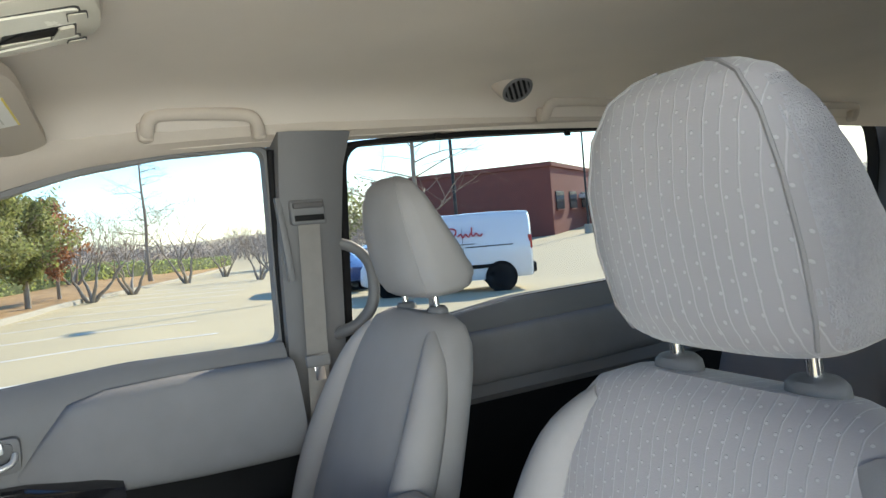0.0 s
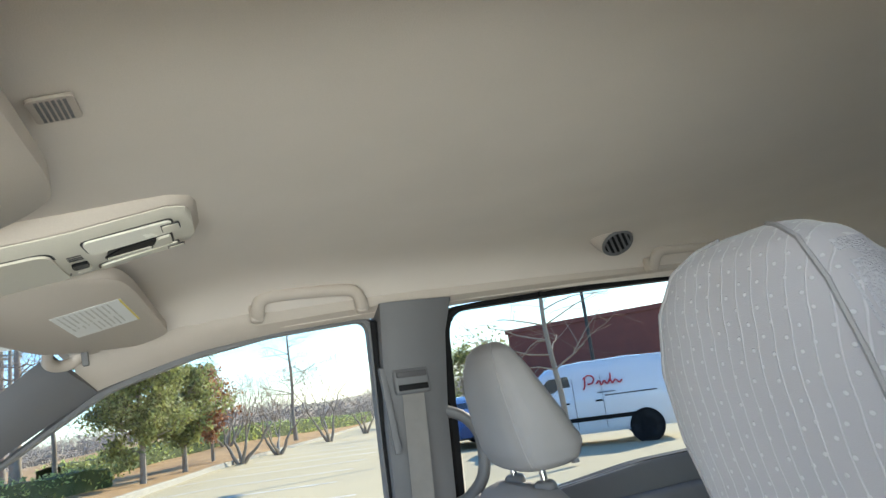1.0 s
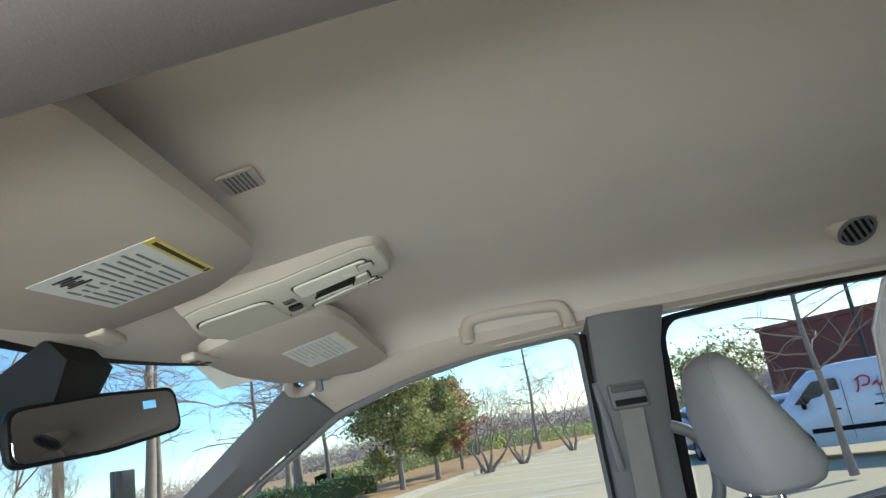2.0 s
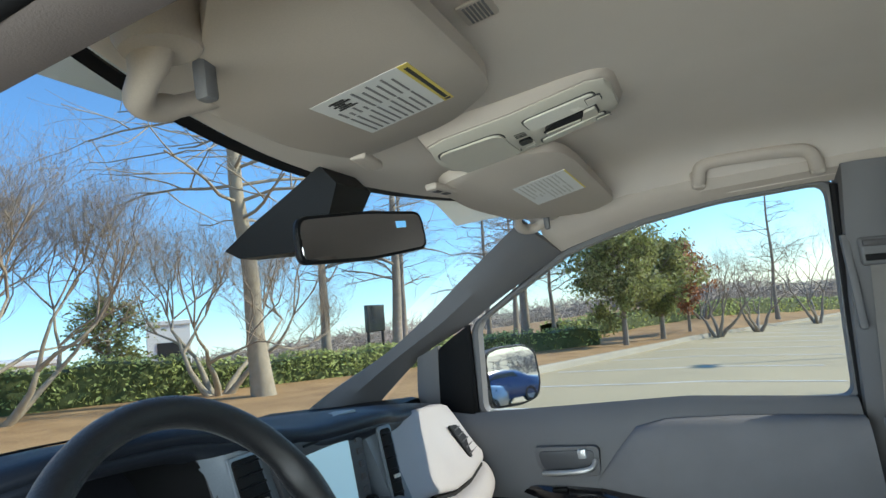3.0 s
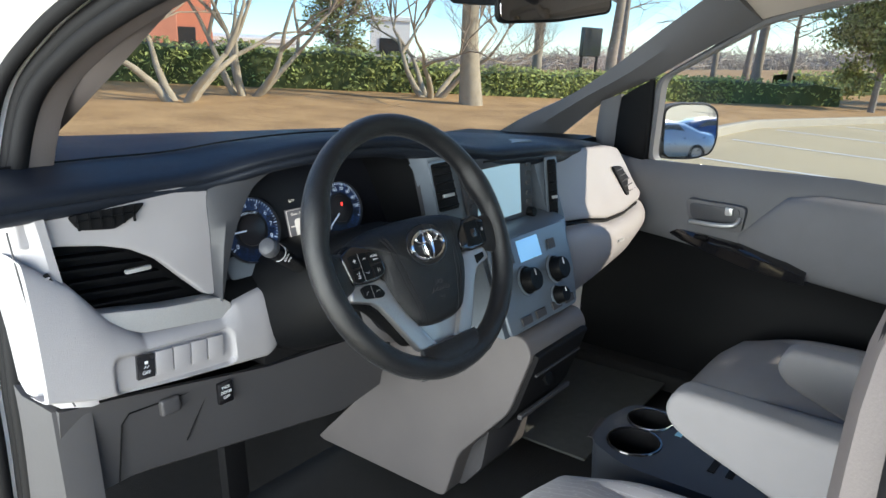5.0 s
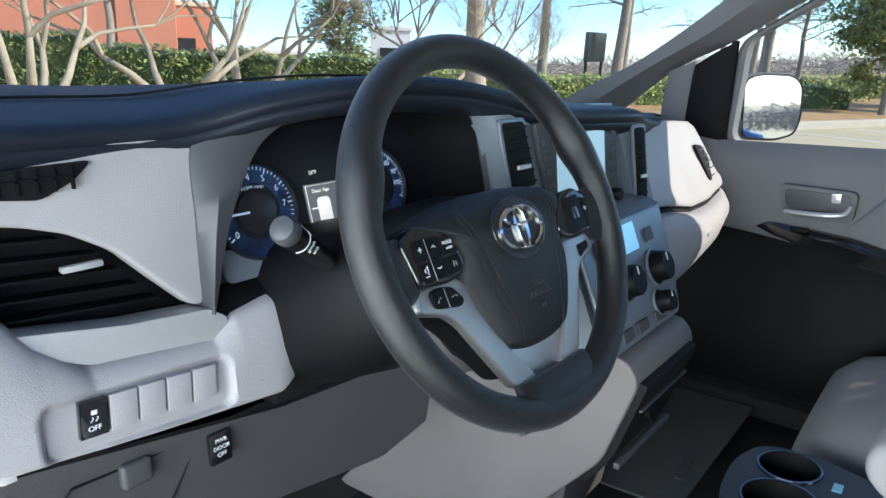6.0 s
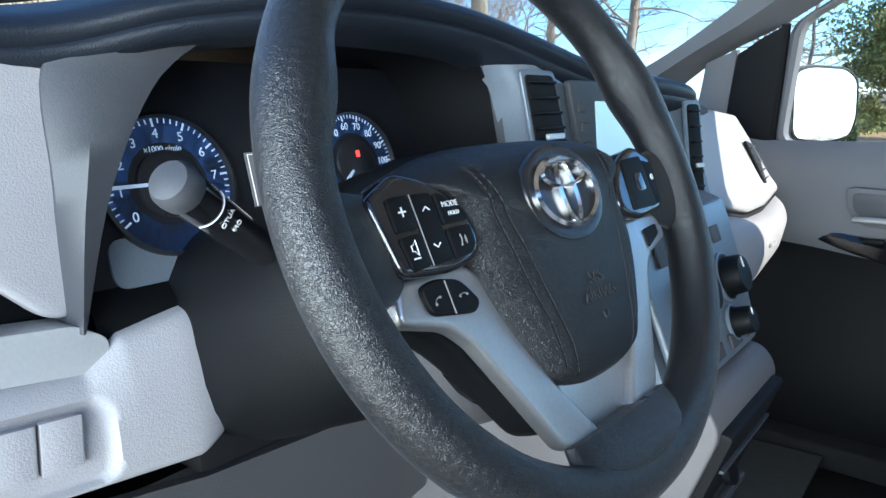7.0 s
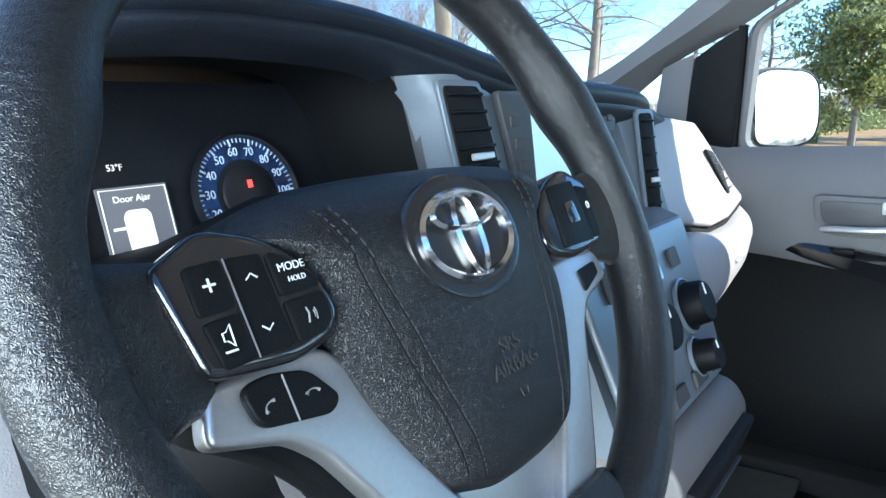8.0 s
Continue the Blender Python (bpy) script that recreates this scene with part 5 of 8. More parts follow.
part("panel_gap", tube([(-0.60, 0.272, 0.765), (-0.42, 0.268, 0.76), (-0.36, 0.264, 0.79)], 0.0011, 6), BLACK, knee)
part("latch_grip", box((-0.685, 0.247, 0.862), (0.030, 0.012, 0.026), 0.005, 3), KNEE, knee, "fuse box latch")
pw = part("power_door_switch", box((-0.596, 0.246, 0.848), (0.026, 0.008, 0.036), 0.003), GLOSS_BLACK, knee, "black power door switch")
for i, w in enumerate(("PWR", "DOOR", "OFF")):
    text("switch_text", w, 0.0065, Matrix.Translation((-0.596, 0.2414, 0.857 - i * 0.008)) @ pose(0, 0, 0, 90), MARK, pw)

# instrument cluster: bezel arch, hood, dark face and dials
arch_out = smooth_line([(-0.600, 0, 1.000), (-0.598, 0, 1.09), (-0.588, 0, 1.176), (-0.50, 0, 1.205), (-0.38, 0, 1.211), (-0.265, 0, 1.203), (-0.218, 0, 1.180), (-0.205, 0, 1.10), (-0.185, 0, 1.02)], 6)
arch_in = smooth_line([(-0.596, 0, 1.000), (-0.568, 0, 1.090), (-0.528, 0, 1.158), (-0.480, 0, 1.188), (-0.38, 0, 1.195), (-0.275, 0, 1.190), (-0.230, 0, 1.168), (-0.210, 0, 1.105), (-0.190, 0, 1.02)], 6)
rows = []
for p, q in zip(arch_out, arch_in):
    k = float(np.interp(p.x, [-0.59, -0.5, -0.2], [0.237, 0.20, 0.176]))
    kin = float(np.interp(p.x, [-0.60, -0.56, -0.5], [0.016, 0.012, 0.0]))
    rows.append([(p.x, k + 0.03, p.z), (p.x, k, p.z), (p.x * 0.55 + q.x * 0.45, k - 0.004 - kin * 0.6, p.z * 0.55 + q.z * 0.45), (q.x, k + 0.004 - kin, q.z), (q.x * 0.97 + -0.38 * 0.03, k + 0.04, q.z - 0.003), (q.x * 0.94 - 0.38 * 0.06, 0.29, q.z - 0.008)])
part("cluster_bezel", sheet([r[:4] for r in rows], 0.004, (0, 0.5, 0.2)), BEZEL, dash, "slate grey cluster bezel")
part("cluster_hood", sheet([r[3:] for r in rows], 0.004, (0, 0.5, 0.2)), DARK, dash, "black inner hood over the dials")
clu = thing("instrument_cluster", (-0.38, 0.28, 1.08), "instrument cluster with blue-ringed dials and a small display", "instrument cluster")
cm = frame3((-0.376, 0.268, 1.080), (1, 0, 0), (0, 0.22, 1))
FACE = mat("cluster_face", (0.012, 0.013, 0.018), (0.008, 0.009, 0.013), rough=0.35, scale=20)
part("face", box((0, 0, -0.01), (0.42, 0.20, 0.012), 0.004, 2, cm), FACE, clu, "black cluster face")
BLUE = glow_mat("dial_blue", (0.02, 0.05, 0.15), 0.22)
DIALW = glow_mat("dial_marks", (0.45, 0.55, 0.70), 0.16)
RED = glow_mat("dial_red", (0.9, 0.05, 0.04), 0.8)
HUB = mat("dial_hub", (0.02, 0.02, 0.025), rough=0.3, scale=30)


def dial(cx, cy, r, marks, a0, a1, name, needle, label):
    """A round gauge: blue ring, ticks, figures, hub and needle."""
    at = lambda a, q, z: Vector((cx + q * math.cos(radians(a)), cy + q * math.sin(radians(a)), z))
    d = part(name, lathe([(0.0, -0.002), (r, -0.002), (r, 0.0), (r * 0.62, 0.0), (r * 0.60, -0.0005), (0.0, -0.0005)], cm @ Matrix.Translation((cx, cy, 0)), 48), BLUE, clu, label)
    part("rim", lathe([(r, -0.002), (r * 1.08, -0.001), (r * 1.07, 0.004), (r * 1.02, 0.005), (r, 0.0)], cm @ Matrix.Translation((cx, cy, 0)), 48), FACE, d)
    part("hub", lathe([(0.0, 0.004), (r * 0.42, 0.004), (r * 0.50, 0.0025), (r * 0.52, 0.0), (0.0, 0.0)], cm @ Matrix.Translation((cx, cy, 0.0)), 32), HUB, d, "dark dial hub")
    n = len(marks)
    ticks = []
    for i in range((n - 1) * 5 + 1):
        a = a0 + (a1 - a0) * i / ((n - 1) * 5)
        big = i % 5 == 0
        ticks.append(box((0, 0, 0), (r * (0.12 if big else 0.07), r * (0.03 if big else 0.016), 0.0006), 0, 1, cm @ Matrix.Translation(at(a, r * (0.92 if big else 0.945), 0.0006)) @ pose(0, 0, 0, 0, 0, a)))
    part("tick_ring", merge(*ticks), DIALW, d, "ring of fine pale marks")
    for i, w in enumerate(marks):
        a = a0 + (a1 - a0) * i / (n - 1)
        if w:
            text("figure", w, r * 0.20, cm @ Matrix.Translation(at(a, r * 0.755, 0.0006)), DIALW, d, 0.0002)
    nd = at(needle, r * 0.62, 0.005)
    part("needle", box((0, 0, 0), (r * 0.72, r * 0.05, 0.0015), 0, 1, cm @ Matrix.Translation(nd) @ pose(0, 0, 0, 0, 0, needle)), DIALW, d, "white needle")
    return d


dial(-0.130, 0.004, 0.050, list("012345678"), 215, -25, "tachometer", 180, "blue rev counter")
dial(0.060, 0.006, 0.047, ["", "20", "30", "40", "50", "60", "70", "80", "90", "100", ""], 225, -25, "speedometer", 218, "blue speedometer")
text("gauge_text", "x1000 r/min", 0.006, cm @ Matrix.Translation((-0.130, 0.030, 0.001)), DIALW, clu, 0.0002)
text("gauge_text", "MPH", 0.006, cm @ Matrix.Translation((0.060, 0.026, 0.001)), DIALW, clu, 0.0002)
part("warning_light", box((0.060, 0.014, 0.0048), (0.004, 0.006, 0.0008), 0, 1, cm), RED, clu, "red warning light")
GREYDISP = glow_mat("display_grey", (0.10, 0.10, 0.11), 0.34)
PALEDISP = glow_mat("display_pale", (0.62, 0.60, 0.55), 0.42)
di = part("display", box((-0.036, -0.012, 0.001), (0.052, 0.070, 0.002), 0.002, 2, cm), GREYDISP, clu, "grey information display")
part("display_car", prism(rounded_poly([(-0.047, -0.040), (-0.047, 0.002), (-0.044, 0.006), (-0.030, 0.006), (-0.027, 0.002), (-0.027, -0.040), (-0.031, -0.044), (-0.043, -0.044)], 0.003), 0.0006, cm @ Matrix.Translation((0, 0, 0.0022)), 0), PALEDISP, di, "pale picture of the vehicle from above")
part("display_car_glass", box((-0.037, -0.032, 0.0031), (0.015, 0.008, 0.0003), 0, 1, cm), FACE, di)
part("display_car_door", box((-0.051, -0.006, 0.0027), (0.010, 0.002, 0.0005), 0, 1, cm ), PALEDISP, di)
part("display_border", tube([cm @ Vector((x, y, 0.0024)) for x, y in ((-0.060, -0.045), (-0.060, 0.021), (-0.012, 0.021), (-0.012, -0.045))], 0.0005, 5, closed=True), PALEDISP, di)
text("display_text", "Door Ajar", 0.0065, cm @ Matrix.Translation((-0.038, 0.014, 0.0024)), PALEDISP, di, 0.0002)
text("display_text", "53°F", 0.0062, cm @ Matrix.Translation((-0.045, 0.036, 0.0024)), PALEDISP, clu, 0.0002)
part("lower_lens", prism(rounded_poly([(-0.185, -0.066), (-0.06, -0.066), (-0.07, -0.035), (-0.185, -0.030)], 0.012), 0.003, cm @ Matrix.Translation((0, 0, -0.0035)), 0.001), STACK, clu, "pale lower gauge lens")
# dark cowl between the dials and the column
part("lower_cowl", sheet([[(x, y, z) for y, z in ((0.30, 1.05), (0.262, 1.020), (0.238, 1.004), (0.232, 0.985), (0.25, 0.90))] for x in np.linspace(-0.585, -0.19, 14)], 0.006, (0, 1, 0)), DARK, clu, "black cowl below the dials")

# ---- centre stack ----
stack = thing("centre_stack", (0.0, 0.1, 0.85), "centre stack with touchscreen, air vents and climate controls", "centre console")
rings = [[(x0, yf, z), (x1, yf, z), (x1, 0.21, z), (x0, 0.21, z)] for z, x0, x1, yf in ((0.846, -0.160, 0.090, 0.020), (0.925, -0.163, 0.118, 0.046), (1.010, -0.166, 0.150, 0.076), (1.018, -0.176, 0.155, 0.100), (1.026, -0.182, 0.158, 0.156), (1.10, -0.186, 0.156, 0.158), (1.172, -0.190, 0.150, 0.166))]
part("body", bevelled(loft(rings), 0.004, 2, 40), STACK, stack, "satin grey stack body")
um = frame3((-0.008, 0.140, 1.090), (1, 0, 0), (0, 0.06, 1.0))
scr = part("screen_surround", prism(rounded_poly([(-0.100, -0.080), (-0.138, 0.068), (0.112, 0.068), (0.110, -0.080)], 0.006), 0.008, um, 0.002), BEZEL, stack, "touchscreen surround")
SCREEN = glow_mat("lit_screen", (0.30, 0.46, 0.56), 0.36)
part("screen", box((-0.010, -0.006, 0.0085), (0.150, 0.105, 0.002), 0.001, 1, um), SCREEN, scr, "pale blue lit touchscreen")
for i in range(5):
    for s in (-1, 1):
        part("screen_button", box((0.094 if s > 0 else -0.116 + 0.005 * i, 0.040 - i * 0.020, 0.0085), (0.014, 0.010, 0.003), 0.001, 1, um), KNEE, scr)
part("disc_slot", box((0.0, 0.060, 0.0082), (0.12, 0.004, 0.002), 0, 1, um), BLACK, scr)
part("volume_knob", lathe([(0.011, 0.0), (0.0105, 0.012), (0.009, 0.014), (0.0, 0.014)], um @ Matrix.Translation((0.096, -0.062, 0.008)), 20), DARK, scr, "black volume knob")


def tall_vent(c, w, h, lean, name, shear=0.0, grow=0.0):
    """An upright air vent with vanes; shear leans it sideways, grow widens it downwards."""
    m = frame3(c, (1, lean, 0), (0, 0.12, 1))
    edge = lambda s_, y, e: (shear * y + s_ * (w / 2 - grow * y + e), y + (e if y > 0 else -e))
    ring_ = lambda e: rounded_poly([edge(-1, -h / 2, e), edge(1, -h / 2, e), edge(1, h / 2, e), edge(-1, h / 2, e)], 0.007)
    v = part(name, prism(ring_(0.005), 0.004, m, 0.0015), STACK, stack, "air vent")
    part("opening", prism(ring_(0.0), 0.003, m @ Matrix.Translation((0, 0, 0.0025)), 0.001), BLACK, v)
    for i in range(6):
        y = -h / 2 + h * (i + 0.5) / 6
        part("vane", box((shear * y, y, 0.0065), (w - 2 * grow * y - 0.004, 0.003, 0.006), 0.001, 1, m), DARK, v)
    part("vane_tab", box((-h * 0.18 * shear, -h * 0.18, 0.010), (w * 0.55, 0.006, 0.005), 0.001, 1, m), SILVER, v)
    return v


# flush panel between the cluster and the screen, with the left vent in it
rows = []
for z in np.linspace(1.022, 1.172, 18):
    xb = float(np.interp(z, [1.02, 1.105, 1.145, 1.168, 1.182], [-0.190, -0.210, -0.220, -0.230, -0.238]))
    y = 0.1455 + 0.12 * (z - 1.118)
    rows.append([(xb, 0.192, z), (xb + 0.0015, 0.177, z), (xb + 0.007, 0.166, z), (max(xb + 0.014, -0.212), y + 0.006, z), (max(xb + 0.018, -0.204), y, z), (-0.16, y - 0.001, z), (-0.10, y - 0.001, z)])
part("vent_panel", sheet(rows, 0.004, (0, 1, 0)), STACK, stack, "satin slate panel beside the cluster", flat_angle=60)
tall_vent((-0.181, 0.1445, 1.118), 0.055, 0.088, 0.0, "left_vent", -0.17, 0.04)
rings = [[(x0, y0, z), (x0 + 0.045, y0 - 0.012, z), (x0 + 0.056, y0 - 0.004, z), (x0 + 0.058, 0.22, z), (x0, 0.22, z)] for z, x0, y0 in ((0.985, 0.152, 0.110), (1.06, 0.138, 0.126), (1.150, 0.122, 0.148))]
part("vent_housing", bevelled(loft(rings), 0.003, 2, 40), STACK, stack, "satin grey vent housing")
tall_vent((0.1605, 0.1185, 1.072), 0.026, 0.120, -0.26, "right_vent")
# climate panel
kmx = frame3((-0.030, 0.040, 0.925), (1, 0, 0), (0, 0.36, 1))
cp = part("climate_panel", prism(rounded_poly([(-0.128, -0.080), (-0.132, 0.092), (0.150, 0.092), (0.142, 0.0), (0.116, -0.080)], 0.012), 0.008, kmx, 0.004, 3), STACK, stack, "climate control panel")
LCD = glow_mat("climate_display", (0.16, 0.36, 0.62), 0.5)
part("climate_display", box((-0.005, 0.062, 0.0105), (0.075, 0.042, 0.002), 0.002, 2, kmx), LCD, cp, "blue climate display")
for x, y, r in ((-0.040, 0.006, 0.0235), (0.064, 0.004, 0.0235), (0.045, -0.046, 0.0165)):
    kn = part("climate_knob", lathe([(r * 1.15, 0.0), (r * 1.12, 0.004), (r, 0.006), (r * 0.93, 0.022), (r * 0.85, 0.025), (0.0, 0.025)], kmx @ Matrix.Translation((x, y, 0.009)), 32), DARK, cp, "dark rotary knob")
    part("knob_ring", lathe([(r * 1.18, 0.001), (r * 1.25, 0.001), (r * 1.25, 0.004), (r * 1.15, 0.005), (r * 1.18, 0.001)], kmx @ Matrix.Translation((x, y, 0.009)), 32), STACK, kn, "satin ring")
    part("knob_mark", box((x, y + r * 0.55, 0.0345), (0.002, r * 0.5, 0.001), 0, 1, kmx), MARK, kn)
for i in range(4):
    part("climate_button", box((-0.075 + 0.05 * i + (0.01 if i > 1 else 0), -0.063, 0.011), (0.034, 0.016, 0.004), 0.001, 1, kmx), KNEE, cp)
part("climate_button", box((0.075, 0.055, 0.011), (0.025, 0.02, 0.003), 0.001, 1, kmx), KNEE, cp)
part("climate_button", box((-0.080, 0.060, 0.011), (0.035, 0.03, 0.003), 0.001, 1, kmx), KNEE, cp)
# lower stack: flank in a light grey darkened for shade, black open pocket
prof = [(0.06, 0.852), (-0.005, 0.845), (-0.022, 0.815), (0.03, 0.68), (0.085, 0.62), (0.15, 0.55), (0.19, 0.43), (0.60, 0.43), (0.37, 0.66), (0.30, 0.85)]
YZ = Matrix(((0, 0, 1, -0.135), (1, 0, 0, 0), (0, 1, 0, 0), (0, 0, 0, 1)))
low = part("lower_flank", prism(rounded_poly(prof, 0.02), 0.215, YZ, 0.012, 3), FLANK, stack, "lower stack flank, light grey darkened for shade")
part("pocket", prism(rounded_poly([(-0.026, 0.812), (0.020, 0.69), (0.060, 0.635), (0.10, 0.63), (0.05, 0.82)], 0.008), 0.193, Matrix.Translation((0.010, -0.006, 0)) @ YZ, 0.004), BLACK, low, "black storage pocket")
part("pocket_lip", box((-0.026, 0.012, 0.674), (0.19, 0.010, 0.010), 0.003, 3), KNEE, low)
part("pocket_divider", box((-0.026, -0.014, 0.765), (0.17, 0.010, 0.004), 0.001, 2), BEZEL, low)
part("pocket_socket", lathe([(0.014, 0), (0.014, 0.008), (0.010, 0.009), (0.0, 0.009)], frame3((-0.05, -0.004, 0.735), (1, 0, 0), (0, 0.35, 1)), 20), DARK, low, "power socket cover")
part("tray_front", prism(rounded_poly([(0.16, 0.55), (0.115, 0.60), (0.135, 0.50), (0.185, 0.44), (0.30, 0.44)], 0.01), 0.165, Matrix.Translation((0.05, -0.008, 0)) @ YZ, 0.004), KNEE, low, "mid grey lower cover")

# ---- right dash ----
rows = []
for t in np.linspace(0, 1, 40):
    x = 0.178 + 0.562 * t
    zt = float(np.interp(x, [0.17, 0.30, 0.42, 0.62, 0.70, 0.74], [1.140, 1.133, 1.126, 1.112, 1.098, 1.085]))
    yt = float(np.interp(x, [0.17, 0.30, 0.42, 0.62, 0.70, 0.74], [0.160, 0.178, 0.186, 0.196, 0.212, 0.235]))
    zb = float(np.interp(x, [0.17, 0.20, 0.34, 0.45, 0.55, 0.66, 0.74], [0.985, 0.982, 0.966, 0.946, 0.946, 0.962, 0.968]))
    yb = float(np.interp(x, [0.17, 0.34, 0.55, 0.66, 0.72, 0.74], [0.118, 0.121, 0.122, 0.128, 0.150, 0.190]))
    rows.append(smooth_line([(x, yt + 0.05, zt + 0.001), (x, yt + 0.012, zt), (x, yt, zt - 0.008), (x, yt * 0.62 + yb * 0.38, zt * 0.62 + zb * 0.38), (x, yt * 0.22 + yb * 0.78, zt * 0.25 + zb * 0.75), (x, yb, zb + 0.012), (x, yb + 0.004, zb + 0.003), (x, yb + 0.03, zb)], 3))
part("right_upper_pad", sheet(rows, 0.008, (0, 1, 0)), PALE, dash, "light grey passenger dash pad", flat_angle=60)
part("pad_gap", tube([(x, float(np.interp(x, [0.17, 0.34, 0.55, 0.66], [0.128, 0.130, 0.131, 0.137])), float(np.interp(x, [0.17, 0.20, 0.34, 0.45, 0.55, 0.66], [0.985, 0.982, 0.966, 0.946, 0.946, 0.962])) - 0.006) for x in np.linspace(0.18, 0.66, 16)], 0.0055, 8), BLACK, dash, "dark gap over the glovebox")
rows = []
for t in np.linspace(0, 1, 32):
    x = 0.118 + 0.610 * t
    yg = float(np.interp(x, [0.11, 0.35, 0.55, 0.66, 0.71, 0.73], [0.076, 0.079, 0.092, 0.108, 0.128, 0.160]))
    zb = float(np.interp(x, [0.11, 0.224, 0.40, 0.55, 0.70, 0.73], [0.765, 0.775, 0.795, 0.815, 0.850, 0.885]))
    zt = float(np.interp(x, [0.11, 0.20, 0.34, 0.45, 0.55, 0.66, 0.73], [0.978, 0.974, 0.960, 0.941, 0.941, 0.957, 0.960]))
    rows.append(smooth_line([(x, yg + 0.085, zt - 0.004), (x, yg + 0.040, zt - 0.002), (x, yg + 0.014, zt - 0.010), (x, yg, zt - 0.034), (x, yg + 0.002, zt * 0.5 + zb * 0.5), (x, yg + 0.026, zt * 0.2 + zb * 0.8), (x, yg + 0.06, zb + 0.004), (x, yg + 0.12, zb)], 3))
part("glovebox", sheet(rows, 0.010, (0, 1, 0)), PALE, dash, "light grey glovebox front", flat_angle=60)
part("glovebox_latch", box((0.455, 0.0815, 0.898), (0.030, 0.006, 0.007), 0.002), SILVER, dash, "satin glovebox latch")
# right side vent
vm2 = frame3((0.632, 0.1605, 1.020), (0.10, 0.016, 0.0), (0, 0.44, 1))
rv2 = part("right_side_vent", prism(rounded_poly([(-0.066, 0.049), (-0.042, -0.040), (0.044, -0.046), (0.052, -0.036), (0.000, 0.040)], 0.008), 0.006, vm2, 0.003, 3), BLACK, dash, "black side air vent")
for i in range(5):
    z_ = -0.032 + 0.016 * i
    x1_ = float(np.interp(z_, [-0.036, 0.04], [0.050, 0.002]))
    x0_ = float(np.interp(z_, [-0.04, 0.045], [-0.042, -0.064]))
    part("vane", box(((x0_ + x1_) / 2, z_, 0.0065), (x1_ - x0_ - 0.010, 0.0028, 0.006), 0.001, 1, vm2), KNEE, rv2)

# ---- steering column and wheel ----
col = thing("steering_column", (-0.395, 0.15, 1.0), "black steering column shroud with a light stalk", "steering column")
rings = []
for y, a, b, z in ((0.045, 0.052, 0.050, 1.055), (0.075, 0.075, 0.066, 1.035), (0.15, 0.098, 0.080, 0.995), (0.24, 0.112, 0.090, 0.968), (0.33, 0.115, 0.090, 0.955)):
    rings.append(super_ring((-0.42, y, z), (1, 0, 0), (0, 0.35, 1), a, b, 2.6, 28))
part("shroud", smoothed(loft(rings)), DARK, col, "black column shroud")
part("column_gap", box((-0.42, 0.275, 0.895), (0.20, 0.06, 0.07), 0.01), BLACK, col)
S0, S1 = Vector((-0.488, 0.165, 1.030)), Vector((-0.587, 0.120, 1.097))
sd = (S1 - S0).normalized()
SM = frame3(S0, sd.orthogonal(), sd.cross(sd.orthogonal()))
sl = (S1 - S0).length
stk = part("light_stalk", lathe([(0.0, -0.02), (0.007, -0.02), (0.008, 0.02), (0.0115, 0.035), (0.0125, sl - 0.010), (0.0, sl - 0.010)], SM, 28), GLOSS_BLACK, col, "black light stalk")
part("stalk_end", lathe([(0.0, sl - 0.011), (0.0130, sl - 0.011), (0.0136, sl - 0.006), (0.0132, sl - 0.001), (0.011, sl + 0.003), (0.006, sl + 0.0045), (0.0, sl + 0.005)], SM, 28), BEZEL, stk, "slate grey stalk end cap")
side_y = (Vector((-0.35, -1.0, 0.15)) - sd * Vector((-0.35, -1.0, 0.15)).dot(sd)).normalized()
part("stalk_line", tube([S0 + sd * (sl - 0.030) + side_y * 0.0126 * math.cos(a) + sd.cross(side_y) * 0.0126 * math.sin(a) for a in np.linspace(-1.2, 1.2, 12)], 0.0004, 5), MARK, stk)
for k, w in ((sl - 0.038, "AUTO"), (sl - 0.048, "OFF")):
    text("stalk_text", w, 0.0045, frame3(S0 + sd * k + side_y * 0.0122, sd.cross(side_y) * -1, sd), MARK, stk)

wh = thing("steering_wheel", (-0.395, 0.0, 1.08), "black leather-grained steering wheel with silver spokes and buttons", "steering wheel")
TILT = radians(22.5)
W = frame3((-0.397, 0.015, 1.0775), (1, -0.045, 0), (0, math.sin(TILT), math.cos(TILT)))
wp = lambda x, y, z=0.0: W @ Vector((x, y, z))
N = 120
pts, rad = [], []
for i in range(N):
    a = 2 * math.pi * i / N
    d = math.degrees(a)
    grip = sum(math.exp(-((d - c + 180) % 360 - 180) ** 2 / 70.0) for c in (22, 158))
    pts.append(wp((0.1820 - 0.0030 * grip) * math.cos(a), (0.1820 - 0.0030 * grip) * math.sin(a), 0.0))
    rad.append(0.0165 + 0.0030 * grip)
part("rim", tube(pts, rad, 24, closed=True, flat=1.08, up=W.to_3x3() @ Vector((0, 0, 1))), WHEEL_SKIN, wh, "grained black rim")
# leather roots of the spokes, which swell out of the rim
for s in (-1, 1):
    rings = [super_ring(wp(s * x, y, z), W.to_3x3() @ Vector((0, 1, 0)), W.to_3x3() @ Vector((0, 0, 1)), h, d, 2.4, 28) for x, y, z, h, d in ((0.184, -0.020, -0.004, 0.050, 0.008), (0.172, -0.018, -0.004, 0.040, 0.0105), (0.164, -0.016, -0.0045, 0.034, 0.0100), (0.156, -0.014, -0.005, 0.031, 0.0095), (0.149, -0.013, -0.006, 0.029, 0.0090), (0.136, -0.012, -0.009, 0.027, 0.008))]
    part("spoke_root", loft(rings), WHEEL_SKIN, wh, "grained black spoke root")
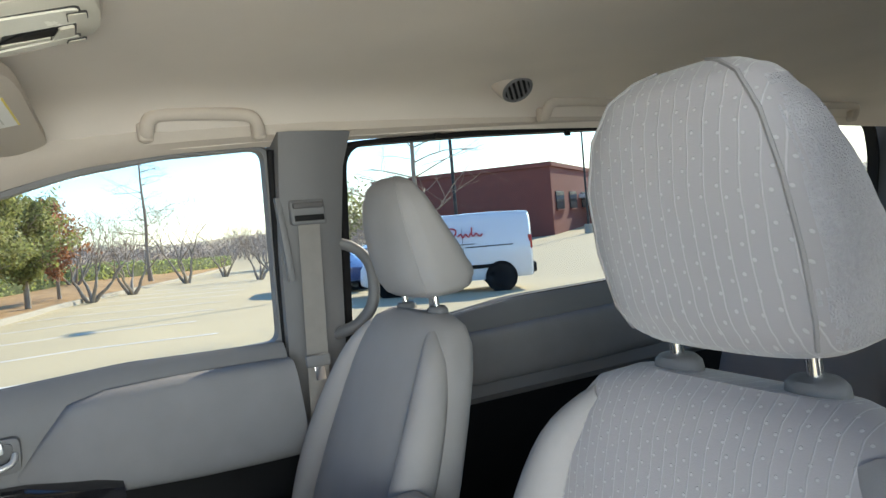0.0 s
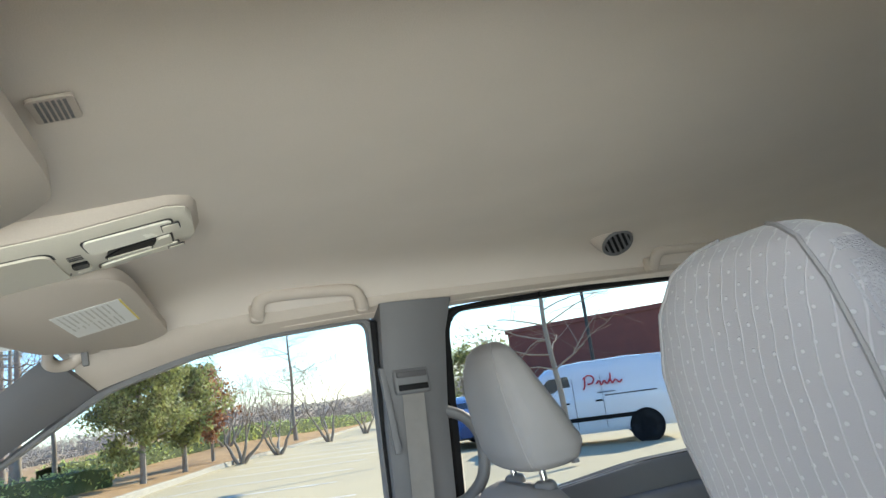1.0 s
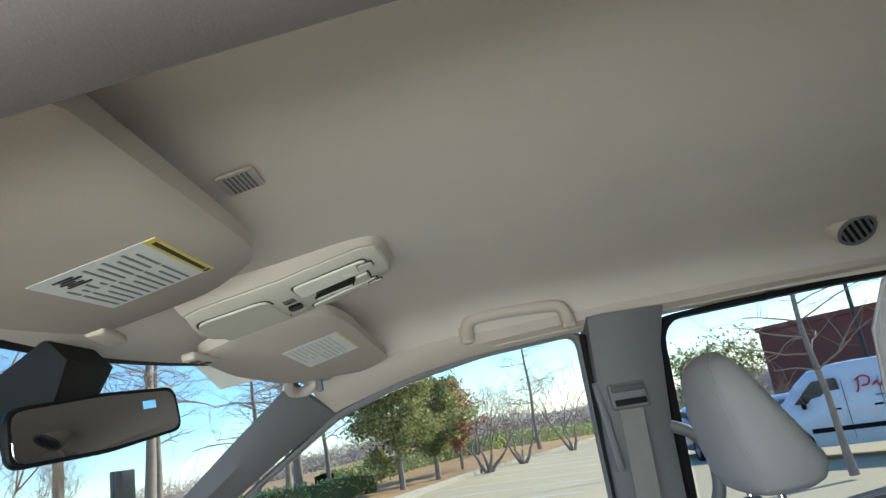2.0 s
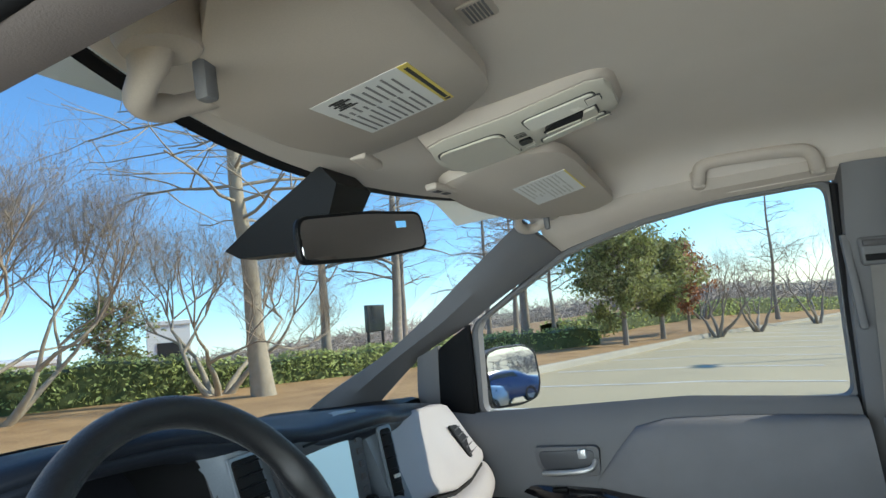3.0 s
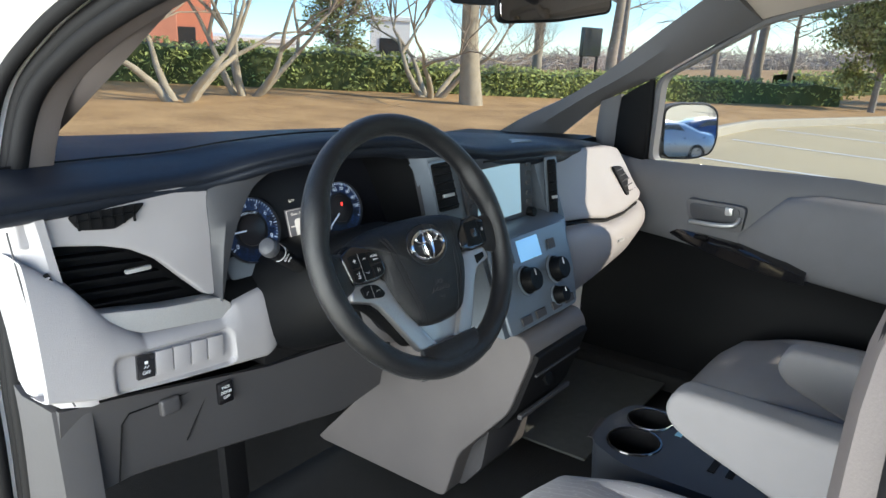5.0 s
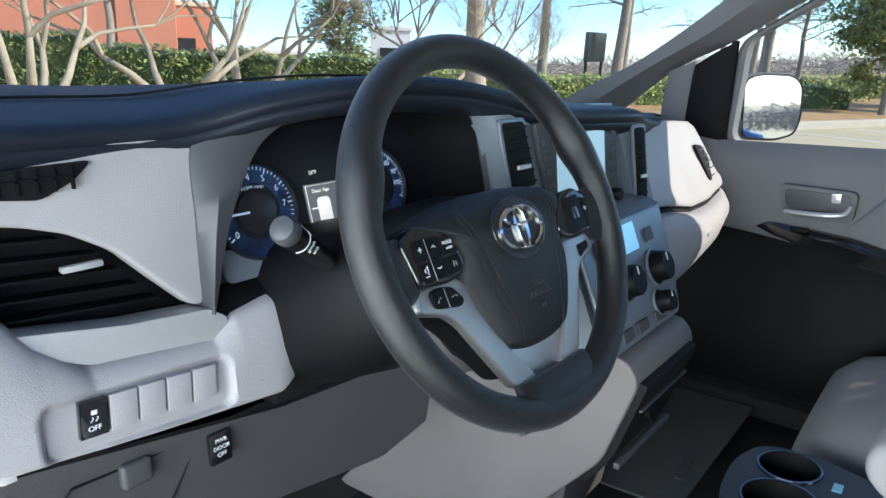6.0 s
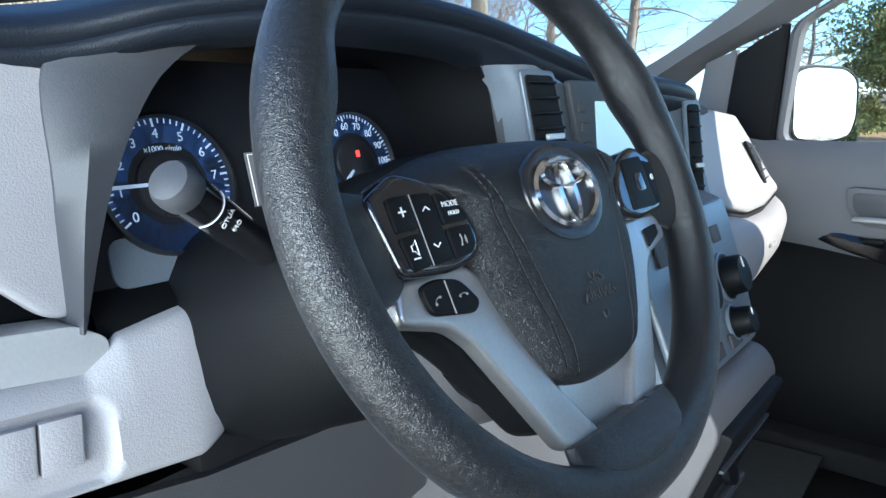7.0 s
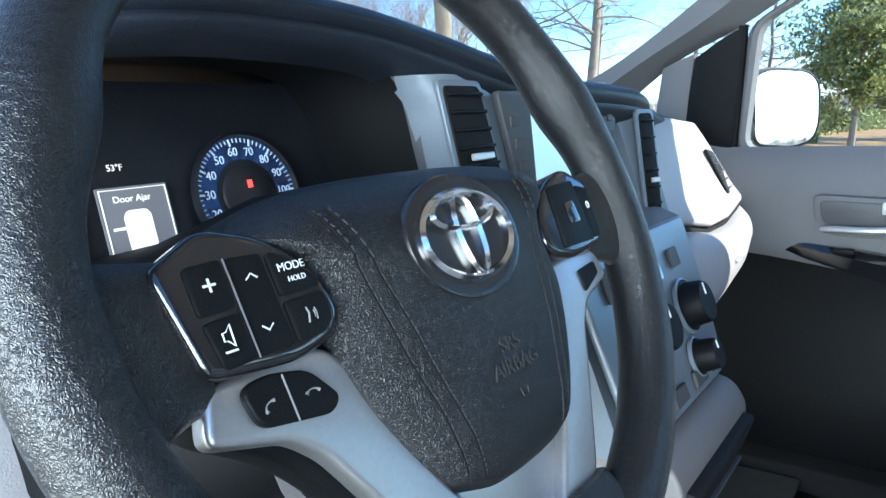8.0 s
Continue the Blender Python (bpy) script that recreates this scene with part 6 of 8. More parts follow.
rings = [super_ring(wp(0.002, y, z), W.to_3x3() @ Vector((1, 0, 0)), W.to_3x3() @ Vector((0, 0, 1)), h, d, 2.6, 28) for y, z, h, d in ((-0.186, 0.0, 0.078, 0.010), (-0.174, 0.001, 0.072, 0.0145), (-0.164, 0.001, 0.066, 0.0140), (-0.155, -0.001, 0.062, 0.0105), (-0.146, -0.004, 0.060, 0.008))]
part("spoke_root", loft(rings), WHEEL_SKIN, wh, "grained black lower spoke root")
# dark carrier behind the pad, with a shallow seam
car = rounded_poly([(-0.150, 0.012), (-0.12, 0.024), (-0.05, 0.036), (0.05, 0.036), (0.12, 0.024), (0.150, 0.012), (0.146, -0.045), (0.112, -0.066), (0.085, -0.100), (0.060, -0.138), (-0.060, -0.138), (-0.085, -0.100), (-0.112, -0.066), (-0.146, -0.045)], 0.015)
part("carrier", prism(car, 0.024, W @ Matrix.Translation((0, 0, -0.040)), 0.006, 3), DARK, wh, "black spoke carrier")
part("back_cover", loft([super_ring(wp(0.0, -0.045 - 0.01 * k, -0.040 - 0.016 * k), W.to_3x3() @ Vector((1, 0, 0)), W.to_3x3() @ Vector((0, 1, 0)), a, b, 3.0, 32) for k, a, b in ((0, 0.100, 0.078), (1, 0.096, 0.074), (2, 0.086, 0.066), (3, 0.070, 0.056))]), KNEE, wh, "dark grey back cover of the hub")
# airbag pad, domed, with wings at the top that fall away behind the switch pads
half_pad = [(0.0, 0.0415), (0.03, 0.0412), (0.06, 0.0390), (0.09, 0.0335), (0.120, 0.0235), (0.104, 0.0135), (0.089, 0.004), (0.0815, -0.012), (0.083, -0.028), (0.083, -0.042), (0.0745, -0.066), (0.062, -0.090), (0.047, -0.111), (0.024, -0.1185)]
pad = rounded_poly(half_pad + [(0.0, -0.1195)] + [(-x, y) for x, y in reversed(half_pad[1:])], 0.008, 3)
DOME = ((0.0, 0.0135), (0.2, 0.0135), (0.40, 0.0130), (0.60, 0.0115), (0.78, 0.0090), (0.90, 0.0055), (0.96, 0.0025), (1.0, -0.004))
CY = -0.035


def fall(x, y):
    """How far the pad bends back towards its top edge and its wings."""
    return -0.020 * min(1.0, max(0.0, (y - 0.004) / 0.038)) ** 2 - 0.010 * min(1.0, max(0.0, (abs(x) - 0.078) / 0.04))


rings = []
for k, z in [(1.0, -0.020)] + [q for q in reversed(DOME[1:])] + [(0.02, 0.0135)]:
    rings.append([wp(x * k, (y - CY) * k + CY, z + fall(x * k, (y - CY) * k + CY)) for x, y in pad])


def pad_z(x, y):
    """Height of the domed pad at a point of its face."""
    best, px, py = 0.0, x, y - CY
    for (x0, y0), (x1, y1) in zip(pad, pad[1:] + pad[:1]):
        ax, ay, dx, dy = x0, y0 - CY, x1 - x0, y1 - y0
        den = px * dy - py * dx
        if abs(den) > 1e-9:
            u = -(px * ay - py * ax) / den
            qx, qy = ax + u * dx, ay + u * dy
            if -0.001 <= u <= 1.001 and px * qx + py * qy > 0:
                best = max(best, (px * px + py * py) / (px * qx + py * qy))
    return float(np.interp(best, [a for a, _ in DOME], [b for _, b in DOME])) + fall(x, y)


airbag = part("airbag_pad", loft(rings), PAD_SKIN, wh, "grained black airbag pad")
for s in (-1, 1):
    for seam_line in ([(0.0765, 0.021), (0.0665, -0.010), (0.0585, -0.050), (0.0495, -0.078), (0.0435, -0.105)], [(0.0690, 0.021), (0.0555, -0.022), (0.0475, -0.057), (0.0390, -0.086), (0.0340, -0.110)]):
        seam = smooth_line([(s * x, y, 0.0) for x, y in seam_line], 9)
        part("seam_groove", tube([wp(p.x, p.y, pad_z(p.x, p.y) - 0.0002) for p in seam], 0.0006, 5), BLACK, airbag)
        marks = []
        for k in range(0, len(seam) - 1):
            p, g = seam[k], seam[k].lerp(seam[k + 1], 0.62)
            marks.append(tube([wp(p.x - s * 0.0013, p.y, pad_z(p.x, p.y) + 0.0002), wp(g.x - s * 0.0013, g.y, pad_z(g.x, g.y) + 0.0002)], 0.00065, 5))
        part("stitching", merge(*marks), STITCH, airbag)
for w, y in (("SRS", -0.061), ("AIRBAG", -0.0712)):
    text("pad_text", w, 0.0105, W @ Matrix.Translation((0.003, y, pad_z(0, y) + 0.0001)), STITCH, airbag, 0.0006)
part("pad_mark", tube([wp(0.003 + dx, -0.0845 + dy, pad_z(0, -0.0845) + 0.0003) for dx, dy in ((-0.003, 0.002), (0.003, 0.002), (0.002, -0.002), (-0.002, -0.002))], 0.0005, 5, closed=True), STITCH, airbag)
# round badge of crossed ovals in a shallow dish
BADGE = mat("badge_ground", (0.012, 0.012, 0.014), rough=0.25, scale=30)
em = W @ Matrix.Translation((0.0015, -0.0055, 0.0128))
badge = part("badge", lathe([(0.0, 0.0010), (0.034, 0.0010), (0.0385, 0.0016), (0.0405, 0.0012), (0.0415, -0.001), (0.0415, -0.004), (0.0, -0.004)], em @ Matrix.Diagonal((1.0, 0.76, 1.0, 1.0)), 48), BADGE, wh, "oval dark badge with chrome ovals")


def chrome_oval(name, a, b, cy, wide, z=0.0016, high=0.0034):
    """A flat band bent to an oval, thicker at its sides."""
    rings_ = []
    for t in np.linspace(0, 2 * math.pi, 56, endpoint=False):
        c_, s_ = math.cos(t), math.sin(t)
        w_ = wide * (0.72 + 0.28 * abs(c_))
        o_, i_ = (a + w_ / 2, b + w_ / 2), (a - w_ / 2, b - w_ / 2)
        rings_.append([em @ Vector((o_[0] * c_, cy + o_[1] * s_, z - 0.001)), em @ Vector((o_[0] * c_, cy + o_[1] * s_, z + high * 0.5)), em @ Vector((a * c_, cy + b * s_, z + high)), em @ Vector((i_[0] * c_, cy + i_[1] * s_, z + high * 0.5)), em @ Vector((i_[0] * c_, cy + i_[1] * s_, z - 0.001))])
    part(name, loft(rings_, closed=True), CHROME, badge, "chrome oval")


chrome_oval("badge_oval", 0.0325, 0.0215, 0.0, 0.0042)
chrome_oval("badge_oval", 0.0080, 0.0200, 0.0, 0.0036)
chrome_oval("badge_oval", 0.0225, 0.0080, 0.0110, 0.0036, z=0.0022)
# silver V-shaped spoke frame: two flat arms with a rounded outer edge and a plate between their feet
for s in (-1, 1):
    arm = rounded_poly([(s * x, y) for x, y in ((0.1400, -0.0315), (0.1455, -0.0515), (0.1130, -0.0610), (0.1010, -0.0725), (0.0580, -0.1460), (0.0250, -0.1575), (0.0200, -0.1480), (0.0430, -0.1160), (0.0690, -0.0700), (0.0800, -0.0385), (0.0890, -0.0310))], 0.006, 4)
    part("spoke_arm", prism(arm, 0.012, W @ Matrix.Translation((0, 0, -0.0155)), 0.0035, 3), SPOKE_SILVER, wh, "satin silver spoke arm")
plate_v = rounded_poly([(-0.046, -0.112), (0.046, -0.112), (0.030, -0.1500), (0.0, -0.1560), (-0.030, -0.1500)], 0.004)
part("spoke_plate", prism(plate_v, 0.008, W @ Matrix.Translation((0, 0, -0.0185)), 0.002, 2), SPOKE_SILVER, wh, "satin silver plate between the spokes")


def button(outline, top, parent, label="black rubber button"):
    return part("button", prism(rounded_poly(outline, 0.0022, 3), 0.0045, W @ Matrix.Translation((0, 0, top - 0.0045)), 0.0009, 2), DARK, parent, label)


KZ = 0.0062
for s in (-1, 1):
    kp = rounded_poly([(s * x, y) for x, y in ((0.1500, 0.0100), (0.1270, 0.0220), (0.1080, 0.0165), (0.0930, 0.0080), (0.0830, -0.0035), (0.0785, -0.0200), (0.0855, -0.0300), (0.1040, -0.0340), (0.1415, -0.0305))], 0.006, 4)
    k1 = part("keypad", prism(kp, 0.024, W @ Matrix.Translation((0, 0, -0.0195)), 0.0045, 4), GLOSS_BLACK, wh, "gloss black switch pad")
    if s < 0:
        lb = button([(-0.1385, 0.0085), (-0.1240, 0.0090), (-0.1232, -0.0090), (-0.1378, -0.0095)], KZ, k1)
        lm_ = button([(-0.1375, -0.0115), (-0.1230, -0.0110), (-0.1222, -0.0285), (-0.1345, -0.0290)], KZ, k1)
        mb = button([(-0.1222, 0.0090), (-0.1072, 0.0085), (-0.1050, -0.0280), (-0.1205, -0.0285)], KZ - 0.0006, k1)
        rb = button([(-0.1050, 0.0082), (-0.0975, 0.0055), (-0.0862, -0.0060), (-0.0862, -0.0092), (-0.1040, -0.0095)], KZ, k1)
        vb = button([(-0.1038, -0.0115), (-0.0858, -0.0112), (-0.0852, -0.0225), (-0.0905, -0.0270), (-0.1028, -0.0282)], KZ, k1)
        part("button_edge", tube([wp(-0.1231, 0.0088, KZ), wp(-0.1213, -0.0284, KZ)], 0.00035, 6), SPOKE_SILVER, k1, "bright edge of the centre rocker")
        zt_ = KZ + 0.0003
        text("button_text", "+", 0.0105, W @ Matrix.Translation((-0.1312, 0.0000, zt_)), MARK, lb, 0.00015)
        text("button_text", "MODE", 0.0044, W @ Matrix.Translation((-0.0965, 0.0008, zt_)), MARK, rb, 0.00015)
        text("button_text", "HOLD", 0.0030, W @ Matrix.Translation((-0.0955, -0.0042, zt_)), MARK, rb, 0.00015)
        part("button_mark", box((-0.1310, -0.0232, zt_), (0.0048, 0.0008, 0.0003), 0, 1, W), MARK, lm_)
        part("button_mark", tube([wp(x, y, zt_) for x, y in ((-0.1325, -0.0195), (-0.1325, -0.0165), (-0.1312, -0.0165), (-0.1290, -0.0140), (-0.1290, -0.0220), (-0.1312, -0.0195))], 0.00032, 5, closed=True), MARK, lm_)
        for y, k in ((0.0005, 1), (-0.0190, -1)):
            part("button_mark", tube([wp(-0.1140 - 0.0024, y - k * 0.0010, zt_ - 0.0006), wp(-0.1140, y + k * 0.0010, zt_ - 0.0006), wp(-0.1140 + 0.0024, y - k * 0.0010, zt_ - 0.0006)], 0.00035, 5), MARK, mb)
        part("button_mark", tube([wp(-0.0965, -0.0160, zt_), wp(-0.0958, -0.0185, zt_), wp(-0.0968, -0.0220, zt_)], 0.0004, 5), GREY_INK, vb)
        for r_ in (0.0022, 0.0036):
            part("button_mark", tube([wp(-0.0945 + r_ * 0.6 * math.cos(t), -0.0192 + r_ * math.sin(t), zt_) for t in np.linspace(-0.7, 0.7, 6)], 0.00028, 5), GREY_INK, vb)
    else:
        b = button([(0.1000, 0.0115), (0.1290, 0.0125), (0.1310, -0.0270), (0.0960, -0.0270)], KZ, k1)
        part("button_mark", prism(rounded_poly([(0.1090, -0.0010), (0.1200, 0.0000), (0.1210, -0.0140), (0.1085, -0.0140)], 0.002), 0.0012, W @ Matrix.Translation((0, 0, KZ - 0.0003)), 0.0004), GLOSS_BLACK, b, "raised rocker")
        b2 = button([(0.1320, 0.0095), (0.1455, 0.0060), (0.1420, -0.0260), (0.1330, -0.0265)], KZ - 0.0012, k1)
        part("button_mark", tube([wp(0.1385 + 0.0016 * math.cos(t), -0.0050 + 0.0022 * math.sin(t), KZ - 0.0008) for t in np.linspace(0, 2 * math.pi, 12, endpoint=False)], 0.0003, 5, closed=True), MARK, b2)
        button([(0.1115, -0.0420), (0.1330, -0.0400), (0.1330, -0.0480), (0.1120, -0.0560)], -0.0020, wh, "dark distance control button")
# telephone buttons on the left spoke
ph = part("phone_pad", prism(rounded_poly([(-0.1295, -0.0365), (-0.1180, -0.0342), (-0.1000, -0.0378), (-0.0892, -0.0520), (-0.0950, -0.0572), (-0.1260, -0.0520)], 0.0055, 4), 0.0055, W @ Matrix.Translation((0, 0, -0.0055)), 0.0016, 3), DARK, wh, "black telephone buttons")
part("pad_split", tube([wp(-0.1118, -0.0365, 0.0002), wp(-0.1108, -0.0545, 0.0002)], 0.0004, 5), GREY_INK, ph)
for x, y, r in ((-0.1190, -0.0455, 140), (-0.1015, -0.0470, 90)):
    part("button_mark", tube([wp(x + 0.0034 * math.cos(t + radians(r)), y + 0.0026 * math.sin(t + radians(r)) - 0.0010, 0.0003) for t in np.linspace(-1.1, 1.1, 8)], [0.0008, 0.0006, 0.0003, 0.0003, 0.0003, 0.0003, 0.0006, 0.0008], 6), GREY_INK, ph)

# ---- between the seats ----
CONSOLE_TOP = mat("slate_console_plastic", (0.034, 0.039, 0.050), (0.027, 0.031, 0.040), rough=0.45, scale=12, fine=900, bump=0.1, bscale=900)
tray = thing("floor_console", (-0.03, -0.35, FLOOR), "dark floor console with two cup holders between the seats", "floor console")
part("body", box((-0.03, -0.52, 0.535), (0.21, 0.36, 0.23), 0.02, 3), KNEE, tray, "grey console body")
part("front_body", box((-0.01, -0.24, 0.49), (0.22, 0.22, 0.14), 0.02, 3), KNEE, tray, "grey console front")
bm = bmesh.new()
outline = rounded_poly([(-0.128, -0.69), (-0.128, -0.20), (-0.085, -0.118), (0.02, -0.108), (0.095, -0.13), (0.105, -0.20), (0.068, -0.30), (0.068, -0.69)], 0.03, 4)
CUPS = ((-0.045, -0.188, 0.047), (0.048, -0.180, 0.041))
edges = []
for lp in [outline] + [[(cx + r * math.cos(a), cy + r * math.sin(a)) for a in np.linspace(0, 2 * math.pi, 32, endpoint=False)] for cx, cy, r in CUPS]:
    vs = [bm.verts.new((x, y, 0.660)) for x, y in lp]
    edges += [bm.edges.new((vs[k], vs[(k + 1) % len(vs)])) for k in range(len(vs))]
    if lp is outline:
        rim = list(edges)
bmesh.ops.triangle_fill(bm, edges=edges, use_beauty=True)
skirt = bmesh.ops.extrude_edge_only(bm, edges=rim)
for v in skirt["geom"]:
    if isinstance(v, bmesh.types.BMVert):
        v.co.z = 0.54
part("top_plate", bm, CONSOLE_TOP, tray, "dark top plate")
for cx, cy, r in CUPS:
    cup = part("cup_holder", lathe([(r - 0.001, 0.0), (r - 0.0005, 0.0025), (r + 0.0025, 0.0025), (r + 0.0035, 0.0), (r - 0.001, 0.0)], pose(cx, cy, 0.6602), 32), GLOSS_BLACK, tray, "gloss black cup holder rim")
    part("cup_well", lathe([(r, 0.0), (r - 0.004, -0.075), (0.0, -0.076), (0.0, -0.079), (r - 0.001, -0.079), (r + 0.002, 0.0), (r, 0.0)], pose(cx, cy, 0.6598), 28), BLACK, cup, "deep black cup well")
part("slot", box((-0.01, -0.33, 0.6608), (0.10, 0.012, 0.002), 0), BLACK, tray)
part("slot", box((-0.01, -0.36, 0.6608), (0.10, 0.012, 0.002), 0), BLACK, tray)
CYAN = mat("cyan_label", (0.25, 0.55, 0.75), rough=0.5)
part("charging_label", box((0.030, -0.245, 0.6612), (0.022, 0.012, 0.001), 0), CYAN, tray, "small pale blue label")
MAT_GREY = mat("grey_mat_pile", (0.075, 0.079, 0.078), (0.052, 0.056, 0.055), rough=1.0, scale=50, fine=1400, bump=0.8, bscale=900)
mat_ob = whole("floor_mat", sheet([[(0.18 + 0.5 * u, 0.02 + 0.45 * v, FLOOR + 0.006 + 0.0 * v) for v in np.linspace(0, 1, 4)] for u in np.linspace(0, 1, 4)], 0.006, (0, 0, 1)), MAT_GREY, "dark grey carpet floor mat with a pale woven bar", "floor mat")
part("woven_bar", box((0.33, 0.06, FLOOR + 0.0135), (0.11, 0.018, 0.003), 0.001, 1, pose(0.33, 0.06, 0, 0, 0, 8) @ Matrix.Translation((-0.33, -0.06, 0))), KNEE, mat_ob, "pale woven bar")
part("pedal_bracket", box((-0.47, 0.45, 0.60), (0.05, 0.03, 0.20), 0.01), BLACK, dash)


# the roof and the sides behind the front doors sit lower towards the tail
KEEP = ("front_seat", "trim_door_seal_left", "frame_driver_door_opening", "trim_door_opening_left", "floor_console", "floor_mat", "microphone_grille")
for ob in list(scene.objects):
    top = ob
    while top.parent:
        top = top.parent
    if ob.type == "MESH" and not top.name.startswith(KEEP):
        for v in ob.data.vertices:
            if v.co.y < -0.35:
                v.co.z += 0.085 * (v.co.y + 0.35)


# ---- outside ----
def bed_edge(x):
    """Where the kerb of the planting bed runs."""
    return float(np.interp(x, [-60, 0, 11, 14, 23.7, 40, 70], [2.4, 2.6, 3.3, 3.3, 0.4, -5, -14]))


def land(x, y):
    """Height of the ground in the van's own axes: the lot falls to the right and to the rear, and rises as a bank before the bumper."""
    rear = 0.115 * max(-13.0, min(0.0, y - 0.3)) + 0.045 * min(0.0, y + 12.7)
    return rear - 0.014 * min(x, 60) + 0.085 * min(max(0.0, y - min(0.6, bed_edge(x))), 16) + 0.012 * max(0.0, y - 16.6) * (y < 60)


CONCRETE = mat("pale_concrete", (0.52, 0.43, 0.27), (0.43, 0.355, 0.225), rough=0.9, scale=0.5, fine=14, bump=0.3, bscale=60)
MULCH = mat("brown_mulch", (0.50, 0.31, 0.14), (0.27, 0.155, 0.065), rough=1.0, scale=1.2, fine=26, bump=1.0, bscale=40, mix=(0.38, 0.62))
KERB = mat("kerb_concrete", (0.40, 0.365, 0.30), (0.33, 0.30, 0.25), rough=0.9, scale=3, fine=60)
LINE = mat("road_paint", (0.72, 0.71, 0.68), (0.6, 0.59, 0.56), rough=0.8, scale=4, fine=50)
xs = sorted(set([-400, -250, -150, -90] + list(range(-60, 90, 5)) + [90, 120, 160, 220, 300, 450, 700]))
ys = sorted(set([-400, -250, -150, -100] + list(range(-60, 90, 4)) + list(range(-16, 9)) + [90, 120, 160, 220, 300, 450, 700]))
rows = [[(x, y, land(x, y) - 0.02) for y in ys] for x in xs]
whole("ground", sheet(rows, 0.0), CONCRETE, "pale sunlit concrete of the parking lot", "ground", kind="structure")
rows = []
for x in np.linspace(-55, 68, 70):
    e = bed_edge(x)
    rows.append([(x, e + d, land(x, e + d) + 0.13 + 0.05 * noise.noise((x * 0.4, d * 0.4, 0)) * min(1, d)) for d in (0.14, 0.5, 1, 1.6, 2.3, 3.1, 4, 5, 6.5, 8, 10, 13, 17, 22, 30, 45, 60)])
whole("ground_planting_bed", sheet(rows, 0.0), MULCH, "planting bed of brown mulch and dry grass", "planting bed", kind="structure")
kp = [Vector((x, bed_edge(x), land(x, bed_edge(x)))) for x in np.linspace(-55, 68, 90)]
rings = [[p + Vector((0, -0.0, -0.05)), p + Vector((0, 0.0, 0.12)), p + Vector((0, 0.03, 0.15)), p + Vector((0, 0.16, 0.15)), p + Vector((0, 0.16, -0.05))] for p in kp]
whole("kerb", loft(rings), KERB, "pale concrete kerb along the planting bed", "kerb", kind="structure")
for i in range(12):
    x = 3.2 + i * 2.75
    e = bed_edge(x) - 0.3
    rows = [[(x + w, e - 5.2 * t, land(x, e - 5.2 * t) - 0.014) for w in (-0.05, 0.05)] for t in np.linspace(0, 1, 6)]
    whole("parking_line", sheet(rows, 0.0), LINE, "worn white parking line on the concrete", "parking line", "parking lines", kind="structure")

# trees
BARK = mat("grey_bark", (0.34, 0.29, 0.24), (0.21, 0.175, 0.14), rough=0.95, scale=6, fine=60, bump=1.0, bscale=30)
PALE_BARK = mat("pale_smooth_bark", (0.40, 0.34, 0.26), (0.27, 0.22, 0.16), rough=0.9, scale=8, fine=50, bump=0.5, bscale=40)
TWIG = mat("brown_twigs", (0.36, 0.285, 0.215), (0.24, 0.185, 0.14), rough=0.95, scale=10)
LEAF = leaf_mat("evergreen_leaves", (0.36, 0.36, 0.13), (0.17, 0.19, 0.065))
LEAF_RED = leaf_mat("rust_leaves", (0.42, 0.19, 0.09), (0.27, 0.11, 0.05))
HEDGE_SHADE = mat("hedge_core", (0.09, 0.11, 0.04), (0.05, 0.065, 0.02), rough=0.9, scale=4, fine=30)
HEDGE = leaf_mat("hedge_leaves", (0.50, 0.54, 0.20), (0.30, 0.35, 0.12))


def branches(rng, start, way, length, r, depth, out, droop=0.0, spread=0.7, kids=3, twist=0.25):
    """Grow limbs: each a bent tapered line of (points, radii)."""
    pts, rs, p, d = [Vector(start)], [r], Vector(start), Vector(way).normalized()
    n = 4 if depth else 3
    for i in range(n):
        d = (d + Vector((rng.uniform(-1, 1), rng.uniform(-1, 1), rng.uniform(-1, 1) - droop)) * twist).normalized()
        p = p + d * length / n
        pts.append(p.copy())
        rs.append(r * (1 - 0.55 * (i + 1) / n))
    out.append((pts, rs))
    if depth:
        for k in range(kids):
            t = rng.uniform(0.35, 1.0)
            i = min(n - 1, int(t * n))
            q = pts[i].lerp(pts[i + 1], t * n - i)
            side = Vector((rng.uniform(-1, 1), rng.uniform(-1, 1), rng.uniform(-0.2, 0.8) - droop)).normalized()
            branches(rng, q, d * (1 - spread) + side * spread, length * rng.uniform(0.5, 0.8), rs[i] * 0.6, depth - 1, out, droop, spread, kids, twist)


def limbs_mesh(limbs, sides=5):
    verts, faces = [], []
    for pts, rs in limbs:
        base, k = len(verts), sides if rs[0] > 0.012 else 3
        side = None
        for i, p in enumerate(pts):
            d = (pts[min(i + 1, len(pts) - 1)] - pts[max(i - 1, 0)]).normalized()
            side = d.orthogonal().normalized() if side is None else (side - d * side.dot(d)).normalized()
            v = side.cross(d)
            verts += [tuple(p + (side * math.cos(6.2832 * j / k) + v * math.sin(6.2832 * j / k)) * rs[i]) for j in range(k)]
        for i in range(len(pts) - 1):
            for j in range(k):
                a, b = base + i * k, base + (i + 1) * k
                faces.append((a + j, a + (j + 1) % k, b + (j + 1) % k, b + j))
        faces.append(tuple(base + (len(pts) - 1) * k + j for j in range(k)))
    return verts, faces


